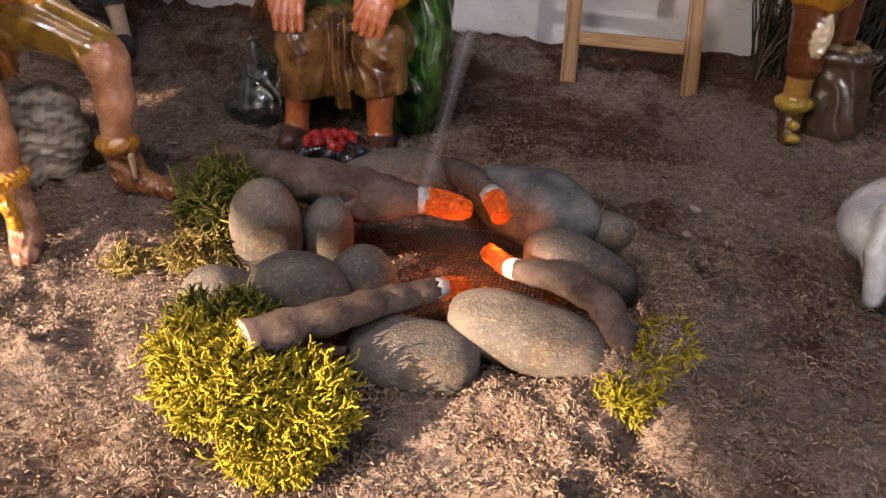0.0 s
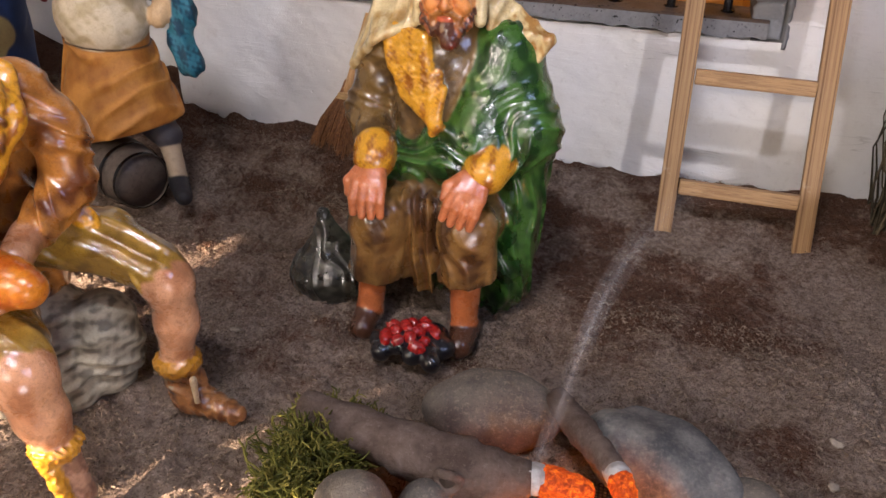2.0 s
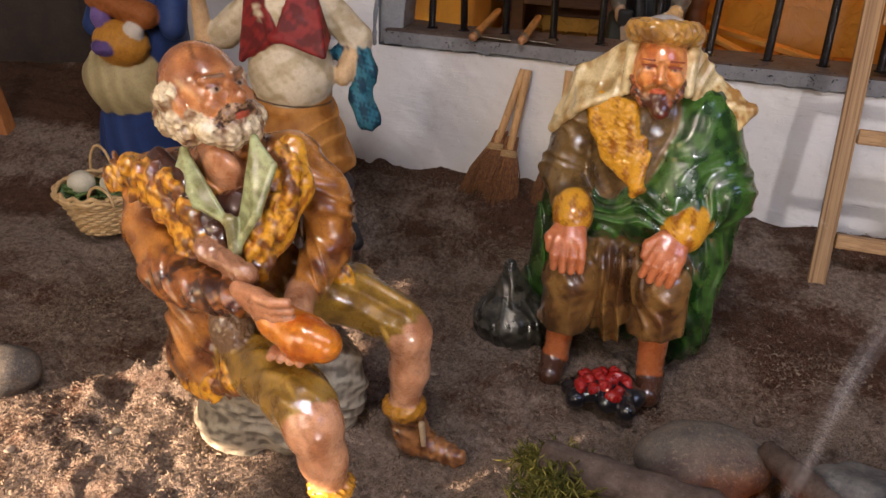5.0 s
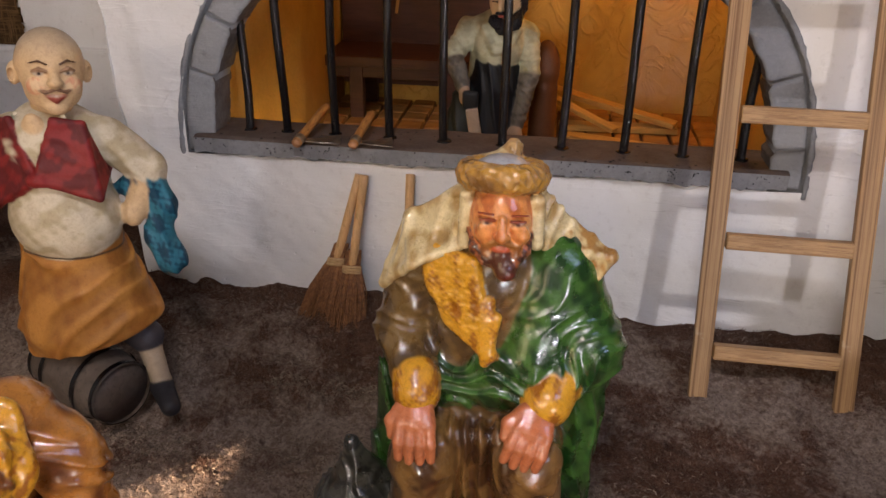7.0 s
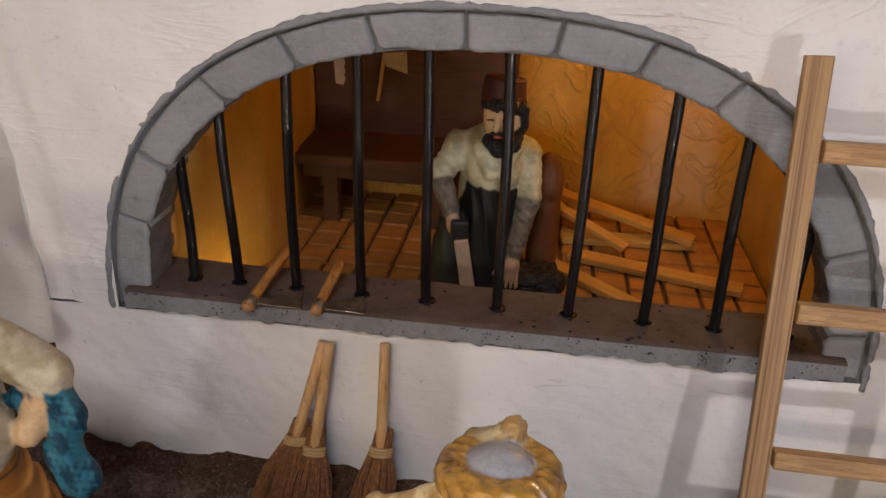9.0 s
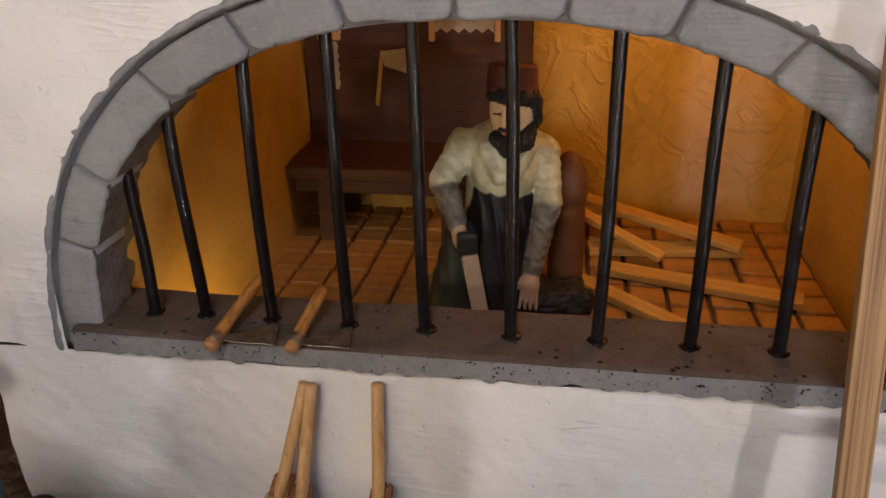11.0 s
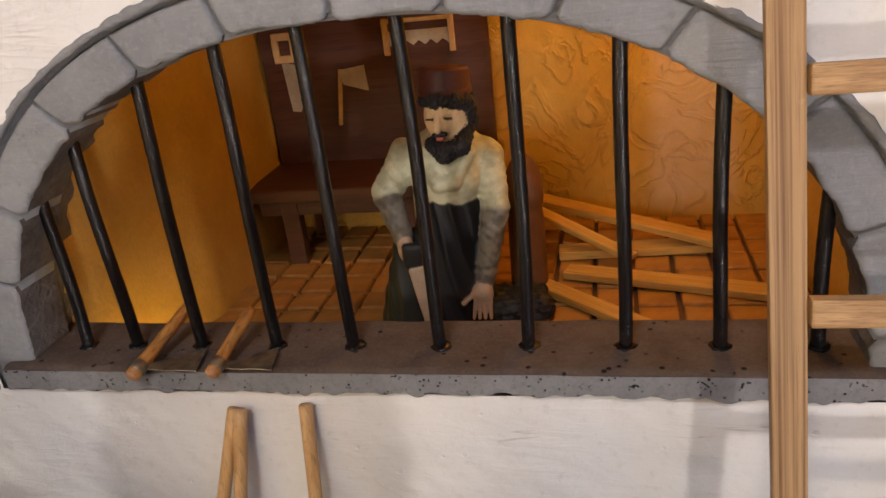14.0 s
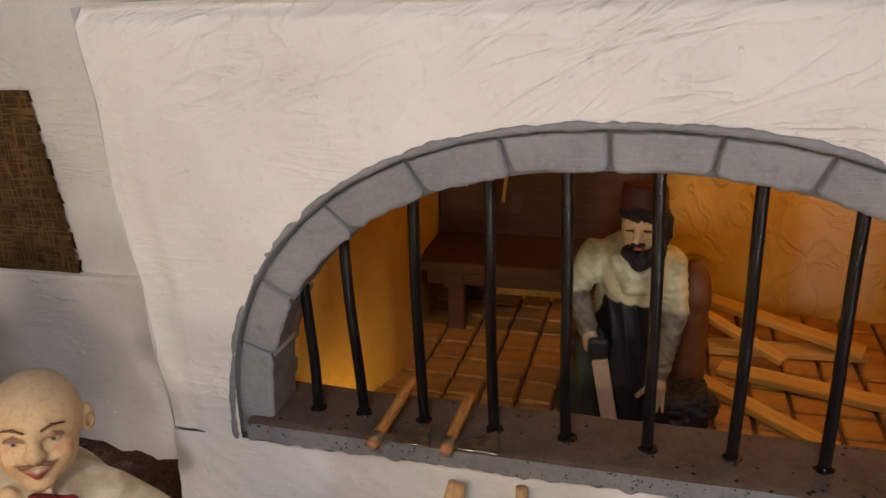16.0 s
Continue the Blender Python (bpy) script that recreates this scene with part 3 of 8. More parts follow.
PLASTER, STONE, SILL, SOIL = make_plaster(), make_grey_stone(), make_sill(), make_soil()
IRON = plain("black_iron", (0.003, 0.003, 0.004), (0.007, 0.007, 0.008), 0.17, 120, 400, 0.6, 0.0009, spec=0.55)
LADDER_WOOD = make_pine("pale_pine")
RUNG_WOOD = make_wood("rung_pine", (0.28, 0.145, 0.056), (0.48, 0.285, 0.125), (0.06, 1, 1), 560)
STICK_WOOD = make_wood("broom_handle_wood", (0.45, 0.24, 0.09), (0.60, 0.36, 0.16), (1, 1, 0.05))
HANDLE_WOOD = make_wood("dark_handle_wood", (0.20, 0.075, 0.020), (0.46, 0.21, 0.055), (1, 0.1, 1))
BRISTLE = plain("broom_bristle", (0.14, 0.052, 0.016), (0.32, 0.135, 0.042), 0.7, 300, 900, 0.3)
STRAW_TIE = plain("straw_tie", (0.50, 0.33, 0.15), (0.40, 0.24, 0.10), 0.6, 300, 900, 0.4)
BLADE = plain("dull_steel", (0.24, 0.19, 0.13), (0.075, 0.058, 0.045), 0.42, 150, 500, 0.5, metal=0.6)
BRIGHT_STEEL = plain("bright_steel", (0.62, 0.60, 0.56), (0.45, 0.42, 0.38), 0.25, 90, 500, 0.2, metal=0.9)
END_GRAIN = plain("end_grain", (0.52, 0.27, 0.13), (0.34, 0.14, 0.06), 0.7, 420, 900, 0.5)
PEBBLE, DARK_PEBBLE, BARK = make_pebble(), make_dark_pebble(), make_bark()
CUT_WOOD = plain("cut_wood", (0.40, 0.33, 0.25), (0.30, 0.23, 0.17), 0.8, 200, 800, 0.5)
GLUE = plain("white_glue", (0.50, 0.49, 0.48), (0.22, 0.20, 0.19), 0.4, 150, 700, 0.4)
EMBER = make_ember()
MOSS = make_moss("bright_moss", (0.19, 0.155, 0.012), (0.32, 0.262, 0.018), (0.46, 0.375, 0.035))
MOSS_DARK = make_moss("dark_moss", (0.05, 0.055, 0.010), (0.11, 0.105, 0.016), (0.27, 0.23, 0.055))
MOSS_DRY = make_moss("dry_moss", (0.17, 0.12, 0.035), (0.22, 0.18, 0.045), (0.32, 0.23, 0.10))
FLAKE = make_moss("sawdust_flakes", (0.12, 0.078, 0.052), (0.22, 0.158, 0.110), (0.38, 0.285, 0.205))
OCHRE = plain("ochre_wall_paint", (0.52, 0.31, 0.065), (0.42, 0.235, 0.045), 0.75, 18, 300, 0.5, 0.002)


def make_back_wall():
    n = Nodes("ochre_back_wall")
    c = n.mix(n.ramp(n.noise(18, 5), [(0.35, 0.0), (0.65, 1.0)]), (0.58, 0.36, 0.085), (0.45, 0.26, 0.06))
    sep = n.t.nodes.new("ShaderNodeSeparateXYZ")
    n.link(n.co, sep.inputs[0])

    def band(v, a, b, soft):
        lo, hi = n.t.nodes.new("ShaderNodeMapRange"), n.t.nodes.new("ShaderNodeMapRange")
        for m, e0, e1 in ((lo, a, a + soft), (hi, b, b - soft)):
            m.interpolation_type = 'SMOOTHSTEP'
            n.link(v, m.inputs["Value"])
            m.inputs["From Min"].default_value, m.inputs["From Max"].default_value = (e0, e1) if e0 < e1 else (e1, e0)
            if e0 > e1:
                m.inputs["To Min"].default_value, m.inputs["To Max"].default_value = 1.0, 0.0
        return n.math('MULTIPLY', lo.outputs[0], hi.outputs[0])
    # paler rectangle with soft edges on the right of the wall
    pale_patch = n.math('MULTIPLY', band(sep.outputs[0], -0.080, 0.012, 0.022), band(sep.outputs[2], 0.088, 0.30, 0.03))
    pale_patch = n.math('MULTIPLY', pale_patch, n.ramp(n.noise(40, 4), [(0.25, 0.4), (0.7, 0.9)]))
    c = n.mix(pale_patch, c, (0.62, 0.47, 0.37))
    n.bump(n.noise(60, 6, 0.7), 0.6, 0.003)
    n.bump(n.ramp(n.noise(24, 3, 0.5, n.stretch((1, 1, 0.8)), 1.6), [(0.42, 0.0), (0.50, 1.0), (0.54, 0.1), (0.60, 0.0)]), 0.6, 0.003)
    return n.done(c, 0.75, spec=0.3)


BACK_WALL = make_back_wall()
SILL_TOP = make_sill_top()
REVEAL = plain("rough_brown_reveal", (0.085, 0.070, 0.062), (0.15, 0.13, 0.118), 0.9, 70, 300, 0.9, 0.003)
TILE = plain("terracotta_tile", (0.40, 0.185, 0.036), (0.30, 0.125, 0.024), 0.7, 70, 500, 0.5)
GROUT = plain("tile_grout", (0.13, 0.052, 0.016), (0.10, 0.038, 0.012), 0.9, 70, 500, 0.5)
DARK_WOOD = make_wood("dark_brown_wood", (0.060, 0.020, 0.013), (0.088, 0.033, 0.020), (0.08, 1, 1), 140, 0.5)
PLANK = make_wood("plank_wood", (0.42, 0.225, 0.050), (0.55, 0.320, 0.085), (0.06, 1, 1), 260)
PALE_WOOD = plain("pale_tool_wood", (0.55, 0.36, 0.16), (0.45, 0.27, 0.11), 0.6, 80, 500, 0.3)
TOOL_STEEL = plain("tool_steel", (0.52, 0.46, 0.36), (0.40, 0.34, 0.26), 0.45, 80, 500, 0.3, metal=0.3)
ROOM_PAINT = plain("room_wall_paint", (0.45, 0.44, 0.43), (0.38, 0.37, 0.36), 0.85, 5, 80, 0.2)


def make_burlap():
    n = Nodes("burlap")
    c = n.mix(n.ramp(n.noise(40, 5), [(0.3, 0.0), (0.7, 1.0)]), (0.20, 0.115, 0.045), (0.12, 0.066, 0.024))
    weft = n.noise(340, 2, 0.5, n.stretch((0.12, 1, 1.6)))
    warp = n.noise(340, 2, 0.5, n.stretch((1.6, 1, 0.12)))
    weave = n.math('MAXIMUM', weft, warp)
    c = n.mix(n.ramp(weave, [(0.48, 0.0), (0.66, 1.0)]), n.mix(0.75, c, (0.030, 0.014, 0.006)), c)
    n.bump(weave, 0.9, 0.003)
    return n.done(c, 0.9, spec=0.15)


BURLAP = make_burlap()
WICKER = plain("wicker", (0.62, 0.42, 0.20), (0.46, 0.28, 0.11), 0.55, 160, 700, 0.4)
EGG = plain("pale_egg", (0.62, 0.57, 0.44), (0.50, 0.46, 0.33), 0.5, 90, 500, 0.2)
LEAF = plain("green_leaf", (0.07, 0.13, 0.03), (0.14, 0.24, 0.06), 0.5, 120, 500, 0.4)
DARK_CLOTH = plain("dark_painted_timber", (0.030, 0.020, 0.015), (0.050, 0.032, 0.022), 0.7, 40, 300, 0.5)
DRY_STALK = make_moss("dry_stalks", (0.030, 0.024, 0.014), (0.065, 0.052, 0.030), (0.16, 0.125, 0.075))

# ---- the ground: one sheet of soil and sawdust ----
def spread(a, b, step, far_a, far_b):
    mid = list(np.arange(a, b, step))
    lo, hi, s = [], [], step
    p = a
    while p > far_a:
        s *= 1.16
        p -= s
        lo.append(p)
    p, s = mid[-1], step
    while p < far_b:
        s *= 1.16
        p += s
        hi.append(p)
    return np.array(lo[::-1] + mid + hi)


def smooth(a, b, v):
    t = np.clip((v - a) / (b - a), 0, 1)
    return t * t * (3 - 2 * t)


FIRE = (-0.062, 0.345)


def ground_z(x, y, fine=True):
    x, y = np.asarray(x, float), np.asarray(y, float)
    h = -0.024 + 0.034 * smooth(0.60, 0.78, y) - 0.006 * smooth(0.30, 0.16, y)
    h = h + 0.012 * smooth(-0.45, -0.8, x) * smooth(0.5, 0.75, y)
    h = h + 0.0035 * noise2(x, y, 0.085, 1) + 0.0034 * noise2(x, y, 0.030, 2)
    d = np.hypot((x - FIRE[0]) / 1.15, y - FIRE[1])
    h = h - 0.004 * smooth(0.075, 0.03, d)
    side = smooth(0.02, 0.06, x - FIRE[0])
    h = h + 0.016 * np.exp(-((d - 0.105) / 0.014) ** 2) * side * smooth(0.26, 0.30, y)
    h = h + 0.006 * np.exp(-((d - 0.10) / 0.025) ** 2)
    far = smooth(-0.72, -0.85, x) * smooth(0.62, 0.75, y)
    h = h + far * (0.012 * np.floor(np.clip((y - 0.68 + 0.02 * noise2(x, y, 0.07, 8)) / 0.07, 0, 5)) + 0.004 * noise2(x, y, 0.02, 9))
    h = h + 0.0055 * noise2(x, y, 0.038, 18) * smooth(0.34, 0.25, y)
    if fine:
        clump = smooth(-0.25, 0.45, noise2(x, y, 0.050, 7) + 0.5 * noise2(x, y, 0.021, 17))
        h = h + 0.0042 * (1 - 2.0 * np.abs(noise2(x, y, 0.019, 6))) * clump + (0.0012 + 0.0020 * clump) * noise2(x, y, 0.011, 3) + (0.0008 + 0.0012 * clump) * noise2(x, y, 0.0055, 4) + (0.0007 + 0.0018 * clump) * np.abs(noise2(x, y, 0.0034, 5))
    return h


gx, gy = spread(-0.62, 0.30, 0.0021, -1.12, 1.65), spread(0.13, 0.80, 0.0021, -1.35, 1.75)
GX, GY = np.meshgrid(gx, gy, indexing="ij")
GZ = ground_z(GX, GY)
ii = np.arange(len(gx) * len(gy)).reshape(len(gx), len(gy))
quads = np.stack([ii[:-1, :-1], ii[1:, :-1], ii[1:, 1:], ii[:-1, 1:]], -1).reshape(-1, 4)
me = bpy.data.meshes.new("ground")
V = np.stack([GX, GY, GZ], -1).reshape(-1, 3)
me.vertices.add(len(V)), me.loops.add(4 * len(quads)), me.polygons.add(len(quads))
me.vertices.foreach_set("co", V.ravel())
me.loops.foreach_set("vertex_index", quads.astype(np.int32).ravel())
me.polygons.foreach_set("loop_start", np.arange(0, 4 * len(quads), 4, dtype=np.int32))
me.polygons.foreach_set("use_smooth", np.ones(len(quads), bool))
me.update(calc_edges=True)
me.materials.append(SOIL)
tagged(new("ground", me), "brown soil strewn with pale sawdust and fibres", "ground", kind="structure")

# ---- unseen room round the display; its west opening trims the sun ----
def panel(name, c, half, material, label, parent=None, rot=(0, 0, 0)):
    return tagged(part(name, box_bm(c, half, rot), material, parent), label, "wall", kind="structure")


panel("wall_east", (1.68, 0.2, 1.0), (0.04, 1.6, 1.1), ROOM_PAINT, "plain grey painted room wall")
panel("wall_north", (0.27, 1.78, 1.0), (1.45, 0.04, 1.1), ROOM_PAINT, "plain grey painted room wall behind the display")
panel("wall_south", (0.29, -1.40, 1.0), (1.43, 0.04, 1.1), ROOM_PAINT, "plain grey painted room wall")
west = empty("wall_west", "unseen grey room wall with an added opening that trims the sun", "wall", "structure")
# opening added out of view, sized to bound the patch of sun
SUN_GAP = (-1.25, -0.18, 0.06, 0.535)
for c, h in (((-1.14, (SUN_GAP[0] - 1.36) / 2, 1.0), (0.04, (SUN_GAP[0] + 1.36) / 2, 1.1)), ((-1.14, (SUN_GAP[1] + 1.74) / 2, 1.0), (0.04, (1.74 - SUN_GAP[1]) / 2, 1.1)),
             ((-1.14, (SUN_GAP[0] + SUN_GAP[1]) / 2, (SUN_GAP[2] - 0.1) / 2), (0.04, (SUN_GAP[1] - SUN_GAP[0]) / 2, (SUN_GAP[2] + 0.1) / 2)),
             ((-1.14, (SUN_GAP[0] + SUN_GAP[1]) / 2, (SUN_GAP[3] + 2.1) / 2), (0.04, (SUN_GAP[1] - SUN_GAP[0]) / 2, (2.1 - SUN_GAP[3]) / 2))):
    part("wall_piece", box_bm(c, h), ROOM_PAINT, west)
# unseen boards added to keep the sun off the pit and the figurines
for y_, w_, z_ in ((-0.345, 0.185, 0.322), (-0.598, 0.062, 0.405), (-0.735, 0.070, 0.450)):
    part("shutter", box_bm((-1.12, y_, (z_ + 0.56) / 2), (0.010, w_, (0.56 - z_) / 2), (0, 0, 0), 0.003), ROOM_PAINT, west, "unseen grey board added to cut the sun beam")
tagged(part("ceiling", box_bm((0.27, 0.2, 2.13), (1.45, 1.62, 0.03)), ROOM_PAINT, None), "plain grey room ceiling", "ceiling", kind="structure")

# ---- the white workshop front with its arched window ----
CX, Z0, PW = -0.214, 0.134, 2.3
WALL_Y = 0.776


def arch(phi, a, b):
    c, s = np.abs(np.cos(phi)), np.abs(np.sin(phi))
    r = ((c / a) ** PW + (s / b) ** PW) ** (-1 / PW)
    return CX + r * np.cos(phi), Z0 + r * np.sin(phi)


OUT, INN = (0.250, 0.215), (0.224, 0.192)
X0, X1, ZB, ZT = -0.514, 0.62, -0.03, 0.412


def plaster_y(x, z):
    return WALL_Y + 0.0022 * noise2(x, z, 0.09, 11) + 0.0012 * noise2(x, z, 0.03, 12) + 0.0006 * noise2(x, z * 1.5 + x, 0.012, 13)


def left_edge(z):
    return X0 - 0.055 * max(0, z - 0.10) ** 1.0 * 0.9 + 0.003 * float(noise2(z, 0.0, 0.03, 14))


def wall_mesh():
    vs, fs = [], []

    def grid(P, flip=False):
        n, m = P.shape[:2]
        at = sum(len(v) for v in vs)
        vs.append(P.reshape(-1, 3))
        for i in range(n - 1):
            for j in range(m - 1):
                q = (at + i * m + j, at + (i + 1) * m + j, at + (i + 1) * m + j + 1, at + i * m + j + 1)
                fs.append(q[::-1] if flip else q)
    phi = np.concatenate([np.linspace(0, math.pi, 150)])
    r = np.linspace(0, 1, 44) ** 1.2
    ax, az = arch(phi, *OUT)
    ex, ez = [], []
    for p in phi:
        c, s = math.cos(p), math.sin(p)
        best = 9
        if s > 1e-6:
            best = (ZT - Z0) / s
        if c > 1e-6:
            best = min(best, (X1 - CX) / c)
        if c < -1e-6:
            best = min(best, (X0 - 0.006 - CX) / c)
        ex.append(CX + best * c), ez.append(Z0 + best * s)
    ex, ez = np.array(ex), np.array(ez)
    # the corner rays are put exactly on the corners
    for cx, cz in ((X0 - 0.006, ZT), (X1, ZT)):
        k = np.argmin(np.hypot(ex - cx, ez - cz))
        ex[k], ez[k] = cx, cz
    gx_ = ax[:, None] * (1 - r) + ex[:, None] * r
    gz_ = az[:, None] * (1 - r) + ez[:, None] * r
    lean = smooth(-0.40, X0, gx_)
    gx_ = gx_ + lean * np.array([[left_edge(z) - X0 + 0.006 for z in row] for row in gz_])
    gz_ = gz_ + smooth(ZT - 0.03, ZT, gz_) * 0.003 * noise2(gx_, gx_ * 0, 0.06, 15)
    gy_ = plaster_y(gx_, gz_)
    gy_ = gy_ + 0.010 * smooth(ZT - 0.012, ZT, gz_) ** 2 + 0.003 * smooth(0.90, 1.0, lean)
    grid(np.stack([gx_, gy_, gz_], -1))
    xs, zs = np.linspace(0, 1, 240), np.linspace(ZB, Z0, 60)
    P = np.zeros((240, 60, 3))
    for j, z in enumerate(zs):
        a = left_edge(z)
        x = a + (X1 - a) * xs
        P[:, j] = np.stack([x, plaster_y(x, np.full_like(x, z)), np.full_like(x, z)], -1)
    grid(P, True)
    # left end, top and back
    zz = np.linspace(ZB, ZT, 60)
    yy = np.linspace(WALL_Y + 0.001, 0.90, 20)
    E = np.array([[(left_edge(z) + 0.001 * float(noise2(y, z, 0.03, 16)), y, z) for y in yy] for z in zz])
    grid(E)
    xx = np.linspace(left_edge(ZT), X1, 60)
    grid(np.array([[(x, y, ZT - 0.001 + 0.003 * float(noise2(x, 0, 0.06, 15))) for y in (WALL_Y + 0.006, 0.81, 0.838)] for x in xx]), True)
    xs2, zs2 = np.linspace(0.255, X1, 6), np.linspace(ZB, ZT, 6)
    grid(np.array([[(x, 0.838, z) for z in zs2] for x in xs2]))
    # inner reveal of the arch, rough and brown
    return np.vstack(vs), fs


wv, wf = wall_mesh()
front = tagged(link("wall_front", wv, wf, PLASTER), "white brushed plaster wall of the small workshop", "wall", kind="structure")
part("wall_core", box_bm((-0.215, 0.8125, 0.0530), (0.245, 0.0265, 0.0825)), PLASTER, front)

window = empty("window_1", "arched window of grey stones with black bars", "window", "structure")
JOINTS = [(-0.453, 0.204), (-0.435, 0.249), (-0.384, 0.297), (-0.334, 0.325), (-0.282, 0.340), (-0.226, 0.348), (-0.171, 0.344),
          (-0.119, 0.337), (-0.069, 0.318), (-0.021, 0.275), (0.018, 0.223), (0.034, 0.167)]
angles = [math.pi] + [math.atan2(z - Z0, x - CX) for x, z in JOINTS] + [0.0]
rnd = random.Random(4)
for a0, a1 in zip(angles[:-1], angles[1:]):
    g = 0.0011 / 0.22
    lo, hi = a0 - g, a1 + g
    nu, nr = 40, 12
    face_y, seed = 0.7790 + rnd.uniform(-0.0012, 0.0010), rnd.randint(1, 999)
    tip_in, tip_out = rnd.uniform(-0.0012, 0.0012), rnd.uniform(-0.0010, 0.0010)
    s_ = np.sin(np.linspace(-1, 1, nu) * math.pi / 2) * 0.5 + 0.5
    w_ = np.sin(np.linspace(-1, 1, nr) * math.pi / 2) * 0.5 + 0.5
    P = np.zeros((nu, nr, 3))
    for i, t_ in enumerate(s_):
        ph = lo + (hi - lo) * t_
        ox, oz = arch(ph, OUT[0] - 0.003, OUT[1] - 0.003)
        end = min(t_, 1 - t_) * abs(hi - lo) * 0.22
        chip = 0.0034 * max(0.0, 1 - end / 0.0045) ** 1.5
        wear = 0.0007 * noise2(ph * 0.2, 0, 0.006, seed) + 0.0004 * noise2(ph * 0.2, 0, 0.0022, seed + 1) + tip_in * (2 * t_ - 1) + chip
        ix, iz = arch(ph, INN[0] - 0.001 + wear, INN[1] - 0.001 + wear)
        for j, q_ in enumerate(w_):
            away = min(end, min(q_, 1 - q_) * 0.024)
            fall = 0.0021 * max(0.0, 1 - away / 0.0020) ** 2
            slope = tip_out * (q_ - 0.5)
            rough_ = 0.0007 * float(noise2(ph * 0.22, q_ * 0.024, 0.010, seed)) + 0.0003 * float(noise2(ph * 0.22, q_ * 0.024, 0.0030, seed + 2))
            P[i, j] = (ix + (ox - ix) * q_, face_y + fall + slope + rough_, iz + (oz - iz) * q_)
    v = P.reshape(-1, 3)
    back = v.copy()
    back[:, 1] = 0.812
    n = len(v)
    f = [(i * nr + j, i * nr + j + 1, (i + 1) * nr + j + 1, (i + 1) * nr + j) for i in range(nu - 1) for j in range(nr - 1)]
    rim = [i * nr for i in range(nu)] + [(nu - 1) * nr + j for j in range(1, nr)] + [i * nr + nr - 1 for i in range(nu - 2, -1, -1)] + [j for j in range(nr - 2, 0, -1)]
    f += [(rim[k], rim[(k + 1) % len(rim)], rim[(k + 1) % len(rim)] + n, rim[k] + n) for k in range(len(rim))]
    inner = [1 if 0 <= k - (nu - 1) * (nr - 1) < nu - 1 else 0 for k in range(len(f))]
    link("voussoir", np.vstack([v, back]), f, [STONE, REVEAL], window, smooth=True, mat_index=inner)
ph = np.linspace(-0.02, math.pi + 0.02, 240)
bx, bz = arch(ph, OUT[0] + 0.0004, OUT[1] + 0.0004)
v, f = tube(np.stack([bx, np.full_like(bx, 0.7768) + 0.0008 * noise2(ph * 0.2, ph * 0, 0.008, 21), bz], -1), 0.0021 + 0.0008 * noise2(ph * 0.2, ph * 0, 0.006, 22) + 0.0004 * noise2(ph * 0.2, ph * 0, 0.0015, 23), 8, 0.16, 3)
link("arch_rim", v, f, STONE, window, "rough grey bead round the arch")
# bed of the joints and the rough inner reveal
P = []
for k in np.linspace(-0.03, math.pi + 0.03, 120):
    row = []
    for a, y, jag in ((0.0, 0.7770, 0), (-0.0005, 0.7825, 0), (-0.0245, 0.7830, 0), (-0.0245, 0.812, 0.0005), (-0.019, 0.822, 0.002), (-0.0165, 0.836, 0.003)):
        x, z = arch(k, OUT[0] + a, OUT[1] + a)
        x += jag * float(noise2(k, y, 0.03, 31)) * math.cos(k) * 1.5
        z += jag * float(noise2(k, y, 0.03, 32)) * math.sin(k) * 1.5
        row.append((x, y, z))
    P.append(row)
P = np.array(P)
n, m = P.shape[:2]
bed = [(i * m + j, (i + 1) * m + j, (i + 1) * m + j + 1, i * m + j + 1) for i in range(n - 1) for j in range(m - 1)]
link("joint_bed", P.reshape(-1, 3), bed, [STONE, REVEAL], window, "grey mortar and rough brown reveal behind the stones", mat_index=[1 if k % (m - 1) >= 3 else 0 for k in range(len(bed))])

# sill with worn edges
sx, sy = np.linspace(-0.452, 0.022, 320), np.linspace(0.7710, 0.825, 22)
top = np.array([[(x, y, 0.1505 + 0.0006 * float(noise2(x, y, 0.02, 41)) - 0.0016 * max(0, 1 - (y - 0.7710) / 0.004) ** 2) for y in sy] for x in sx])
front = np.array([[(x, 0.7710 + 0.0008 * float(noise2(x, z, 0.012, 42)), z + (0.0016 * float(noise2(x, 0.0, 0.009, 43)) + 0.0008 * float(noise2(x, 0.0, 0.004, 44)) if j == 0 else 0)) for j, z in enumerate(np.linspace(0.1365, 0.1489, 6))] for x in sx])
vs, fs = [front.reshape(-1, 3)], []
for g, at in ((front, 0),):
    n, m = g.shape[:2]
    fs += [(at + i * m + j, at + (i + 1) * m + j, at + (i + 1) * m + j + 1, at + i * m + j + 1) for i in range(n - 1) for j in range(m - 1)]
low = front.copy()[:, :2]
low[:, 0, 1], low[:, 0, 2], low[:, 1] = 0.80, 0.1365, front[:, 0]
at = sum(len(v) for v in vs)
vs.append(low.reshape(-1, 3))
fs += [(at + 2 * i, at + 2 * i + 2, at + 2 * i + 3, at + 2 * i + 1) for i in range(len(sx) - 1)]
sill = link("window_sill", np.vstack(vs), fs, SILL, window, "pitted grey cement sill")
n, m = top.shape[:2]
link("sill_top", top.reshape(-1, 3), [(i * m + j, (i + 1) * m + j, (i + 1) * m + j + 1, i * m + j + 1) for i in range(n - 1) for j in range(m - 1)], SILL_TOP, sill, "brown upper face with small pits")
part("sill_core", box_bm((-0.215, 0.7990, 0.1435), (0.2365, 0.0255, 0.0064)), SILL, window)

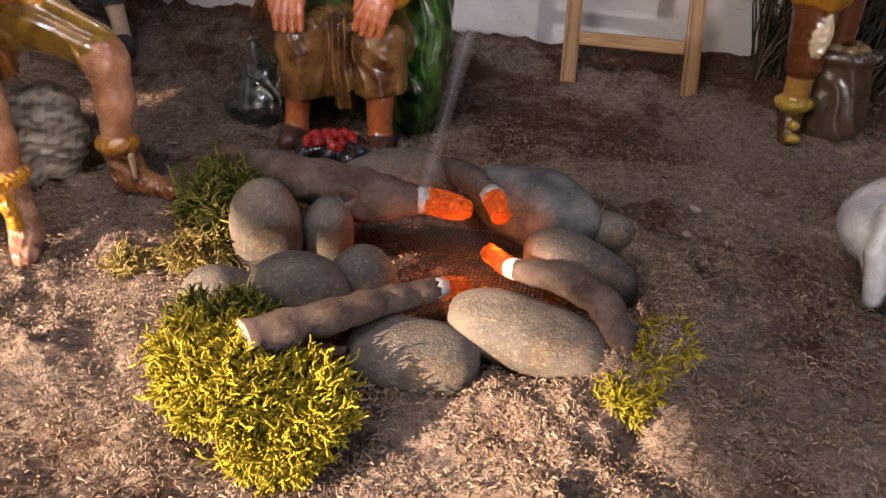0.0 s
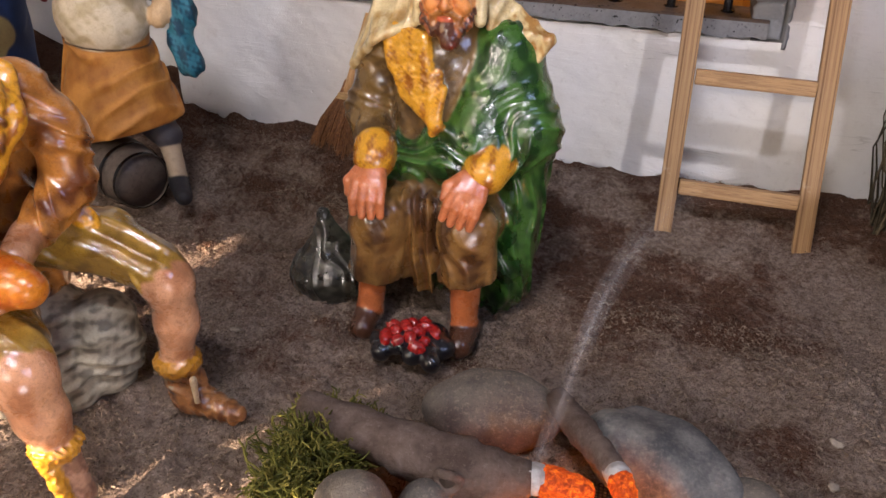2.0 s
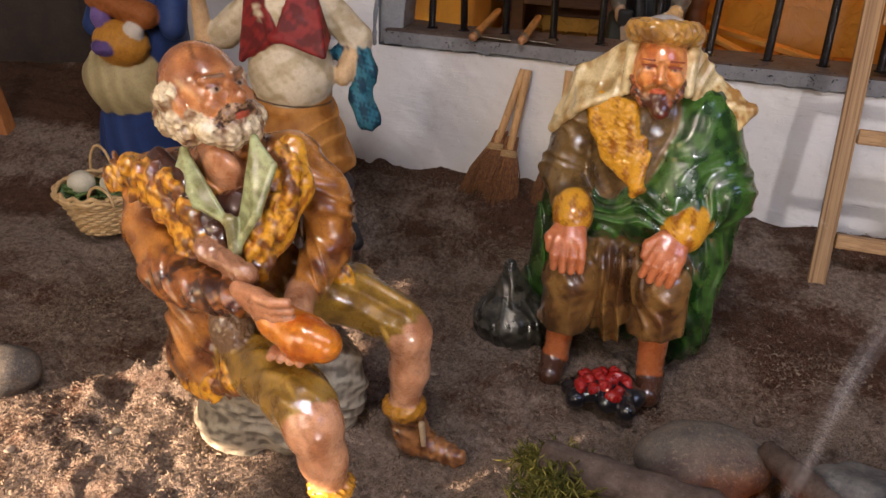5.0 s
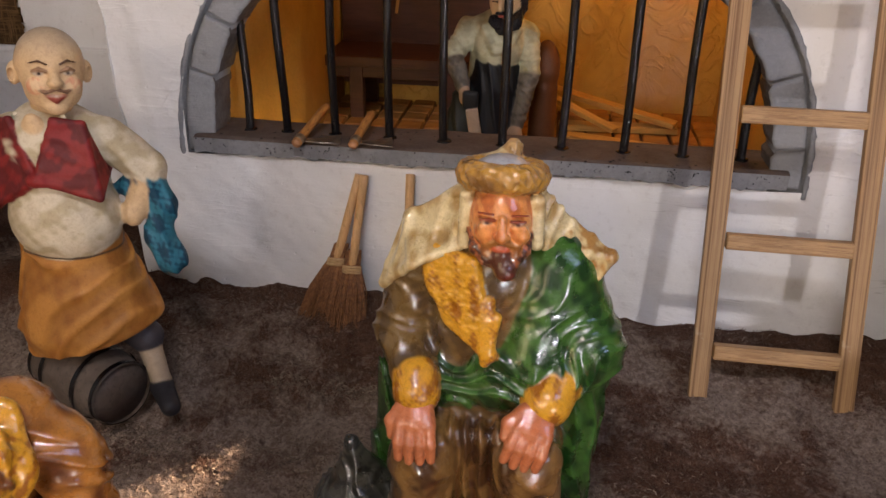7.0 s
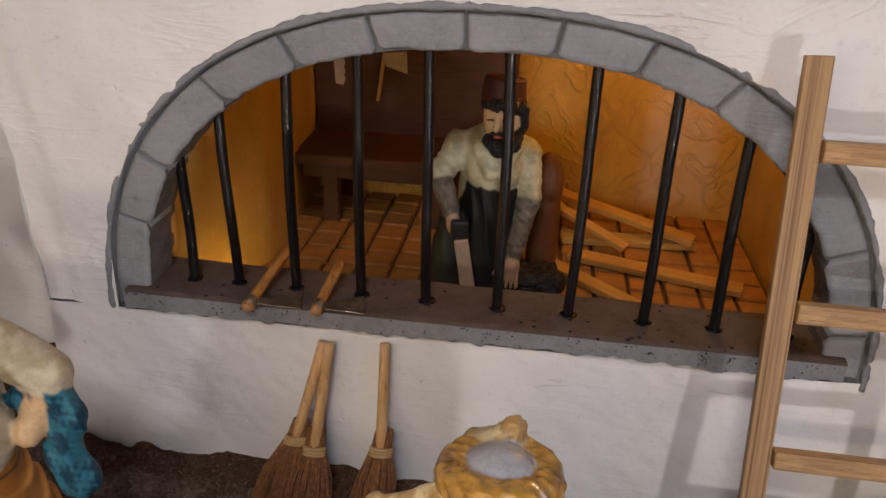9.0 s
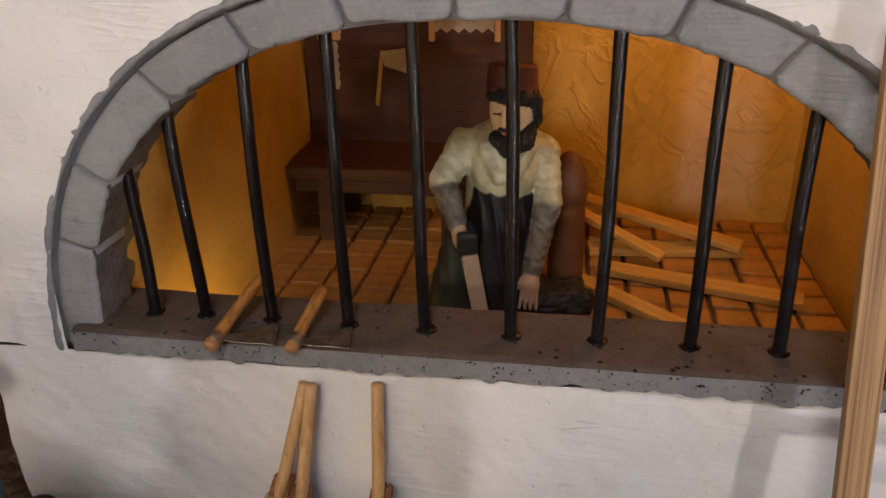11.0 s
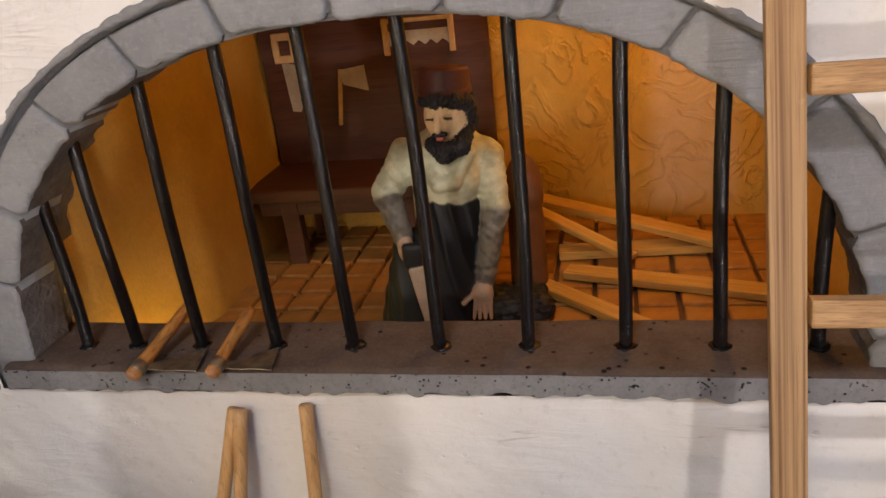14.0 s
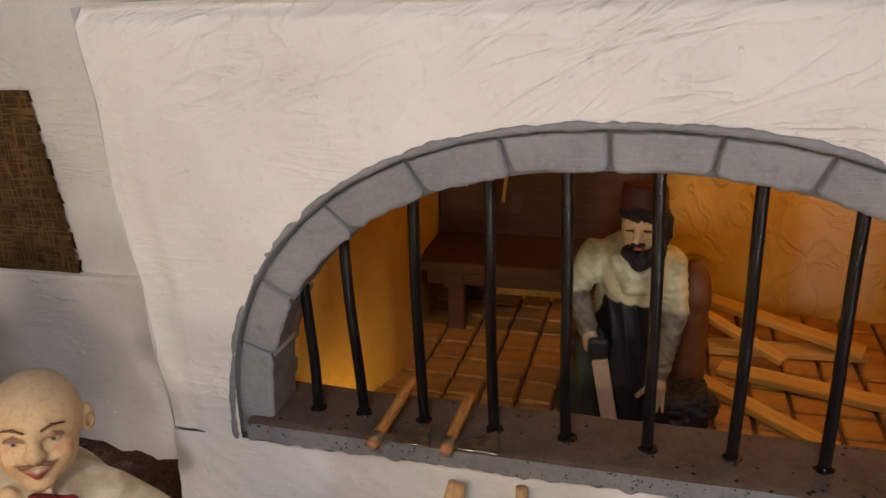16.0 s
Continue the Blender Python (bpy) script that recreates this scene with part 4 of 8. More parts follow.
# black bars, each a little bent
BARS = [(-0.4125, 0.0000, 0.246), (-0.380, -0.003, 0.272), (-0.338, 0.0, 0.302), (-0.2915, -0.001, 0.318), (-0.246, -0.003, 0.328), (-0.197, -0.003, 0.328),
        (-0.150, 0.002, 0.325), (-0.101, 0.001, 0.308), (-0.0555, -0.001, 0.286), (-0.010, 0.0, 0.25)]
for k, (x, lean, zt) in enumerate(BARS):
    s = np.linspace(0, 1, 44)
    path = np.stack([x + lean * s + 0.0007 * np.sin(s * 5 + k), 0.797 + 0.0006 * np.sin(s * 4 + 2 * k), 0.148 + (zt + 0.006 - 0.148) * s], -1)
    v, f = tube(path, 0.0035, 14, 0.022, k)
    bar = link("window_bar", v, f, IRON, window)
    hole = tube([(x + 0.0005, 0.797, 0.1500), (x + 0.0005, 0.797, 0.1516)], [0.0060, 0.0052], 12, 0.2, k)
    link("bar_socket", *hole, IRON, bar, "dark paint smudge at the foot of the bar")

# ---- the workshop behind the bars ----
FL, BACK = 0.090, 1.140
LW, RW = -0.424, 0.034
lv = np.array([[(np.interp(y, (0.83, 0.95, 1.14), (-0.444, -0.414, LW)) + 0.0012 * float(noise2(y, z, 0.03, 51)), y, z) for z in np.linspace(0.06, 0.44, 50)] for y in np.linspace(0.826, BACK, 45)])
rv = np.array([[(RW + 0.0012 * float(noise2(y, z, 0.03, 52)), y, z) for z in np.linspace(0.06, 0.44, 30)] for y in np.linspace(0.837, BACK, 30)])
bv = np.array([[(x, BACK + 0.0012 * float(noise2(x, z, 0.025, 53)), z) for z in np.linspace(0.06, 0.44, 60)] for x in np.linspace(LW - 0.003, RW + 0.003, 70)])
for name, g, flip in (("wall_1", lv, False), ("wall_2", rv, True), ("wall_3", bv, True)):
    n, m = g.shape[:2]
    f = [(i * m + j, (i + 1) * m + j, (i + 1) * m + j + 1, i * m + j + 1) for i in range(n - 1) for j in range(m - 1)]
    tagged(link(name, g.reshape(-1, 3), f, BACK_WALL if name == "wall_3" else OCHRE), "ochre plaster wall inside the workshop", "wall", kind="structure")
tagged(part("ceiling_2", box_bm((-0.195, 0.988, 0.432), (0.24, 0.155, 0.010)), OCHRE, None), "ochre workshop ceiling", "ceiling", kind="structure")
tagged(part("wall_4", box_bm((-0.195, 1.165, 0.25), (0.26, 0.018, 0.20)), DARK_CLOTH, None), "outer skin of the workshop back wall", "wall", kind="structure")
tagged(part("wall_5", box_bm((LW - 0.040, 0.99, 0.25), (0.014, 0.155, 0.20)), DARK_CLOTH, None), "outer skin of the workshop side wall", "wall", kind="structure")
tagged(part("wall_6", box_bm((RW + 0.018, 0.99, 0.25), (0.014, 0.155, 0.20)), DARK_CLOTH, None), "outer skin of the workshop side wall", "wall", kind="structure")
floor = tagged(part("floor", box_bm((-0.195, 0.988, FL - 0.017), (0.250, 0.153, 0.012)), GROUT, None), "workshop floor of square terracotta tiles", "floor", kind="structure")
tile_me = {}
for k in range(3):
    bm = box_bm((0, 0, 0), (0.0134, 0.0134, 0.0035), bevel=0.0012)
    for v in bm.verts:
        v.co += Vector((random.uniform(-1, 1), random.uniform(-1, 1), random.uniform(-1, 1))) * 0.0005
    me = bpy.data.meshes.new("tile")
    bm.to_mesh(me)
    bm.free()
    me.materials.append(TILE)
    tile_me[k] = me
for i in range(15):
    for j in range(10):
        ob = new("tile", tile_me[(i * 7 + j * 3) % 3])
        ob.parent = floor
        ob.matrix_basis = pose(-0.410 + 0.0305 * i, 0.853 + 0.0305 * j, FL - 0.0035 + random.uniform(-0.0006, 0.0006), random.uniform(-1, 1), random.uniform(-1, 1), random.uniform(-1.5, 1.5))
tagged(part("tool_board", box_bm((-0.314, BACK - 0.0055, 0.25), (0.107, 0.0030, 0.14), (0, 0, 0), 0.001), DARK_WOOD, None), "dark brown board on the workshop wall behind tools", "tool board")

# ---- the back wall beside the workshop, with its sacking window ----
bv = np.array([[(x, 0.898 + 0.0015 * float(noise2(x, z, 0.05, 61)), z) for z in np.concatenate([np.linspace(-0.02, 0.6, 60)])] for x in np.linspace(-0.80, -0.505, 50)])
n, m = bv.shape[:2]
tagged(link("wall_side", bv.reshape(-1, 3), [(i * m + j, (i + 1) * m + j, (i + 1) * m + j + 1, i * m + j + 1) for i in range(n - 1) for j in range(m - 1)], PLASTER), "white plaster wall beside the workshop", "wall", kind="structure")
tagged(part("wall_side_core", box_bm((-0.655, 0.925, 0.29), (0.145, 0.022, 0.31)), PLASTER, None), "body of the white side wall", "wall", kind="structure")
tagged(part("wall_far", box_bm((-1.12, 1.02, 0.3), (0.04, 0.03, 0.36)), PLASTER, None), "white plaster wall at the far side", "wall", kind="structure")
tagged(part("wall_above", box_bm((0.06, 1.30, 0.5), (0.9, 0.02, 0.5)), ROOM_PAINT, None), "pale board behind the workshop", "wall", kind="structure")

tagged(part("wall_side_plinth", box_bm((-0.665, 0.894, 0.085), (0.145, 0.007, 0.105), (0, 0, 0), 0.003, 2), PLASTER, None), "white plaster ledge under the sacking window", "wall", kind="structure")

# ---- ladder ----
ladder = empty("ladder", "small pine ladder with square rails leaning on the white wall", "ladder")
LF, LT, RF, RT = Vector((-0.032, 0.698, -0.012)), Vector((-0.0447, 0.7515, 0.339)), Vector((0.0745, 0.698, -0.012)), Vector((0.0463, 0.7515, 0.339))


def beam(a, b, w, d, material, parent, name, bevel=0.0008, label=""):
    m = (b - a).to_track_quat("Z", "Y").to_matrix()
    up = (b - a).normalized()
    side = Vector((1, 0, 0)) - up * up.x
    side.normalize()
    fwd = up.cross(side)
    rot = Matrix((side, fwd, up)).transposed().to_4x4()
    bm = bmesh.new()
    bmesh.ops.create_cube(bm, size=1, matrix=Matrix.Diagonal((w, d, (b - a).length, 1)))
    bmesh.ops.bevel(bm, geom=list(bm.edges), offset=bevel, segments=2, affect='EDGES', profile=0.6)
    ob = part(name, bm, material, parent, label)
    ob.matrix_basis = Matrix.Translation((a + b) / 2) @ rot
    return ob


beam(LF, LT, 0.0138, 0.0060, LADDER_WOOD, ladder, "rail")
beam(RF, RT, 0.0138, 0.0060, LADDER_WOOD, ladder, "rail")
for z in (0.032, 0.117, 0.206, 0.293):
    s = (z - LF.z) / (LT.z - LF.z)
    a, b = LF.lerp(LT, s), RF.lerp(RT, s)
    rung = part("rung", box_bm((0, 0, 0), ((b.x - a.x) / 2 - 0.0075, 0.0040, 0.0057), bevel=0.0012, seg=2), RUNG_WOOD, ladder)
    rung.matrix_basis = pose((a.x + b.x) / 2, a.y - 0.003, z, -8, 0, 0)
    for x in (a.x + 0.0085, b.x - 0.0085):
        v, f = lump((x, a.y - 0.005, z + 0.002), (0.0035, 0.003, 0.0055), rough=0.25, size=0.006, seed=int(z * 900), nu=14, nv=9)
        link("glue_blob", v, f, GLUE, rung, "smear of dried glue")

# ---- brooms ----
def broom(top, knot, foot, spread_, seed):
    top, knot, foot = Vector(top), Vector(knot), Vector(foot)
    ob = empty("broom", "twig broom with a pale wooden stick leaning on the wall", "broom", group="brooms by the wall")
    s = np.linspace(0, 1, 8)[:, None]
    path = np.array(top) * (1 - s) + np.array(knot.lerp(foot, 0.1)) * s
    v, f = tube(path, 0.0038, 12, 0.02, seed)
    link("stick", v, f, STICK_WOOD, ob)
    r = random.Random(seed)
    pieces = []
    axis = (foot - knot)
    u = Vector((1, 0, 0))
    w = axis.normalized().cross(u)
    start = knot - axis.normalized() * 0.010
    for _ in range(230):
        a, q = r.uniform(0, 6.28), math.sqrt(r.random())
        d = u * math.cos(a) + w * math.sin(a) * 0.6
        p0 = start + d * 0.0062 * q + axis.normalized() * r.uniform(-0.003, 0.003)
        p1 = knot + d * 0.0066 * q
        p3 = foot + d * spread_ * q + axis.normalized() * r.uniform(-0.010, 0.004)
        p3.y = min(p3.y, 0.770)
        p2 = p1.lerp(p3, 0.5) + d * spread_ * 0.12 + Vector((r.uniform(-1, 1), r.uniform(-1, 1), 0)) * 0.0015
        pieces.append(tube([p0, p1, p2, p3], [0.0006, 0.0007, 0.0006, 0.00035], 4, 0, 0, False))
    v, f = join(pieces)
    tagged(link("bristles", v, f, BRISTLE, ob, "brown twig bristles"), kind="stuff")
    for k in range(3):
        p = knot + axis.normalized() * (0.002 + 0.0022 * k)
        ang = np.linspace(0, 2 * math.pi, 17)
        ring = [np.array(p + (u * math.cos(t) + w * math.sin(t) * 0.75) * 0.0073) for t in ang]
        link("tie", *tube(ring, 0.0013, 6, 0.1, k, False), STRAW_TIE, ob)
    return ob


broom((-0.3115, 0.7705, 0.126), (-0.329, 0.757, 0.056), (-0.342, 0.738, 0.008), 0.019, 1)
broom((-0.3070, 0.7690, 0.1265), (-0.3155, 0.753, 0.052), (-0.318, 0.732, 0.000), 0.017, 2)
broom((-0.2690, 0.7705, 0.1295), (-0.2685, 0.757, 0.055), (-0.2740, 0.738, 0.006), 0.017, 3)

# ---- tools on the sill ----
def hatchet(butt, end, radius, reach, seed):
    """A round handle through a steel collar, with a flared blade lying on the sill."""
    ob = empty("hatchet", "small hatchet with a worn wooden handle lying on the sill", "hatchet", group="tools on the sill")
    s = np.linspace(0, 1, 15)[:, None]
    butt, end = np.array(butt), np.array(end)
    path = butt * (1 - s) + end * s
    wide = radius * (1.06 - 0.12 * s[:, 0] + 0.05 * np.sin(s[:, 0] * 9 + seed))
    wide[-1] *= 0.75
    handle = link("handle", *tube(path, wide, 14, 0.05, seed), HANDLE_WOOD, ob, "worn brown wooden handle")
    way = (end - butt) / np.linalg.norm(end - butt)
    link("cut_end", *tube([butt - way * 0.0006, butt + way * 0.0002], [radius * 0.92, radius * 1.02], 14, 0.05, seed), END_GRAIN, handle, "pale cut end of the handle")
    link("collar", *tube([butt + way * d for d in (0.0030, 0.0036, 0.0090, 0.0096)], [radius * 1.10, radius * 1.22, radius * 1.22, radius * 1.10], 14, 0.03, seed), BLADE, ob, "dark steel collar")
    # blade: narrow at the collar, flared to a ragged edge
    u = np.linspace(0, 1, 14)
    P = []
    for k in u:
        x = butt[0] + way[0] * 0.006 + radius * 0.9 + reach * k
        near = butt[1] + 0.0056 + 0.0012 * k + 0.0004 * math.sin(9 * k + seed)
        deep = 0.0060 + 0.0170 * k ** 1.3
        z = 0.1528 + 0.0014 * (1 - k)
        P.append([(x, near, z), (x - 0.0022 * k, near + 0.5 * deep, z + 0.0006), (x - 0.0050 * k, near + deep, z + 0.0003)])
    P = np.array(P)
    Q = P - np.array((0, 0, 0.0011))
    n, m = P.shape[:2]
    f = [(i * m + j, (i + 1) * m + j, (i + 1) * m + j + 1, i * m + j + 1) for i in range(n - 1) for j in range(m - 1)]
    t = n * m
    rim = [i * m for i in range(n)] + [(n - 1) * m + j for j in range(1, m)] + [i * m + m - 1 for i in range(n - 2, -1, -1)] + [j for j in range(m - 2, 0, -1)]
    faces = f + [tuple(q + t for q in g[::-1]) for g in f] + [(rim[k], rim[k] + t, rim[(k + 1) % len(rim)] + t, rim[(k + 1) % len(rim)]) for k in range(len(rim))]
    blade = link("blade", np.vstack([P.reshape(-1, 3), Q.reshape(-1, 3)]), faces, BLADE, ob, "flared blade of stained steel", smooth=False)
    link("edge", *tube(P[:, 0] + np.array((0, -0.0002, -0.0003)), 0.00035, 6), BRIGHT_STEEL, blade, "bright worn edge")
    return ob


hatchet((-0.3600, 0.7600, 0.1530), (-0.350, 0.818, 0.169), 0.0037, 0.0300, 1)
hatchet((-0.3140, 0.7620, 0.1540), (-0.3085, 0.808, 0.1680), 0.0036, 0.0270, 2)

# ---- workshop furniture ----
bench = empty("workbench", "dark brown wooden workbench with square legs", "workbench")
part("benchtop", box_bm((-0.338, 1.088, 0.1555), (0.084, 0.044, 0.0060), (0, 0, 0), 0.0012), DARK_WOOD, bench)
part("apron_board", box_bm((-0.338, 1.052, 0.143), (0.074, 0.003, 0.0065), (0, 0, 0), 0.0008), DARK_WOOD, bench)
for x, y in ((-0.384, 1.054), (-0.384, 1.124), (-0.272, 1.054), (-0.272, 1.124)):
    part("leg", box_bm((x, y, 0.119), (0.008, 0.006, 0.031), (0, 0, 0), 0.0008), DARK_WOOD, bench)
saw = empty("hand_saw", "small hand saw with a pale wooden grip hanging on the board", "hand saw")
TB = BACK - 0.0085
bm = bmesh.new()
pts = [(-0.4015, 0.258), (-0.3985, 0.212), (-0.3905, 0.211)] + [(-0.3895 + (0.0016 if k % 2 else 0), 0.213 + k * 0.0042) for k in range(11)]
face = bm.faces.new([bm.verts.new((x, TB - 0.0012, z)) for x, z in pts])
ext = bmesh.ops.extrude_face_region(bm, geom=[face])
bmesh.ops.translate(bm, vec=(0, 0.0012, 0), verts=[v for v in ext["geom"] if isinstance(v, bmesh.types.BMVert)])
part("saw_blade", bm, TOOL_STEEL, saw, "toothed pale blade")
for c, h in (((-0.396, TB - 0.002, 0.281), (0.011, 0.002, 0.0035)), ((-0.396, TB - 0.002, 0.2605), (0.011, 0.002, 0.0035)), ((-0.4045, TB - 0.002, 0.271), (0.0030, 0.002, 0.008)), ((-0.3870, TB - 0.002, 0.271), (0.0030, 0.002, 0.008))):
    part("grip", box_bm(c, h, (0, 0, 0), 0.0008), PALE_WOOD, saw)
axe = empty("axe", "small axe with a pale head hanging on the board", "axe")
part("axe_handle", box_bm((-0.3495, TB - 0.0015, 0.222), (0.0017, 0.0015, 0.026), (0, 8, 0), 0.0004), PALE_WOOD, axe)
bm = bmesh.new()
face = bm.faces.new([bm.verts.new((x, TB - 0.0032, z)) for x, z in ((-0.347, 0.247), (-0.323, 0.250), (-0.3215, 0.227), (-0.344, 0.234))])
ext = bmesh.ops.extrude_face_region(bm, geom=[face])
bmesh.ops.translate(bm, vec=(0, 0.003, 0), verts=[v for v in ext["geom"] if isinstance(v, bmesh.types.BMVert)])
part("axe_head", bm, TOOL_STEEL, axe)
bow = empty("bow_saw", "small frame saw hanging on the board", "frame saw")
part("saw_frame", box_bm((-0.269, TB - 0.0015, 0.286), (0.030, 0.0015, 0.0018), (0, 0, 0), 0.0004), PALE_WOOD, bow)
for x in (-0.299, -0.239):
    part("saw_end", box_bm((x, TB - 0.0015, 0.2725), (0.0026, 0.0015, 0.016), (0, 0, 0), 0.0004), PALE_WOOD, bow)
bm = bmesh.new()
pts = [(-0.296, 0.277), (-0.242, 0.277)] + [(-0.242 - k * 0.0054, 0.268 if k % 2 else 0.264) for k in range(11)]
face = bm.faces.new([bm.verts.new((x, TB - 0.0010, z)) for x, z in pts])
ext = bmesh.ops.extrude_face_region(bm, geom=[face])
bmesh.ops.translate(bm, vec=(0, 0.0008, 0), verts=[v for v in ext["geom"] if isinstance(v, bmesh.types.BMVert)])
part("saw_strip", bm, TOOL_STEEL, bow, "toothed steel strip")


def plank(a, b, w, t):
    a, b = Vector(a), Vector(b)
    d = b - a
    ob = part("plank", box_bm((0, 0, 0), (d.length / 2, w / 2, t / 2), bevel=0.0006), PLANK, None)
    ob.matrix_basis = Matrix.Translation((a + b) / 2) @ d.to_track_quat("X", "Z").to_matrix().to_4x4()
    return tagged(ob, "sawn pine plank lying on the tiled floor", "plank", "planks on the workshop floor")


plank((-0.142, 1.012, 0.0945), (0.008, 0.968, 0.0945), 0.019, 0.006)
plank((-0.165, 0.992, 0.0945), (-0.070, 0.905, 0.0945), 0.015, 0.006)
plank((-0.185, 1.105, 0.128), (-0.024, 1.046, 0.103), 0.018, 0.006)
plank((-0.170, 1.075, 0.124), (-0.090, 1.022, 0.1005), 0.013, 0.005)
plank((-0.150, 1.050, 0.0945), (-0.020, 1.060, 0.0945), 0.020, 0.007)

# ---- the fire place: pebbles, logs, moss ----
def pebble(c, half, rot, seed, material=PEBBLE, label="smooth grey-brown river pebble round the camp fire", rough=0.05, power=2.2):
    v, f = lump(c, half, rot, rough, 0.035, seed, 64, 36, power)
    v = v - np.array(c)
    ob = link("pebble", v, f, material)
    ob.location = c
    return tagged(ob, label, "pebble", "pebbles round the fire")


pebble((-0.158, 0.333, 0.006), (0.0190, 0.016, 0.0315), (8, -4, 15), 1, label="tall upright pale pebble beside the dark moss")
pebble((-0.131, 0.349, -0.001), (0.0135, 0.013, 0.0240), (5, 8, 0), 2)
pebble((-0.162, 0.287, -0.011), (0.0205, 0.017, 0.018), (0, 14, 30), 3)
pebble((-0.124, 0.293, -0.004), (0.0250, 0.021, 0.0215), (0, 8, 10), 4, label="rounded grey pebble at the fire edge")
pebble((-0.101, 0.317, -0.006), (0.0185, 0.017, 0.0175), (10, 25, -30), 5, label="pebble with a rusty flank facing the embers")
pebble((-0.063, 0.277, -0.014), (0.0305, 0.022, 0.0130), (-2, 3, 4), 6, power=2.5, label="broad flat pebble leaning outwards at the front")
pebble((-0.014, 0.300, -0.009), (0.0395, 0.020, 0.0130), (4, 8, -3), 7, power=2.5, label="long flat pebble with a pale edge")
pebble((0.003, 0.363, -0.006), (0.0330, 0.018, 0.0160), (0, 8, -26), 8, label="long pale pebble beside the glowing embers")
pebble((-0.026, 0.418, -0.002), (0.040, 0.028, 0.023), (0, 6, -18), 9, DARK_PEBBLE, "dark rough stone behind the embers", 0.09)
pebble((0.019, 0.412, -0.008), (0.015, 0.013, 0.013), (0, 0, 20), 10, label="small pale crumbly stone", rough=0.12)
pebble((-0.118, 0.440, -0.008), (0.038, 0.024, 0.021), (0, 0, 8), 11, label="broad pebble behind the split log")
pebble((-0.572, 0.372, -0.014), (0.028, 0.02, 0.017), (0, 0, 30), 12, label="pale stone lying apart on the soil")


def log(points, radii, seed, glue, ember, tip_r, label):
    ob = empty("log", label, "log", group="logs of the fire")
    pts = np.array(points)
    s = np.linspace(0, len(pts) - 1, 26)
    path = np.stack([np.interp(s, np.arange(len(pts)), pts[:, k]) for k in range(3)], -1)
    for _ in range(4):
        path[1:-1] = 0.25 * path[:-2] + 0.5 * path[1:-1] + 0.25 * path[2:]
    rr = np.interp(s, np.arange(len(pts)), radii) * (1 + 0.05 * np.sin(np.arange(26) * 1.3 + seed))
    v, f = tube(path, rr, 22, 0.07, seed)
    idx = np.zeros(len(f), int)
    idx[-44:] = 1
    link("bark", v, f, [BARK, CUT_WOOD], ob, mat_index=idx)
    end = path[-1]
    way = (path[-1] - path[-3]) / np.linalg.norm(path[-1] - path[-3])
    g = np.array(glue) if glue is not None else end
    v, f = tube([end - way * 0.004, end + way * 0.002, end + way * 0.006], [rr[-1] * 0.95, rr[-1] * 1.02, rr[-1] * 0.9], 16, 0.08, seed)
    link("white_band", v, f, GLUE, ob, "chalky white band before the ember")
    e = np.array(ember)
    a = end + way * 0.004
    s = np.linspace(0, 1, 12)[:, None]
    p = a * (1 - s) + e * s
    r = np.interp(s[:, 0], [0, 0.15, 0.7, 0.92, 1], [rr[-1] * 0.92, rr[-1] * 1.0, rr[-1] * 0.85, tip_r, tip_r * 0.5])
    v, f = tube(p, r, 20, 0.10, seed + 3)
    link("ember_tip", v, f, EMBER, ob, "orange glowing crackled ember tip")
    return ob


log([(-0.203, 0.380, 0.020), (-0.150, 0.368, 0.022), (-0.112, 0.367, 0.016), (-0.086, 0.371, 0.017)], [0.0095, 0.0125, 0.0150, 0.0075], 1, None, (-0.057, 0.374, 0.013), 0.005, "thick split log with a knot and a glowing end")
log([(-0.083, 0.446, 0.004), (-0.068, 0.415, 0.014), (-0.049, 0.385, 0.019)], [0.0070, 0.0080, 0.0062], 2, None, (-0.040, 0.366, 0.015), 0.006, "short log with a bright glowing end")
log([(-0.124, 0.235, 0.010), (-0.098, 0.264, 0.008), (-0.080, 0.290, 0.004), (-0.062, 0.310, 0.001)], [0.0092, 0.0078, 0.0066, 0.0058], 3, None, (-0.050, 0.327, -0.005), 0.005, "bare grey stick across the pebbles with a glowing end")
log([(0.032, 0.294, -0.008), (0.018, 0.314, 0.006), (0.000, 0.326, 0.008), (-0.026, 0.337, 0.003)], [0.0060, 0.0080, 0.0080, 0.0058], 4, None, (-0.045, 0.358, -0.001), 0.005, "forked grey stick with a glowing end")
a_ = np.linspace(0, 2 * math.pi, 19)
eye_ = np.stack([-0.1212 + 0.0052 * np.cos(a_), 0.3525 + 0.0016 * np.cos(2 * a_), 0.0225 + 0.0052 * np.sin(a_)], -1)
link("knot", *tube(eye_, 0.0022, 8, 0.15, 5, False), BARK, bpy.data.objects["log"], "raised ring of a branch knot")
link("knot_hole", *lump((-0.1212, 0.3530, 0.0225), (0.0042, 0.0022, 0.0042), rough=0.12, size=0.006, seed=3, nu=18, nv=10), DARK_CLOTH, bpy.data.objects["log"], "dark hollow of the knot")
for p, e in (((-0.0625, 0.364, 0.002), 0.008), ((-0.040, 0.354, 0.006), 0.010), ((-0.052, 0.337, -0.010), 0.008), ((-0.043, 0.352, -0.008), 0.008)):
    lamp("ember_light", 'POINT', e, (1.0, 0.22, 0.02), pose(*p), 0.004)

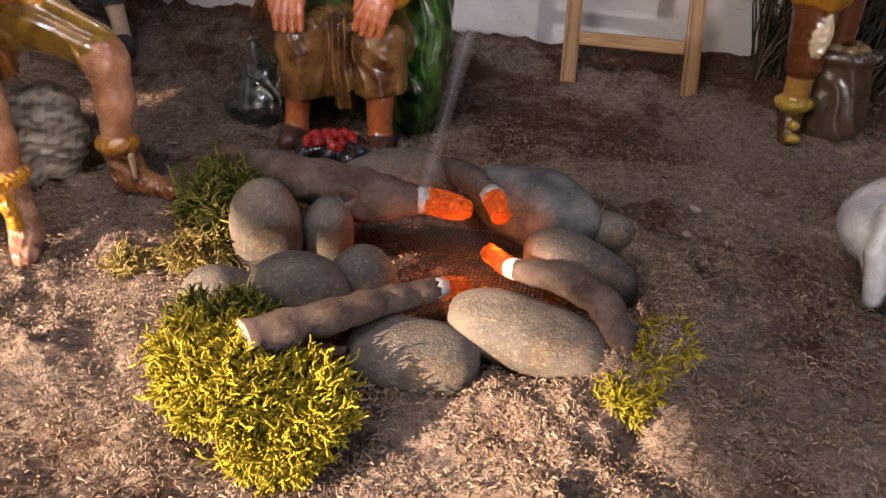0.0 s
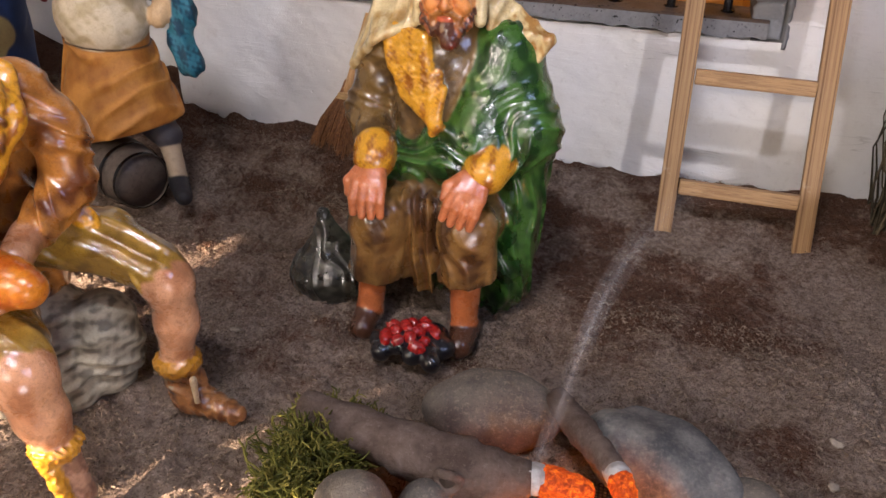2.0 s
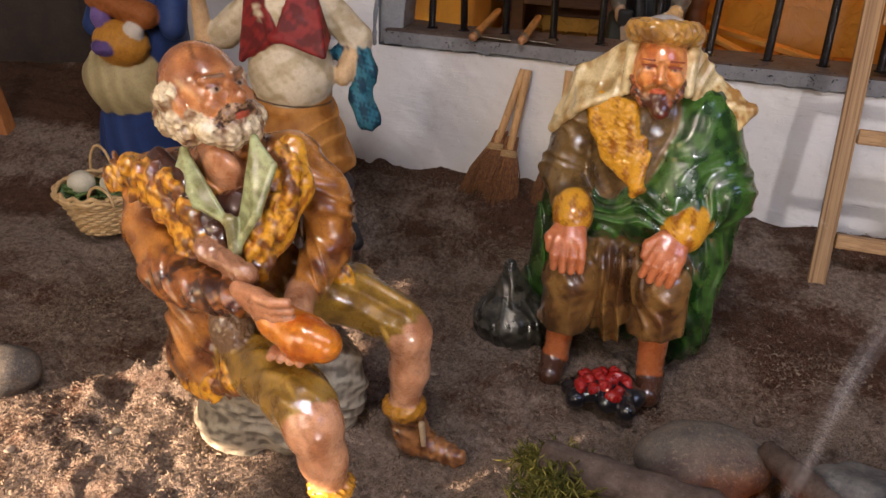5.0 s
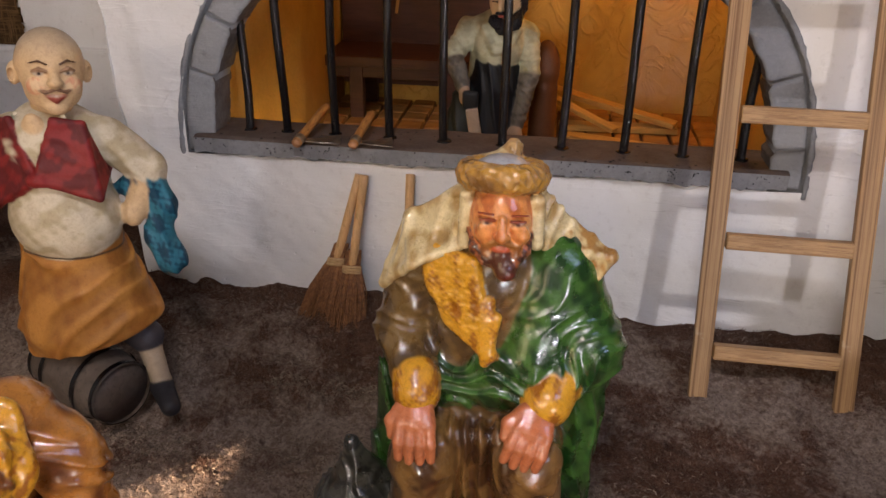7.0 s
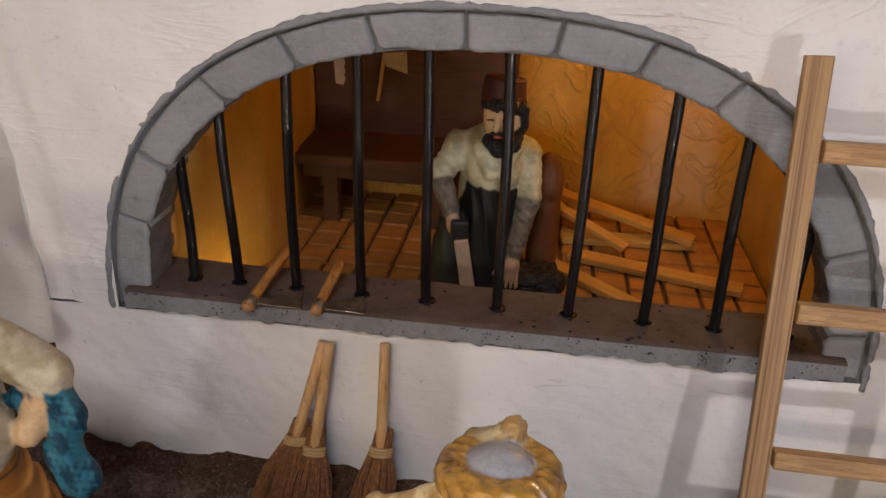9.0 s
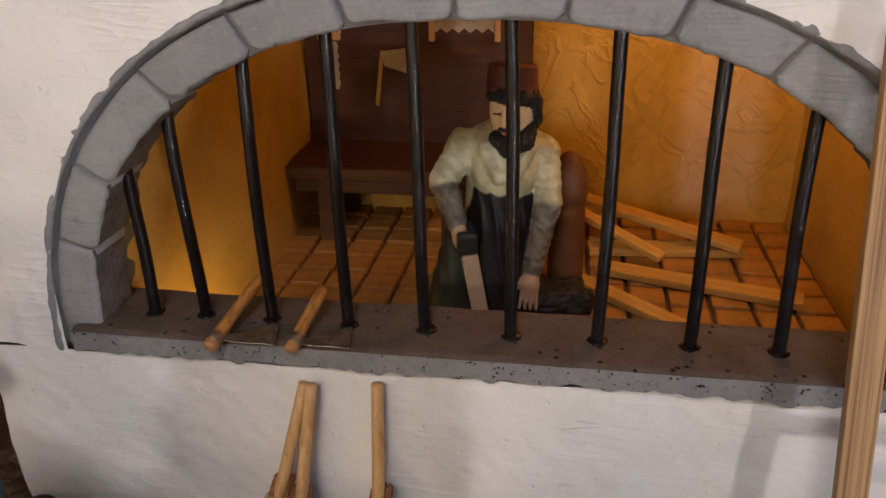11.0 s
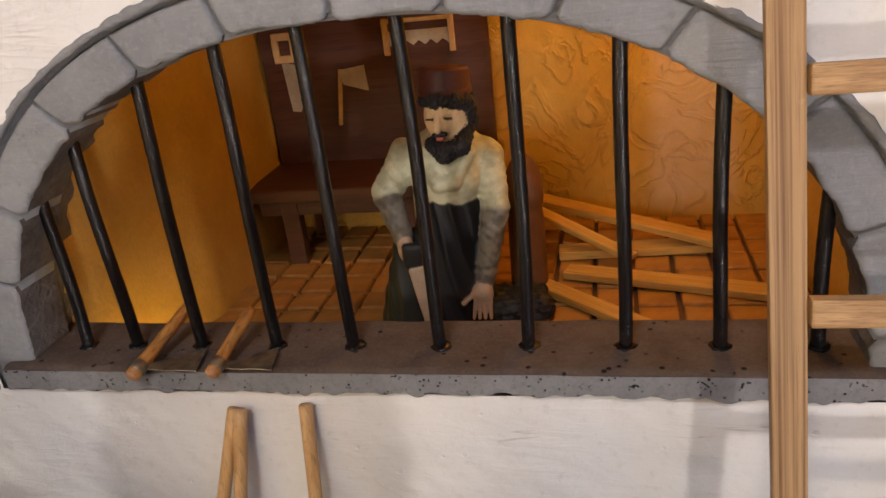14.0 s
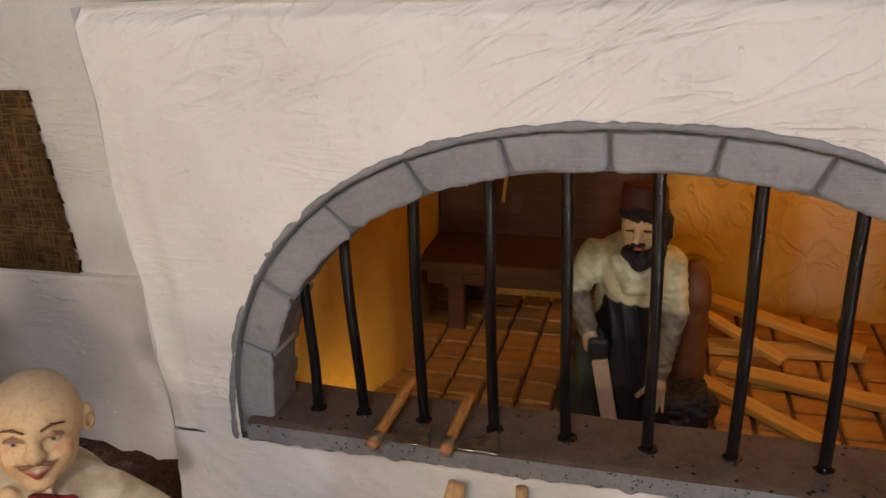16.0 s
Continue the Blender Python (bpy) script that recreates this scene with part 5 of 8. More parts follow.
# thin smoke rising from the embers
def make_smoke():
    n = Nodes("thin_smoke")
    a = n.ramp(n.noise(70, 4, 0.6, n.stretch((1, 1, 0.12))), [(0.38, 0.015), (0.75, 0.11)])
    sep, fade = n.t.nodes.new("ShaderNodeSeparateXYZ"), n.t.nodes.new("ShaderNodeMapRange")
    n.link(n.co, sep.inputs[0])
    n.link(sep.outputs[2], fade.inputs["Value"])
    for k, v in (("From Min", 0.03), ("From Max", 0.17), ("To Min", 1.0), ("To Max", 0.0)):
        fade.inputs[k].default_value = v
    rise = n.t.nodes.new("ShaderNodeMapRange")
    n.link(sep.outputs[2], rise.inputs["Value"])
    for k, v in (("From Min", 0.0), ("From Max", 0.045)):
        rise.inputs[k].default_value = v
    n.link(n.math('MULTIPLY', n.math('MULTIPLY', a, fade.outputs[0]), rise.outputs[0]), n.p.inputs["Alpha"])
    return n.done((0.80, 0.80, 0.82), 1.0, spec=0.0)


SMOKE = make_smoke()
smoke = empty("smoke_wisp", "thin grey smoke wisp rising from the embers", "smoke")
s_ = np.linspace(0, 1, 40)
for k in (0, 2):
    way = np.stack([-0.088 + 0.070 * s_ ** 2 + 0.008 * np.sin(7 * s_) * s_, 0.372 + 0.035 * s_ + 0.006 * np.sin(9 * s_ + 1) * s_, -0.012 + 0.195 * s_], -1)
    v, f = tube(way, (0.0008 + 0.0013 * k) * (0.7 + 1.3 * s_), 16, 0.0, 0, False)
    link("smoke_layer", v, f, SMOKE, smoke)

# wire net over the smoke hole
net = empty("wire_net", "dark wire net over the hole between the pebbles", "wire net")
pieces = []
for k in range(52):
    x = -0.130 + 0.0023 * k
    pieces.append(tube([(x, 0.300 + 0.0117 * i, -0.0200 + 0.0020 * math.sin(1.1 * i + 0.3) + 0.0016 * float(noise2(x, 0.0117 * i, 0.02, 24))) for i in range(11)], 0.00034, 4, 0, 0, False))
for k in range(50):
    y = 0.302 + 0.0023 * k
    pieces.append(tube([(-0.132 + 0.012 * i, y, -0.0200 + 0.0020 * math.sin(1.1 * (y - 0.3) / 0.0117 + 0.3) + 0.0016 * float(noise2(-0.132 + 0.012 * i, y - 0.3, 0.02, 24))) for i in range(11)], 0.00034, 4, 0, 0, False))
v, f = join(pieces)
tagged(link("netting", v, f, DARK_CLOTH, net), kind="stuff")


def moss(name, centres, count, material, label, length=0.010, thick=0.0009, seed=1, tuft=0.0055, core=0.80, droop=0.0):
    """Curly branching lichen in tufts over soft mounds. centres: (x, y, z, rx, ry, rz)."""
    r = np.random.RandomState(seed)
    weights = np.array([c[3] * c[4] for c in centres])
    weights = weights / weights.sum()
    tufts = []
    for _ in range(max(4, count // 34)):
        c = centres[r.choice(len(centres), p=weights)]
        d = r.normal(size=3)
        d[2] = abs(d[2]) - 0.25
        d[1] -= 0.25
        d /= np.linalg.norm(d)
        tufts.append((np.array(c[:3]) + d * np.array(c[3:6]) * r.uniform(0.82, 1.02), d, r.uniform(0.7, 1.35)))
    pieces = []
    for _ in range(count):
        q, d, big = tufts[r.randint(len(tufts))]
        off = r.normal(size=3)
        off /= np.linalg.norm(off)
        p = q + off * tuft * big * r.uniform(0.2, 1.0) - d * tuft * 0.6
        way = 0.75 * off + 0.55 * d + 0.35 * r.normal(size=3) - np.array((0, 0, droop))
        way /= np.linalg.norm(way)
        n = r.randint(4, 6)
        L = length * big * r.uniform(0.5, 1.0)
        pts = [p]
        for i in range(n):
            way = way + r.normal(size=3) * 0.42
            way /= np.linalg.norm(way)
            pts.append(pts[-1] + way * L / n)
            if i > 0 and r.rand() < 0.8:
                side = np.cross(way, r.normal(size=3))
                w2 = way * 0.7 + 0.8 * side / np.linalg.norm(side)
                b1 = pts[-1] + w2 * L * 0.15
                b2 = b1 + (w2 + 0.6 * way + 0.4 * r.normal(size=3)) * L * 0.10
                pieces.append(tube([pts[-1], b1, b2], [thick * 0.9, thick * 0.85, thick * 0.6], 4, 0, 0, False))
        pieces.append(tube(pts, np.linspace(thick * 1.1, thick * 0.75, len(pts)), 4, 0, 0, False))
    for c in centres:
        pieces.append(lump(c[:3], np.array(c[3:6]) * core, rough=0.16, size=0.012, seed=seed, nu=28, nv=16))
    v, f = join(pieces)
    return tagged(link(name, v, f, material), label, "moss", "moss round the fire")


moss("moss_clump", [(-0.126, 0.226, -0.007, 0.029, 0.024, 0.015), (-0.098, 0.228, -0.012, 0.024, 0.021, 0.013), (-0.100, 0.212, -0.022, 0.020, 0.016, 0.012), (-0.140, 0.238, -0.002, 0.022, 0.018, 0.014)],
     4600, MOSS, "bright yellow-green lichen moss under the bare stick", 0.0105, 0.00062, 1, 0.0052, 0.80)
moss("moss_clump", [(-0.143, 0.258, 0.000, 0.022, 0.014, 0.012)], 600, MOSS_DARK, "dark green moss patch between stick and pebbles", 0.010, 0.0007, 2)
moss("moss_clump", [(0.042, 0.294, -0.012, 0.010, 0.010, 0.012), (0.051, 0.310, -0.008, 0.009, 0.009, 0.010), (0.033, 0.278, -0.018, 0.009, 0.009, 0.009)], 1300, MOSS, "small bright lichen tuft beside the forked stick", 0.0085, 0.00060, 3, 0.0038, 0.80)
moss("moss_clump", [(-0.192, 0.342, 0.008, 0.017, 0.020, 0.017), (-0.185, 0.362, 0.012, 0.018, 0.016, 0.013)], 900, MOSS_DARK, "dark tangled moss beside the upright pebble", 0.014, 0.00055, 4, 0.0060, 0.7)
moss("moss_clump", [(-0.192, 0.328, -0.008, 0.019, 0.014, 0.014)], 600, MOSS_DRY, "dry straw-coloured moss roots beside the upright pebble", 0.016, 0.0005, 5, 0.0060, 0.7, 0.6)
moss("moss_clump", [(-0.197, 0.408, -0.012, 0.026, 0.012, 0.008)], 420, MOSS_DARK, "dark moss behind the thick log", 0.011, 0.0006, 6)
moss("moss_clump", [(-0.235, 0.318, -0.020, 0.016, 0.012, 0.004)], 200, MOSS_DRY, "thin dry moss tuft on the soil", 0.012, 0.0005, 7)

# ---- brazier of painted coals ----
cl = Clay()
rr = random.Random(9)
for k in range(26):
    a, q = rr.uniform(0, 6.28), math.sqrt(rr.random())
    cl.ball((-0.182 + 0.023 * q * math.cos(a), 0.494 + 0.021 * q * math.sin(a), -0.016 + 0.006 * (1 - q)), (rr.uniform(0.006, 0.009), rr.uniform(0.006, 0.009), 0.007), (0.006, 0.006, 0.009), 0.002, rot=(0, 0, rr.uniform(0, 90)))
heap = empty("coal_heap", "heap of glossy red and black painted coals on the soil", "coals")
core = sculpted("ash_bed", [cl.skin(0.0009)], GLAZE, "lumpy black glossy bed", "coals")
del core["category"]
core.parent = heap
for k in range(13):
    a, q = k * 2.4, math.sqrt((k + 0.5) / 13)
    cl = Clay()
    c = (-0.182 + 0.018 * q * math.cos(a), 0.495 + 0.016 * q * math.sin(a), -0.0035 - 0.0045 * q + rr.uniform(-0.001, 0.001))
    cl.ball(c, (rr.uniform(0.0045, 0.0075), 0.0038, 0.0040), (0.36, 0.010, 0.008), 0.0008, rot=(rr.uniform(-20, 20), rr.uniform(-20, 20), rr.uniform(0, 180)), disp=curls(0.006, 0.0009, k))
    coal = sculpted("coal", [cl.skin(0.0008)], GLAZE, "red painted coal", "coal")
    del coal["category"]
    coal.parent = heap

# ---- bag beside the seated figurine ----
cl = Clay()
BAGC = patches((0.018, 0.018, 0.014), (0.070, 0.068, 0.050), 0.012, 46, (1, 1, 1), 0.1, 0.8)
wrinkle = folds((1, 0.2, 0.35), 0.011, 0.0013, 0.6, 0.03, 44, 1.8)
cl.ball((-0.259, 0.549, -0.006), (0.031, 0.025, 0.022), BAGC, 0.006, disp=wrinkle)
cl.cone((-0.259, 0.549, -0.002), (-0.263, 0.548, 0.034), 0.0270, 0.0060, BAGC, 0.006, disp=wrinkle)
cl.ball((-0.2635, 0.5475, 0.0395), (0.0048, 0.0045, 0.0055), (0.020, 0.022, 0.020), 0.001, disp=curls(0.006, 0.0008))
cl.ring((-0.263, 0.548, 0.033), 0.0052, 0.0014, (0.02, 0.02, 0.018), 0.001)
sculpted("sack", [cl.skin(0.0010)], GLAZE, "dark olive tied sack standing on the soil", "sack")

# ---- egg basket ----
basket = empty("basket", "woven wicker basket with eggs and green leaves", "basket")
BC = np.array((-0.655, 0.585, -0.014))
pieces = []
NS = 30
for k in range(NS):
    a = 2 * math.pi * k / NS
    d = np.array((math.cos(a), math.sin(a), 0))
    pieces.append(tube([BC + d * 0.022, BC + d * 0.030 + (0, 0, 0.018), BC + d * 0.037 + (0, 0, 0.036)], 0.0011, 5, 0, 0, False))
[link("rib", *p_, WICKER, basket) for p_ in pieces]
for j in range(11):
    z = 0.002 + 0.0032 * j
    rad = 0.0225 + 0.0145 * z / 0.036
    a = np.linspace(0, 2 * math.pi, 121)
    wave = 0.0013 * np.cos(a * NS / 2 + math.pi * (j % 2))
    ring = np.stack([BC[0] + (rad + wave) * np.cos(a), BC[1] + (rad + wave) * np.sin(a), np.full_like(a, BC[2] + z)], -1)
    link("weaver", *tube(ring, 0.0016, 6, 0, 0, False), WICKER, basket)
for j, (z, r0) in enumerate(((0.036, 0.0385), (0.0385, 0.0400), (0.0405, 0.0375))):
    a = np.linspace(0, 2 * math.pi, 90)
    ring = np.stack([BC[0] + (r0 + 0.001 * np.sin(a * 14 + j)) * np.cos(a), BC[1] + (r0 + 0.001 * np.sin(a * 14 + j)) * np.sin(a), BC[2] + z + 0.0016 * np.sin(a * 14 + 2 * j)], -1)
    link("rim", *tube(ring, 0.0021, 6, 0, 0, False), WICKER, basket)
for k in (-1, 1):
    a = np.linspace(0, math.pi, 24)
    bow_ = np.stack([BC[0] + 0.013 * np.cos(a) - k * 0.022, np.full_like(a, BC[1] + k * 0.028), BC[2] + 0.036 + 0.030 * np.sin(a) * (1 if k > 0 else 0.55)], -1)
    link("handle", *tube(bow_, 0.0014, 6, 0, 0, False), WICKER, basket)
part("base_disc", box_bm(tuple(BC + (0, 0, 0.002)), (0.018, 0.018, 0.0015)), WICKER, basket)
for c, h in (((-0.672, 0.579, 0.027), (0.0125, 0.011, 0.013)), ((-0.645, 0.590, 0.026), (0.013, 0.0105, 0.0115)), ((-0.656, 0.604, 0.023), (0.011, 0.010, 0.010))):
    v, f = lump(c, h, (0, 15, 20), 0.03, 0.03, 2, 24, 16)
    tagged(link("egg", v, f, EGG), "pale egg lying in the wicker basket", "egg", "eggs in the basket")
pieces = []
r = np.random.RandomState(5)
for k in range(46):
    c = BC + np.array((r.uniform(-0.028, 0.028), r.uniform(-0.028, 0.02), r.uniform(0.028, 0.040)))
    pieces.append(lump(c, (0.009, 0.0045, 0.0012), (r.uniform(-50, 50), r.uniform(-50, 50), r.uniform(0, 180)), 0.15, 0.006, k, 10, 6))
tagged(link("leaves", *join(pieces), LEAF), "green leaves packed round the eggs", "leaves", kind="stuff")

# ---- sacking window, dark timber, post, brushwood ----
sx_, sz_ = np.linspace(-0.80, -0.672, 60), np.linspace(0.188, 0.345, 66)
P = np.array([[(x - 0.016 * (i / 59) * (z - 0.190) / 0.15 + (0.0016 * float(noise2(z, 0, 0.004, 71)) if i == 59 else 0), 0.893 + 0.0025 * float(noise2(x, z, 0.03, 72)) + 0.0006 * math.sin(z * 2400), z) for j, z in enumerate(sz_)] for i, x in enumerate(sx_)])
Q = P.copy()
Q[..., 1] += 0.0035
n, m = P.shape[:2]
f = [(i * m + j, (i + 1) * m + j, (i + 1) * m + j + 1, i * m + j + 1) for i in range(n - 1) for j in range(m - 1)]
sack = link("sacking", np.vstack([P.reshape(-1, 3), Q.reshape(-1, 3)]), f + [tuple(i + n * m for i in q[::-1]) for q in f], BURLAP)
tagged(sack, "coarse brown sacking hung over a window", "sacking")
tagged(part("timber_block", box_bm((-0.99, 0.90, 0.06), (0.10, 0.06, 0.12), (0, 0, 8), 0.006), DARK_CLOTH, None), "dark brown timber block in the shaded corner", "timber")
tagged(part("timber_post", box_bm((-0.84, 1.02, 0.15), (0.02, 0.02, 0.22), (0, 3, 0), 0.004), DARK_CLOTH, None), "dark brown timber post in the shaded corner", "timber")
tagged(part("wooden_post", box_bm((-0.897, 0.705, 0.05), (0.010, 0.010, 0.075), (0, -10, 10), 0.003, 2), make_wood("orange_wood", (0.30, 0.10, 0.03), (0.40, 0.16, 0.05)), None), "orange-brown leaning wooden post", "post")

r = np.random.RandomState(8)
pieces = []
for k in range(560):
    base = np.array((r.uniform(0.128, 0.24), r.uniform(0.725, 0.765), 0.004))
    way = np.array((abs(r.normal()) * 0.40 - 0.10, r.normal() * 0.22, 1.0))
    L = r.uniform(0.06, 0.17)
    pts = [base]
    for i in range(5):
        way = way + r.normal(size=3) * 0.16
        way /= np.linalg.norm(way)
        nxt = pts[-1] + way * L / 5
        nxt[1] = min(nxt[1], 0.770)
        nxt[0] = max(nxt[0], 0.112 + 0.004 * i)
        pts.append(nxt)
    pieces.append(tube(pts, np.linspace(0.0011, 0.0004, 6), 4, 0, 0, False))
tagged(link("brushwood", *join(pieces), DRY_STALK), "bundle of dry grey-brown stalks against the wall", "brushwood", kind="stuff")

# ---- crumbs and fibres of sawdust ----
def scatter(count, x0, x1, y0, y1, seed, long, wide, name, label):
    r = np.random.RandomState(seed)
    x, y = r.uniform(x0, x1, count), r.uniform(y0, y1, count)
    keep = noise2(x, y, 0.045, seed + 20) + 0.6 * noise2(x, y, 0.012, seed + 21) > r.uniform(-1.2, 0.9, count)
    x, y = x[keep], y[keep]
    n = len(x)
    z = ground_z(x, y) + 0.0006
    a, L, w = r.uniform(0, 6.28, n), long * r.uniform(0.3, 1.0, n) ** 1.5, wide * r.uniform(0.5, 1.2, n)
    tilt, lift = r.normal(0, 0.35, n), r.uniform(0, 0.0012, n)
    d = np.stack([np.cos(a), np.sin(a), tilt], -1)
    s = np.stack([-np.sin(a), np.cos(a), r.normal(0, 0.5, n)], -1)
    c = np.stack([x, y, z + lift], -1)
    up = np.array((0, 0, 1.0))
    bendz = (r.uniform(0.1, 0.5, n) * L)[:, None] * up
    rows = [c - d * L[:, None] / 2, c + bendz * 0.6, c + d * L[:, None] / 2]
    vs = []
    for p in rows:
        vs += [p - s * w[:, None] / 2, p + s * w[:, None] / 2, p + up * w[:, None] * 0.6]
    V = np.stack(vs, 1).reshape(-1, 3)
    b = (np.arange(n) * 9)[:, None]
    tri = []
    for k in (0, 3):
        for p, q in ((0, 1), (1, 2), (2, 0)):
            tri.append(np.hstack([b + k + p, b + k + q, b + k + 3 + q, b + k + 3 + p]))
    F = np.stack(tri, 1).reshape(-1, 4)
    ob = link(name, V, F, FLAKE, smooth=False)
    return tagged(ob, label, "sawdust", kind="stuff")


scatter(110000, -0.62, 0.28, 0.15, 0.60, 1, 0.0034, 0.0008, "sawdust", "pale sawdust fibres lying on the soil")
scatter(18000, -0.62, 0.28, 0.56, 0.775, 2, 0.0036, 0.0006, "sawdust", "pale sawdust fibres lying near the wall")
scatter(9000, 0.020, 0.100, 0.270, 0.455, 3, 0.0040, 0.0007, "sawdust", "fluffy heap of sawdust fibres beside the fire")
scatter(5000, -0.10, 0.05, 0.20, 0.275, 4, 0.0038, 0.0007, "sawdust", "loose sawdust fibres in front of the fire")
scatter(1500, -0.362, -0.269, 0.655, 0.672, 6, 0.0040, 0.0007, "sawdust", "pale streak of sawdust near the wall")
scatter(1200, -0.466, -0.403, 0.585, 0.610, 7, 0.0040, 0.0007, "sawdust", "pale streak of sawdust on the soil")
for k, (x, y) in enumerate(((0.072, 0.485), (0.066, 0.452), (-0.47, 0.36), (-0.515, 0.322), (-0.300, 0.480))):
    v, f = lump((x, y, float(ground_z(x, y)) + 0.002), (0.0045, 0.003, 0.0012), (20, 15, 40 * k), 0.2, 0.004, k, 12, 8)
    tagged(link("wood_chip", v, f, CUT_WOOD), "pale wood chip on the soil", "wood chip", "wood chips")

# ---- clay figurines, each one plain mesh ----
SKIN, CREAM = (0.50, 0.145, 0.045), (0.66, 0.53, 0.26)
DARK = (0.035, 0.013, 0.008)


def fist(c, way, side, skin, size=1.0, spread_=0.0053, curl=0.0030):
    """A resting hand, seen on its back, with four fingers and a thumb."""
    c, way, side = np.array(c, float), np.array(way, float), np.array(side, float)
    way, side = way / np.linalg.norm(way), side / np.linalg.norm(side)
    n = np.cross(way, side)
    dark = [0.45 * v for v in skin]
    k = Clay()
    k.cone(c - way * 0.009 * size, c + way * 0.003 * size, 0.0080 * size, 0.0098 * size, skin, 0.003, flat=n, amount=0.62)
    for i in range(4):
        o = side * (i - 1.5) * spread_ * size
        a = c + o * 0.92 + way * 0.005 * size + n * 0.0022 * size
        m = c + o * 1.04 + way * 0.0145 * size + n * 0.0016 * size
        b = c + o * 1.04 + way * (0.0235 - 0.0013 * abs(i - 1.4)) * size - n * curl * size
        k.cone(c + o * 0.7 - way * 0.004 * size + n * 0.0008 * size, a, 0.0028 * size, 0.0033 * size, skin, 0.0022)
        k.cone(a, m, 0.0032 * size, 0.0029 * size, skin, 0.0009)
        k.cone(m, b, 0.0029 * size, 0.0024 * size, skin, 0.0007)
        if i < 3:
            g = side * (i - 1.0) * spread_ * size
            k.cone(c + g + way * 0.008 * size + n * 0.0026 * size, c + g * 1.04 + way * 0.022 * size, 0.0009, 0.0009, dark, 0.001, kind="paint", edge=0.0006)
    k.bend([c - side * 0.0075 * size - way * 0.004 * size, c - side * 0.0125 * size + way * 0.004 * size, c - side * 0.0120 * size + way * 0.011 * size - n * 0.001], [0.0036 * size, 0.0033 * size, 0.0026 * size], col=skin, k=0.002)
    return k.skin(0.0007)


def seated_in_green():
    GREEN = patches((0.010, 0.044, 0.008), (0.050, 0.135, 0.022), 0.016, 81, (1, 1, 1), -0.1, 1.0)
    ROBE = patches((0.080, 0.036, 0.012), (0.230, 0.120, 0.034), 0.020, 82, (1, 1, 0.5), -0.1, 1.0)
    OLIVE = patches((0.085, 0.048, 0.016), (0.185, 0.110, 0.034), 0.020, 83, (1, 1, 0.5), -0.1, 1.0)
    k = Clay()
    fall = folds((1, 0.5, 0.10), 0.0100, 0.0030, 0.35, 0.08, 6, 2.6)
    # robe over the knees, hanging straight to the hem
    pleat = folds((1, 0, 0.06), 0.0090, 0.0040, 0.25, 0.06, 7, 1.6)
    slack = folds((1, 0.1, 0.42), 0.0135, 0.0018, 0.50, 0.045, 8, 2.0)
    k.cone((-0.207, 0.580, 0.054), (-0.2170, 0.530, 0.050), 0.023, 0.0190, ROBE, 0.006)
    k.cone((-0.163, 0.580, 0.054), (-0.1580, 0.530, 0.052), 0.023, 0.0190, ROBE, 0.006)
    k.cone((-0.2175, 0.5300, 0.054), (-0.2190, 0.5300, -0.004), 0.0185, 0.0185, ROBE, 0.004, disp=slack)
    k.cone((-0.1575, 0.5300, 0.056), (-0.1560, 0.5300, 0.004), 0.0185, 0.0185, ROBE, 0.004, disp=slack)
    k.slab((-0.188, 0.5490, 0.026), (0.030, 0.018, 0.044), 0.008, ROBE, 0.003, disp=pleat)
    k.slab((-0.2230, 0.520, -0.0370), (0.0260, 0.050, 0.0500), 0.001, None, 0.001, rot=(0, 4, 0), kind="cut")
    k.slab((-0.1490, 0.520, -0.0310), (0.0260, 0.050, 0.0520), 0.001, None, 0.001, rot=(0, -6, 0), kind="cut")
    k.slab((-0.1880, 0.520, -0.0450), (0.0300, 0.050, 0.0480), 0.001, None, 0.001, kind="cut")
    # seat, cloak behind
    k.ball((-0.186, 0.600, 0.030), (0.060, 0.044, 0.060), GREEN, 0.004, disp=fall)
    k.cone((-0.236, 0.592, 0.085), (-0.242, 0.586, -0.006), 0.017, 0.020, GREEN, 0.005, disp=fall)
    k.cone((-0.140, 0.587, 0.090), (-0.146, 0.580, -0.010), 0.024, 0.023, GREEN, 0.005, disp=fall)
    # torso
    k.cone((-0.188, 0.585, 0.070), (-0.187, 0.580, 0.150), 0.040, 0.036, OLIVE, 0.005)
    k.cone((-0.222, 0.575, 0.152), (-0.150, 0.575, 0.154), 0.019, 0.020, OLIVE, 0.006)
    # tunic strip and gold vest
    k.ball((-0.1860, 0.5640, 0.142), (0.0150, 0.0130, 0.0280), (0.165, 0.088, 0.028), 0.003, rot=(-10, 0, 0), disp=folds((1, 0, 0.25), 0.0065, 0.0012, 0.25, 0.05, 3))
    ragged = curls(0.0062, 0.0005, 4)
    gilt = patches((0.34, 0.115, 0.010), (0.70, 0.34, 0.024), 0.008, 77, (1, 1, 0.6), -0.40)
    VA, VB, VC, VD = (-0.2190, 0.5580, 0.1710), (-0.1940, 0.5470, 0.1680), (-0.1825, 0.5385, 0.1175), (-0.2135, 0.5510, 0.1480)
    k.sheet(VA, VB, VD, 0.0032, gilt, 0.002, disp=ragged)
    k.sheet(VB, VC, VD, 0.0032, gilt, 0.002, disp=ragged)
    k.sheet((-0.1850, 0.5450, 0.1480), VC, (-0.2020, 0.5480, 0.1480), 0.0032, gilt, 0.002, disp=ragged)
    k.sheet(VD, VC, (-0.2060, 0.5480, 0.1320), 0.0034, gilt, 0.002, disp=ragged)
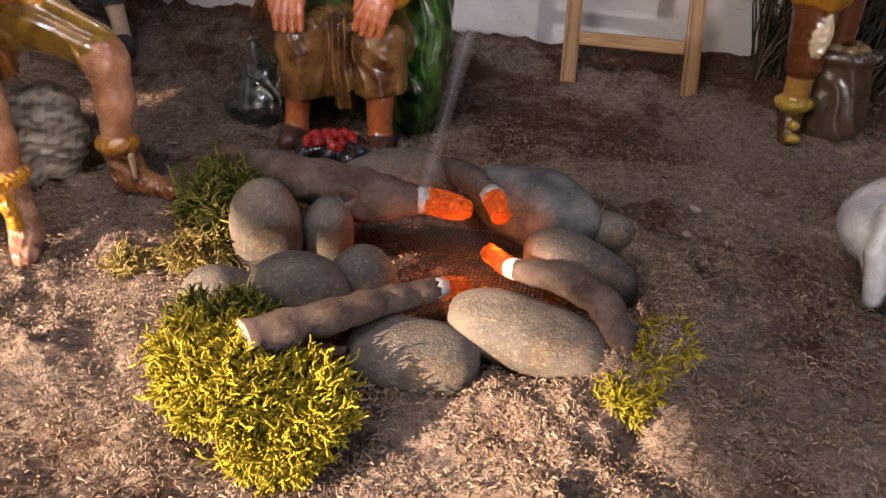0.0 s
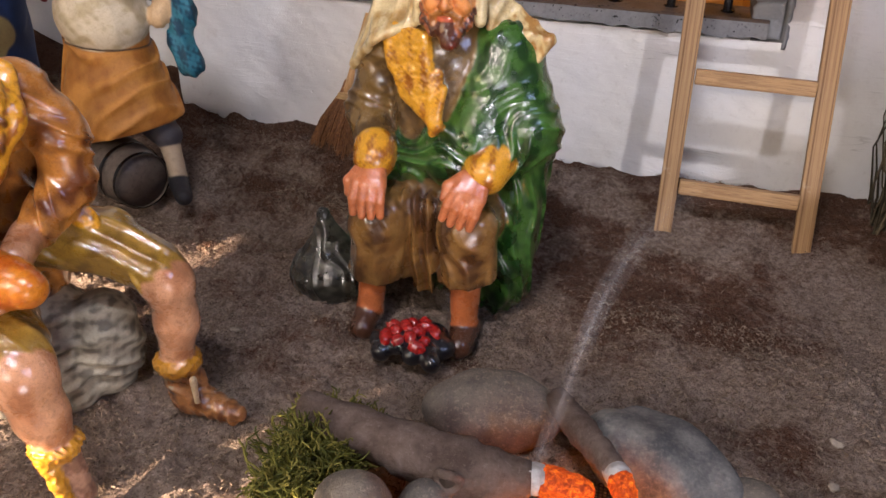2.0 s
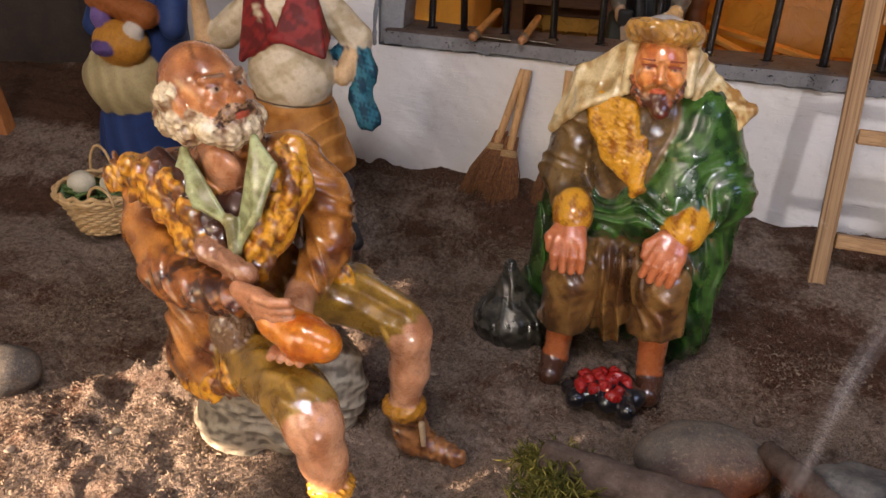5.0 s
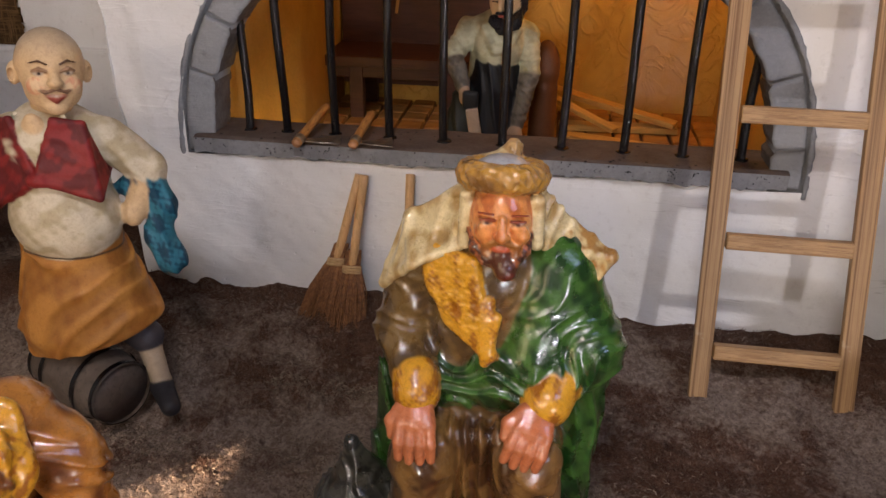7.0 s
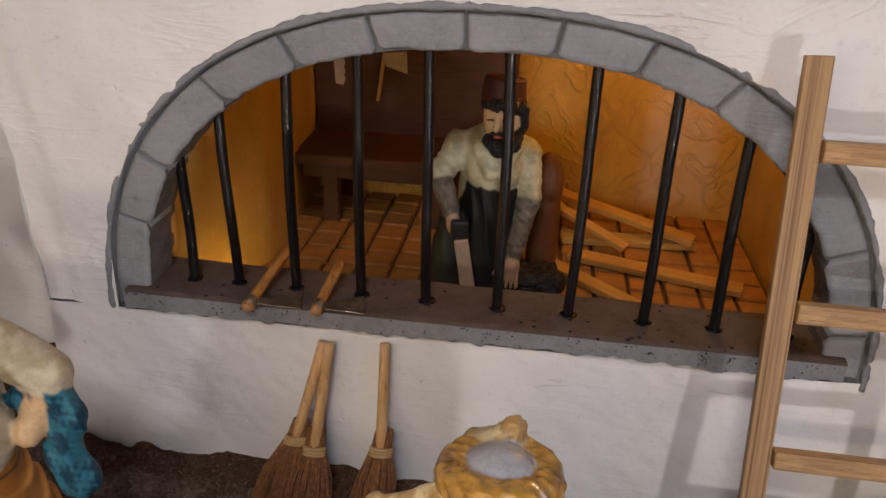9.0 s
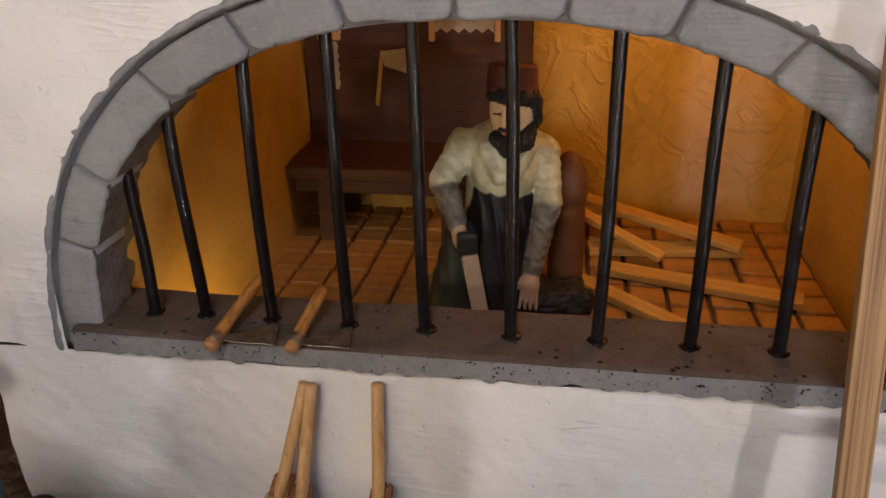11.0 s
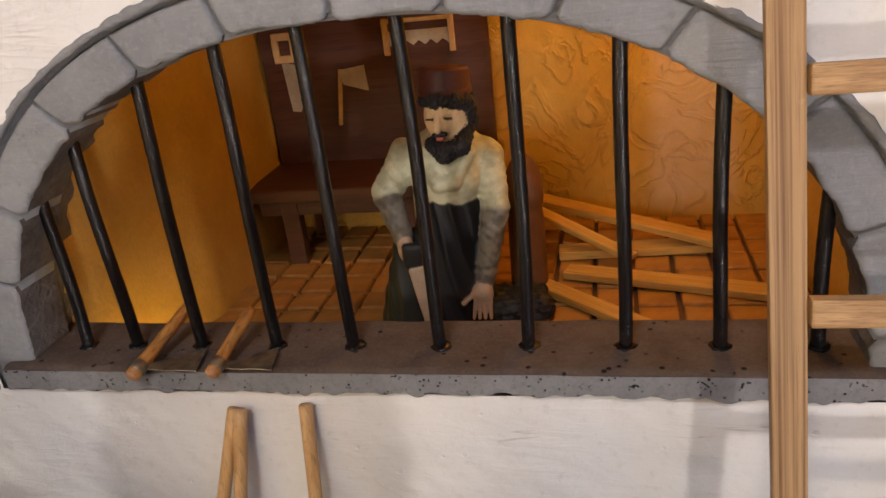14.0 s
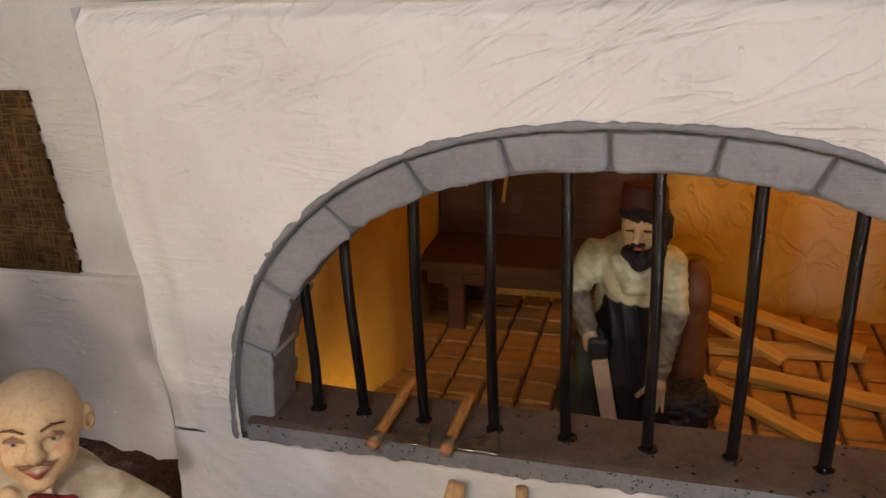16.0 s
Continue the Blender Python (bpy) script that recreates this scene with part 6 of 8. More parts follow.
    k.sheet((-0.1865, 0.5400, 0.1330), (-0.1800, 0.5410, 0.1400), (-0.1850, 0.5385, 0.1130), 0.0030, gilt, 0.002)
    k.cone((-0.2200, 0.5560, 0.1660), (-0.2160, 0.5530, 0.1490), 0.0036, 0.0038, gilt, 0.002, disp=ragged)
    # green over the shoulder and lap
    soft = arcs((-0.190, 0.548, 0.190), 0.0120, 0.0026, 0.70, 0.050, 5, 2.2)
    calm = arcs((-0.190, 0.548, 0.190), 0.0120, 0.0006, 0.70, 0.050, 5, 2.2)
    bunch = arcs((-0.178, 0.545, 0.172), 0.0125, 0.0028, 0.90, 0.045, 12, 2.2)
    k.cone((-0.150, 0.572, 0.158), (-0.1600, 0.556, 0.112), 0.0225, 0.0205, GREEN, 0.004, disp=calm)
    k.cone((-0.225, 0.562, 0.086), (-0.158, 0.553, 0.098), 0.0165, 0.0200, GREEN, 0.004, disp=bunch)
    k.cone((-0.204, 0.558, 0.100), (-0.172, 0.552, 0.108), 0.0110, 0.0150, GREEN, 0.003, disp=bunch)
    k.cone((-0.147, 0.574, 0.150), (-0.1310, 0.566, 0.112), 0.0220, 0.0220, GREEN, 0.005, disp=calm)
    k.cone((-0.1310, 0.566, 0.112), (-0.1420, 0.553, 0.102), 0.0215, 0.0160, GREEN, 0.005, disp=soft)
    k.cone((-0.1310, 0.572, 0.095), (-0.1380, 0.570, 0.000), 0.0165, 0.0190, GREEN, 0.006, disp=folds((0.8, 0.6, 0.12), 0.0110, 0.0021, 0.35, 0.07, 14, 2.4))
    # sleeve on the other side
    crease = folds((0.35, 0.3, 1), 0.0145, 0.0014, 0.6, 0.035, 15, 2.4)
    k.cone((-0.2245, 0.574, 0.153), (-0.2370, 0.567, 0.112), 0.0165, 0.0150, OLIVE, 0.004, disp=crease)
    k.cone((-0.2370, 0.567, 0.112), (-0.2225, 0.541, 0.096), 0.0150, 0.0128, OLIVE, 0.004, disp=crease)
    k.cone((-0.2230, 0.5405, 0.0970), (-0.2215, 0.5350, 0.0920), 0.0134, 0.0136, gilt, 0.0010)
    k.cone((-0.1455, 0.5460, 0.0985), (-0.1500, 0.5370, 0.0925), 0.0140, 0.0142, gilt, 0.0010)
    # shins and shoes
    k.cone((-0.2190, 0.529, 0.024), (-0.2205, 0.522, -0.012), 0.0105, 0.0088, SKIN, 0.001)
    k.cone((-0.1570, 0.529, 0.036), (-0.1550, 0.523, -0.010), 0.0112, 0.0090, SKIN, 0.001)
    for x in (-0.2215, -0.1540):
        k.cone((x, 0.524, -0.014), (x, 0.508, -0.019), 0.0098, 0.0085, (0.075, 0.030, 0.016), 0.003)
    body = k.skin(0.00090)
    # head, scarf and head ring
    h = Clay()
    fold = folds((0.85, 0.1, 0.5), 0.012, 0.0015, 0.35, 0.05, 21, 2.2)
    CREAM = patches((0.46, 0.29, 0.10), (0.74, 0.60, 0.32), 0.016, 76, (1, 1, 0.6), -0.35, 0.9)
    h.ball((-0.183, 0.582, 0.186), (0.0255, 0.020, 0.033), CREAM, 0.004, disp=fold)
    STAIN = patches((0.40, 0.21, 0.06), (0.68, 0.53, 0.26), 0.013, 78, (1, 1, 1), -0.15)
    ply = folds((0.85, 0.1, -0.5), 0.0110, 0.0014, 0.5, 0.04, 22, 2.2)
    A, B, C, D, M = (-0.1985, 0.5620, 0.2060), (-0.2030, 0.5540, 0.1740), (-0.2460, 0.5660, 0.1420), (-0.2330, 0.5760, 0.1800), (-0.2270, 0.5510, 0.1630)
    for tri in ((A, D, B), (D, B, M), (D, M, C)):
        h.sheet(*tri, 0.0026, CREAM, 0.003, disp=ply)
    h.sheet(D, C, (-0.2380, 0.5920, 0.1460), 0.0026, CREAM, 0.003)
    h.bend([B, M, C], [0.0022, 0.0026, 0.0020], col=CREAM, k=0.002)
    h.sheet((-0.1640, 0.5640, 0.2060), (-0.1560, 0.5620, 0.1750), (-0.1420, 0.5760, 0.1790), 0.0030, CREAM, 0.004, disp=ply)
    h.sheet((-0.1560, 0.5620, 0.1750), (-0.1400, 0.5740, 0.1800), (-0.1215, 0.5650, 0.1690), 0.0028, STAIN, 0.003, disp=ply)
    h.sheet((-0.1560, 0.5610, 0.1740), (-0.1215, 0.5650, 0.1690), (-0.1340, 0.5640, 0.1520), 0.0026, STAIN, 0.003, disp=ply)
    h.cone((-0.1820, 0.572, 0.172), (-0.1845, 0.573, 0.155), 0.0125, 0.0130, SKIN, 0.002)
    FACE = patches((0.54, 0.150, 0.032), (0.74, 0.290, 0.078), 0.014, 79, (1, 1, 1), -0.2)
    RUST, BROWN = (0.26, 0.050, 0.020), (0.085, 0.026, 0.012)
    h.ball((-0.1810, 0.5585, 0.1915), (0.0172, 0.0195, 0.0230), FACE, 0.001, rot=(-10, 0, 0))
    h.ball((-0.1805, 0.5520, 0.1790), (0.0130, 0.0125, 0.0120), FACE, 0.004)
    h.cone((-0.1990, 0.5555, 0.202), (-0.1995, 0.5530, 0.1770), 0.0042, 0.0036, CREAM, 0.001)
    h.cone((-0.1630, 0.5550, 0.202), (-0.1622, 0.5530, 0.1790), 0.0042, 0.0036, CREAM, 0.001)
    for s in (-1, 1):
        e = -0.1795 + s * 0.0078
        h.ball((e, 0.5378, 0.1955), (0.0046, 0.0020, 0.0022), None, 0.0024, kind="cut")
        h.ball((e, 0.5412, 0.1951), (0.0030, 0.0020, 0.0014), (0.42, 0.20, 0.09), 0.0006)
        h.ball((e, 0.5392, 0.1951), (0.0011, 0.0016, 0.0010), DARK, 0.0004, kind="paint", edge=0.0003)
        h.cone((e - s * 0.0036, 0.5390, 0.1966), (e + s * 0.0036, 0.5408, 0.1963), 0.0008, 0.0007, RUST, 0.0010)
        h.cone((e - s * 0.0030, 0.5380, 0.2002), (e + s * 0.0048, 0.5402, 0.2000), 0.0008, 0.0005, RUST, 0.0012)
        h.cone((e - 0.0028, 0.5392, 0.1932), (e + 0.0028, 0.5398, 0.1930), 0.0007, 0.0006, FACE, 0.0012)
        h.ball((-0.1795 + s * 0.0090, 0.5418, 0.1885), (0.0052, 0.0040, 0.0046), FACE, 0.004)
    h.cone((-0.1795, 0.5385, 0.1975), (-0.1793, 0.5345, 0.1895), 0.0018, 0.0030, FACE, 0.0026)
    for s in (-1, 1):
        h.ball((-0.1793 + s * 0.0026, 0.5362, 0.1890), (0.0020, 0.0020, 0.0016), FACE, 0.0014)
        h.cone((-0.1794 + s * 0.0012, 0.5372, 0.1860), (-0.1796 + s * 0.0078, 0.5405, 0.1830), 0.0016, 0.0016, (0.36, 0.145, 0.035), 0.0016, disp=folds((1, 0, 0.2), 0.0016, 0.0003, 0.2, 0.02, 4))
        h.cone((-0.1796 + s * 0.0078, 0.5405, 0.1830), (-0.1796 + s * 0.0075, 0.5405, 0.1785), 0.0016, 0.0018, (0.28, 0.10, 0.026), 0.0016)
        h.bend([(-0.1810 + s * 0.0155, 0.5490, 0.1860), (-0.1805 + s * 0.0125, 0.5450, 0.1790), (-0.1800 + s * 0.0070, 0.5415, 0.1740)], [0.0012, 0.0030, 0.0036], col=patches((0.06, 0.020, 0.012), (0.34, 0.10, 0.03), 0.006, 80, (1, 1, 1), 0.25), k=0.003, disp=curls(0.005, 0.0006, 5))
    h.ball((-0.1797, 0.5385, 0.1822), (0.0040, 0.0018, 0.0014), (0.55, 0.11, 0.045), 0.0008)
    h.cone((-0.1795, 0.5420, 0.1760), (-0.1775, 0.5395, 0.1705), 0.0062, 0.0052, BROWN, 0.004, disp=curls(0.006, 0.0003, 6))
    h.ball((-0.1762, 0.5385, 0.1680), (0.0046, 0.0042, 0.0034), (0.13, 0.026, 0.014), 0.004)
    h.ring((-0.1820, 0.5655, 0.2115), 0.0172, 0.0072, patches((0.22, 0.105, 0.030), (0.52, 0.27, 0.045), 0.016, 91, (1, 1, 1), -0.3, 0.7), 0.002, rot=(-12, 0, 0), oval=1.08, disp=curls(0.009, 0.0009, 9))
    h.ball((-0.1820, 0.5660, 0.2140), (0.0145, 0.0155, 0.0082), (0.44, 0.44, 0.45), 0.001, rot=(-12, 0, 0))
    h.cone((-0.1800, 0.5830, 0.2150), (-0.1780, 0.5840, 0.2200), 0.0058, 0.0046, (0.42, 0.25, 0.09), 0.003, disp=curls(0.006, 0.0010, 10))
    left = fist((-0.2200, 0.5240, 0.0845), (0.06, -0.62, -0.78), (1, 0, 0), (0.52, 0.165, 0.062), 1.08)
    right = fist((-0.1555, 0.5255, 0.0860), (-0.26, -0.58, -0.78), (1, 0, -0.28), (0.52, 0.165, 0.062), 1.08)
    return sculpted("figurine", [body, h.skin(0.00062), left, right], GLAZE, "glossy clay figurine in green cloak and cream headscarf, seated", "figurine")


def seated_in_fleece():
    COAT = patches((0.150, 0.044, 0.011), (0.52, 0.205, 0.038), 0.028, 84, (1, 1, 0.7), -0.30, 0.8)
    OLIVE = patches((0.17, 0.088, 0.014), (0.36, 0.205, 0.030), 0.018, 85, (1, 1, 1), -0.15, 0.6)
    HAIR = patches((0.20, 0.100, 0.045), (0.76, 0.63, 0.40), 0.0110, 59, (1, 1, 1), -0.30, 0.8)
    FLESH = patches((0.46, 0.190, 0.085), (0.66, 0.330, 0.175), 0.022, 60, (1, 1, 0.6), -0.2, 0.9)
    GOLD_FUR = patches((0.34, 0.110, 0.010), (0.70, 0.330, 0.022), 0.006, 30, (1, 1, 1), -0.30, 1.2)
    UMBER, TRIM = (0.050, 0.016, 0.008), (0.56, 0.25, 0.018)
    rs = random.Random(5)
    k = Clay()

    def fleece(path, wide, count, big, lift):
        """Tufts of wool along a path, on a dark ground."""
        p = np.array(path, float)
        seg = np.linspace(0, len(p) - 1, 60)
        line = np.stack([np.interp(seg, np.arange(len(p)), p[:, j]) for j in range(3)], -1)
        for q in range(count):
            i = rs.randrange(60)
            c = line[i] + np.array((rs.uniform(-1, 1) * wide, rs.uniform(-1, 0.3) * lift, rs.uniform(-1, 1) * wide))
            k.ball(c, (big * rs.uniform(0.5, 1.0), big * rs.uniform(0.35, 0.6), big * rs.uniform(0.9, 2.1)), GOLD_FUR if q % 3 else (0.16, 0.052, 0.012), 0.0026, rot=(rs.uniform(-40, 40), rs.uniform(-40, 40), rs.uniform(-40, 40)))

    cloth = folds((0.55, 0.2, 0.8), 0.0150, 0.0022, 0.6, 0.045, 33, 2.4)
    k.cone((-0.388, 0.398, 0.060), (-0.387, 0.394, 0.140), 0.034, 0.032, COAT, 0.006, disp=cloth)
    k.cone((-0.430, 0.389, 0.142), (-0.357, 0.402, 0.160), 0.0165, 0.0155, COAT, 0.006)
    k.cone((-0.388, 0.392, 0.150), (-0.378, 0.384, 0.172), 0.024, 0.0140, COAT, 0.006)
    k.cone((-0.394, 0.380, 0.080), (-0.394, 0.374, 0.050), 0.030, 0.0290, COAT, 0.006, disp=cloth)
    # dark shirt front under the open coat
    k.ball((-0.3690, 0.3660, 0.1280), (0.0190, 0.0110, 0.0260), UMBER, 0.003, disp=folds((1, 0, 0.5), 0.009, 0.0014, 0.5, 0.03, 34))
    # fleece lapels and hem
    k.bend([(-0.4420, 0.3790, 0.1500), (-0.4180, 0.3680, 0.1520), (-0.3960, 0.3610, 0.1420), (-0.3820, 0.3570, 0.1260)], [0.0095, 0.0105, 0.0100, 0.0070], col=GOLD_FUR, k=0.004, flat=(-0.2, -0.9, 0.35), amount=0.55)
    k.bend([(-0.4150, 0.3700, 0.1640), (-0.3960, 0.3610, 0.1560), (-0.3760, 0.3540, 0.1360), (-0.3700, 0.3520, 0.1200)], [0.0055, 0.0070, 0.0065, 0.0050], col=UMBER, k=0.004, flat=(-0.2, -0.9, 0.35), amount=0.55)
    k.bend([(-0.3480, 0.3880, 0.1720), (-0.3430, 0.3780, 0.1560), (-0.3480, 0.3650, 0.1360), (-0.3560, 0.3560, 0.1180)], [0.0075, 0.0095, 0.0090, 0.0065], col=GOLD_FUR, k=0.004, flat=(0.3, -0.9, 0.25), amount=0.55)
    fleece([(-0.4440, 0.3740, 0.1500), (-0.4180, 0.3620, 0.1520), (-0.3960, 0.3550, 0.1420), (-0.3830, 0.3520, 0.1260)], 0.0095, 190, 0.0025, 0.0015)
    fleece([(-0.4050, 0.3600, 0.1600), (-0.3900, 0.3530, 0.1480), (-0.3780, 0.3500, 0.1300)], 0.0034, 40, 0.0024, 0.002)
    fleece([(-0.3480, 0.3820, 0.1720), (-0.3440, 0.3710, 0.1540), (-0.3500, 0.3580, 0.1340), (-0.3580, 0.3510, 0.1180)], 0.0078, 150, 0.0024, 0.0015)
    fleece([(-0.4180, 0.3740, 0.0400), (-0.4020, 0.3560, 0.0390), (-0.3840, 0.3460, 0.0430), (-0.3630, 0.3420, 0.0560)], 0.0050, 84, 0.0036, 0.004)
    k.bend([(-0.4200, 0.3780, 0.0420), (-0.4040, 0.3600, 0.0400), (-0.3840, 0.3500, 0.0440), (-0.3630, 0.3460, 0.0560)], [0.0065, 0.0068, 0.0065, 0.0050], col=TRIM, k=0.003)
    k.ball((-0.3700, 0.3520, 0.0800), (0.0120, 0.0100, 0.0140), (0.22, 0.13, 0.07), 0.004, disp=curls(0.004, 0.0012, 35))
    # arms with sharp creases towards the elbow
    crease = folds((0.75, 0.2, 0.55), 0.0092, 0.0019, 0.45, 0.030, 36, 2.8)
    k.bend([(-0.4330, 0.3860, 0.1410), (-0.4280, 0.3720, 0.1200), (-0.4030, 0.3540, 0.1060)], [0.0158, 0.0150, 0.0140], col=COAT, k=0.003)
    k.bend([(-0.4080, 0.3550, 0.1070), (-0.3800, 0.3450, 0.1070), (-0.3560, 0.3390, 0.1100)], [0.0140, 0.0122, 0.0094], col=patches((0.05, 0.016, 0.008), (0.36, 0.120, 0.026), 0.014, 83, (1, 1, 0.5), 0.0, 1.0), k=0.003, disp=crease)
    k.bend([(-0.3550, 0.4020, 0.1600), (-0.3380, 0.4050, 0.1390), (-0.3360, 0.4020, 0.1140)], [0.0148, 0.0140, 0.0132], col=COAT, k=0.003, disp=folds((0.2, 0.3, 0.9), 0.0110, 0.0016, 0.5, 0.035, 37, 2.4))
    k.bend([(-0.3360, 0.4020, 0.1140), (-0.3370, 0.3760, 0.1010)], [0.0130, 0.0098], col=COAT, k=0.003, disp=crease)
    k.cone((-0.3380, 0.3700, 0.0990), (-0.3330, 0.3560, 0.0960), 0.0085, 0.0080, FLESH, 0.003)
    # pouch of bread in the crook of the arm, orange wineskin
    k.cone((-0.3760, 0.3470, 0.1290), (-0.3500, 0.3410, 0.1230), 0.0062, 0.0050, (0.36, 0.17, 0.09), 0.002, disp=curls(0.006, 0.0009, 42))
    SKIN_BAG = patches((0.46, 0.095, 0.008), (0.66, 0.215, 0.016), 0.016, 62, (1, 1, 1), -0.2, 0.9)
    k.bend([(-0.3470, 0.3410, 0.1100), (-0.3330, 0.3370, 0.1030), (-0.3170, 0.3340, 0.0985), (-0.3070, 0.3330, 0.0980)], [0.0065, 0.0095, 0.0118, 0.0092], col=SKIN_BAG, k=0.003)
    for i in range(4):
        k.cone((-0.3330 + 0.0052 * i, 0.3330, 0.0890), (-0.3310 + 0.0052 * i, 0.3245, 0.0905), 0.0029, 0.0024, FLESH, 0.0010)
    # breeches with worn dark stripes
    stripe = folds((0.15, 0.75, 0.65), 0.0090, 0.0015, 0.25, 0.05, 38, 1.8)
    k.bend([(-0.3620, 0.3980, 0.0860), (-0.3260, 0.4070, 0.0800), (-0.2980, 0.4075, 0.0700)], [0.0200, 0.0172, 0.0150], col=OLIVE, k=0.004, disp=stripe)
    k.bend([(-0.3760, 0.3700, 0.0580), (-0.3420, 0.3450, 0.0630), (-0.3150, 0.3250, 0.0660)], [0.0200, 0.0178, 0.0162], col=OLIVE, k=0.004, disp=folds((0.2, 1, 0.2), 0.011, 0.0012, 0.3, 0.05, 39, 2.0))
    fleece([(-0.3400, 0.3960, 0.1010), (-0.3220, 0.3990, 0.0980)], 0.0040, 16, 0.0034, 0.004)
    k.ring((-0.2990, 0.4070, 0.0700), 0.0142, 0.0017, (0.52, 0.30, 0.05), 0.001, rot=(0, 72, -6))
    k.ring((-0.3165, 0.3265, 0.0655), 0.0152, 0.0018, (0.55, 0.33, 0.05), 0.001, rot=(0, 68, 38))
    # bare legs
    k.ball((-0.2920, 0.4060, 0.0640), (0.0136, 0.0138, 0.0140), FLESH, 0.003)
    k.bend([(-0.2895, 0.4070, 0.0590), (-0.2905, 0.4085, 0.0360), (-0.2935, 0.4080, 0.0130)], [0.0122, 0.0112, 0.0092], col=FLESH, k=0.006)
    k.ball((-0.3080, 0.3195, 0.0610), (0.0146, 0.0146, 0.0150), FLESH, 0.003)
    k.bend([(-0.3060, 0.3190, 0.0560), (-0.3030, 0.3195, 0.0400), (-0.2995, 0.3200, 0.0230)], [0.0128, 0.0112, 0.0086], col=FLESH, k=0.006)
    BOOT = patches((0.14, 0.050, 0.018), (0.38, 0.170, 0.060), 0.010, 63, (1, 1, 1), -0.1, 1.0)
    k.ring((-0.2935, 0.4080, 0.0090), 0.0088, 0.0044, TRIM, 0.002, disp=curls(0.007, 0.0012, 38))
    k.cone((-0.2930, 0.4085, 0.0050), (-0.2870, 0.4060, -0.0120), 0.0115, 0.0104, BOOT, 0.003, disp=folds((0.4, 0, 1), 0.0075, 0.0013, 0.4, 0.03, 39, 2.2))
    k.cone((-0.2860, 0.4060, -0.0135), (-0.2590, 0.4040, -0.0180), 0.0095, 0.0066, BOOT, 0.004, disp=folds((1, 0, 0.3), 0.0062, 0.0011, 0.3, 0.03, 40, 2.0))
    k.cone((-0.2790, 0.3990, 0.0050), (-0.2770, 0.3970, -0.0080), 0.0022, 0.0016, (0.60, 0.46, 0.28), 0.001)
    k.ring((-0.2995, 0.3200, 0.0230), 0.0082, 0.0036, TRIM, 0.002, disp=curls(0.005, 0.0013, 31))
    k.bend([(-0.2990, 0.3120, 0.0200), (-0.2950, 0.3105, 0.0080), (-0.2930, 0.3110, -0.0020)], [0.0046, 0.0032, 0.0030], col=TRIM, k=0.002, disp=curls(0.006, 0.0009, 41))
    FOOT = patches((0.24, 0.115, 0.075), (0.46, 0.250, 0.160), 0.010, 64)
    k.cone((-0.2990, 0.3200, 0.0200), (-0.2970, 0.3220, -0.0080), 0.0090, 0.0085, FOOT, 0.003)
    k.cone((-0.2970, 0.3210, -0.0110), (-0.2890, 0.3080, -0.0190), 0.0090, 0.0072, FOOT, 0.004, disp=folds((1, 0.3, 0), 0.0045, 0.0006, 0.2, 0.03, 43))
    body = k.skin(0.00088)
    # neck and turned-down green collar
    h = Clay()
    GREEN_CLOTH = patches((0.16, 0.17, 0.060), (0.36, 0.40, 0.19), 0.016, 54, (1, 1, 1), -0.2, 0.8)
    h.cone((-0.3800, 0.3830, 0.1550), (-0.3850, 0.3800, 0.1860), 0.0150, 0.0125, FLESH, 0.003)
    h.ball((-0.3760, 0.3690, 0.1640), (0.0100, 0.0060, 0.0140), FLESH, 0.006, rot=(25, 0, 0))
    for a_, b_, c_, d_ in (((-0.3960, 0.3660, 0.1720), (-0.3990, 0.3630, 0.1620), (-0.3830, 0.3530, 0.1500), (-0.3660, 0.3510, 0.1450)),
                           ((-0.3580, 0.3700, 0.1820), (-0.3450, 0.3640, 0.1720), (-0.3500, 0.3540, 0.1500), (-0.3600, 0.3500, 0.1320))):
        h.sheet(a_, b_, c_, 0.0017, GREEN_CLOTH, 0.002)
        h.sheet(a_, c_, d_, 0.0017, GREEN_CLOTH, 0.002)
        h.bend([b_, c_, d_], [0.0019, 0.0022, 0.0019], col=GREEN_CLOTH, k=0.001)
    h.bend([(-0.3640, 0.3515, 0.1450), (-0.3610, 0.3490, 0.1300), (-0.3620, 0.3490, 0.1160)], [0.0034, 0.0030, 0.0020], col=(0.22, 0.20, 0.08), k=0.002, disp=folds((1, 0, 0.1), 0.003, 0.0004, 0.2, 0.02, 44))
    # head, thrown back: bald skull, white curls and beard
    g = Clay()
    FACE = patches((0.27, 0.090, 0.030), (0.52, 0.205, 0.072), 0.020, 58, (1, 1, 1), -0.25, 0.7)
    curl = curls(0.0072, 0.0014, 52)
    g.ball((0, 0.004, 0.007), (0.0185, 0.0215, 0.0200), FACE, 0.002)
    g.ball((0, -0.009, -0.003), (0.0150, 0.0125, 0.0172), FACE, 0.006)
    for x in (-1, 1):
        g.cone((x * 0.0025, -0.0203, 0.0058), (x * 0.0115, -0.0165, 0.0070), 0.0023, 0.0018, FACE, 0.002)
        g.cone((x * 0.0030, -0.0222, 0.0068), (x * 0.0105, -0.0190, 0.0082), 0.0010, 0.0008, (0.20, 0.09, 0.04), 0.001)
        g.ball((x * 0.0068, -0.0212, 0.0016), (0.0040, 0.0030, 0.0026), None, 0.0020, kind="cut")
        g.ball((x * 0.0068, -0.0178, 0.0014), (0.0030, 0.0022, 0.0020), (0.46, 0.32, 0.20), 0.0006)
        g.ball((x * 0.0068, -0.0200, 0.0014), (0.0011, 0.0016, 0.0011), DARK, 0.0004, kind="paint", edge=0.0003)
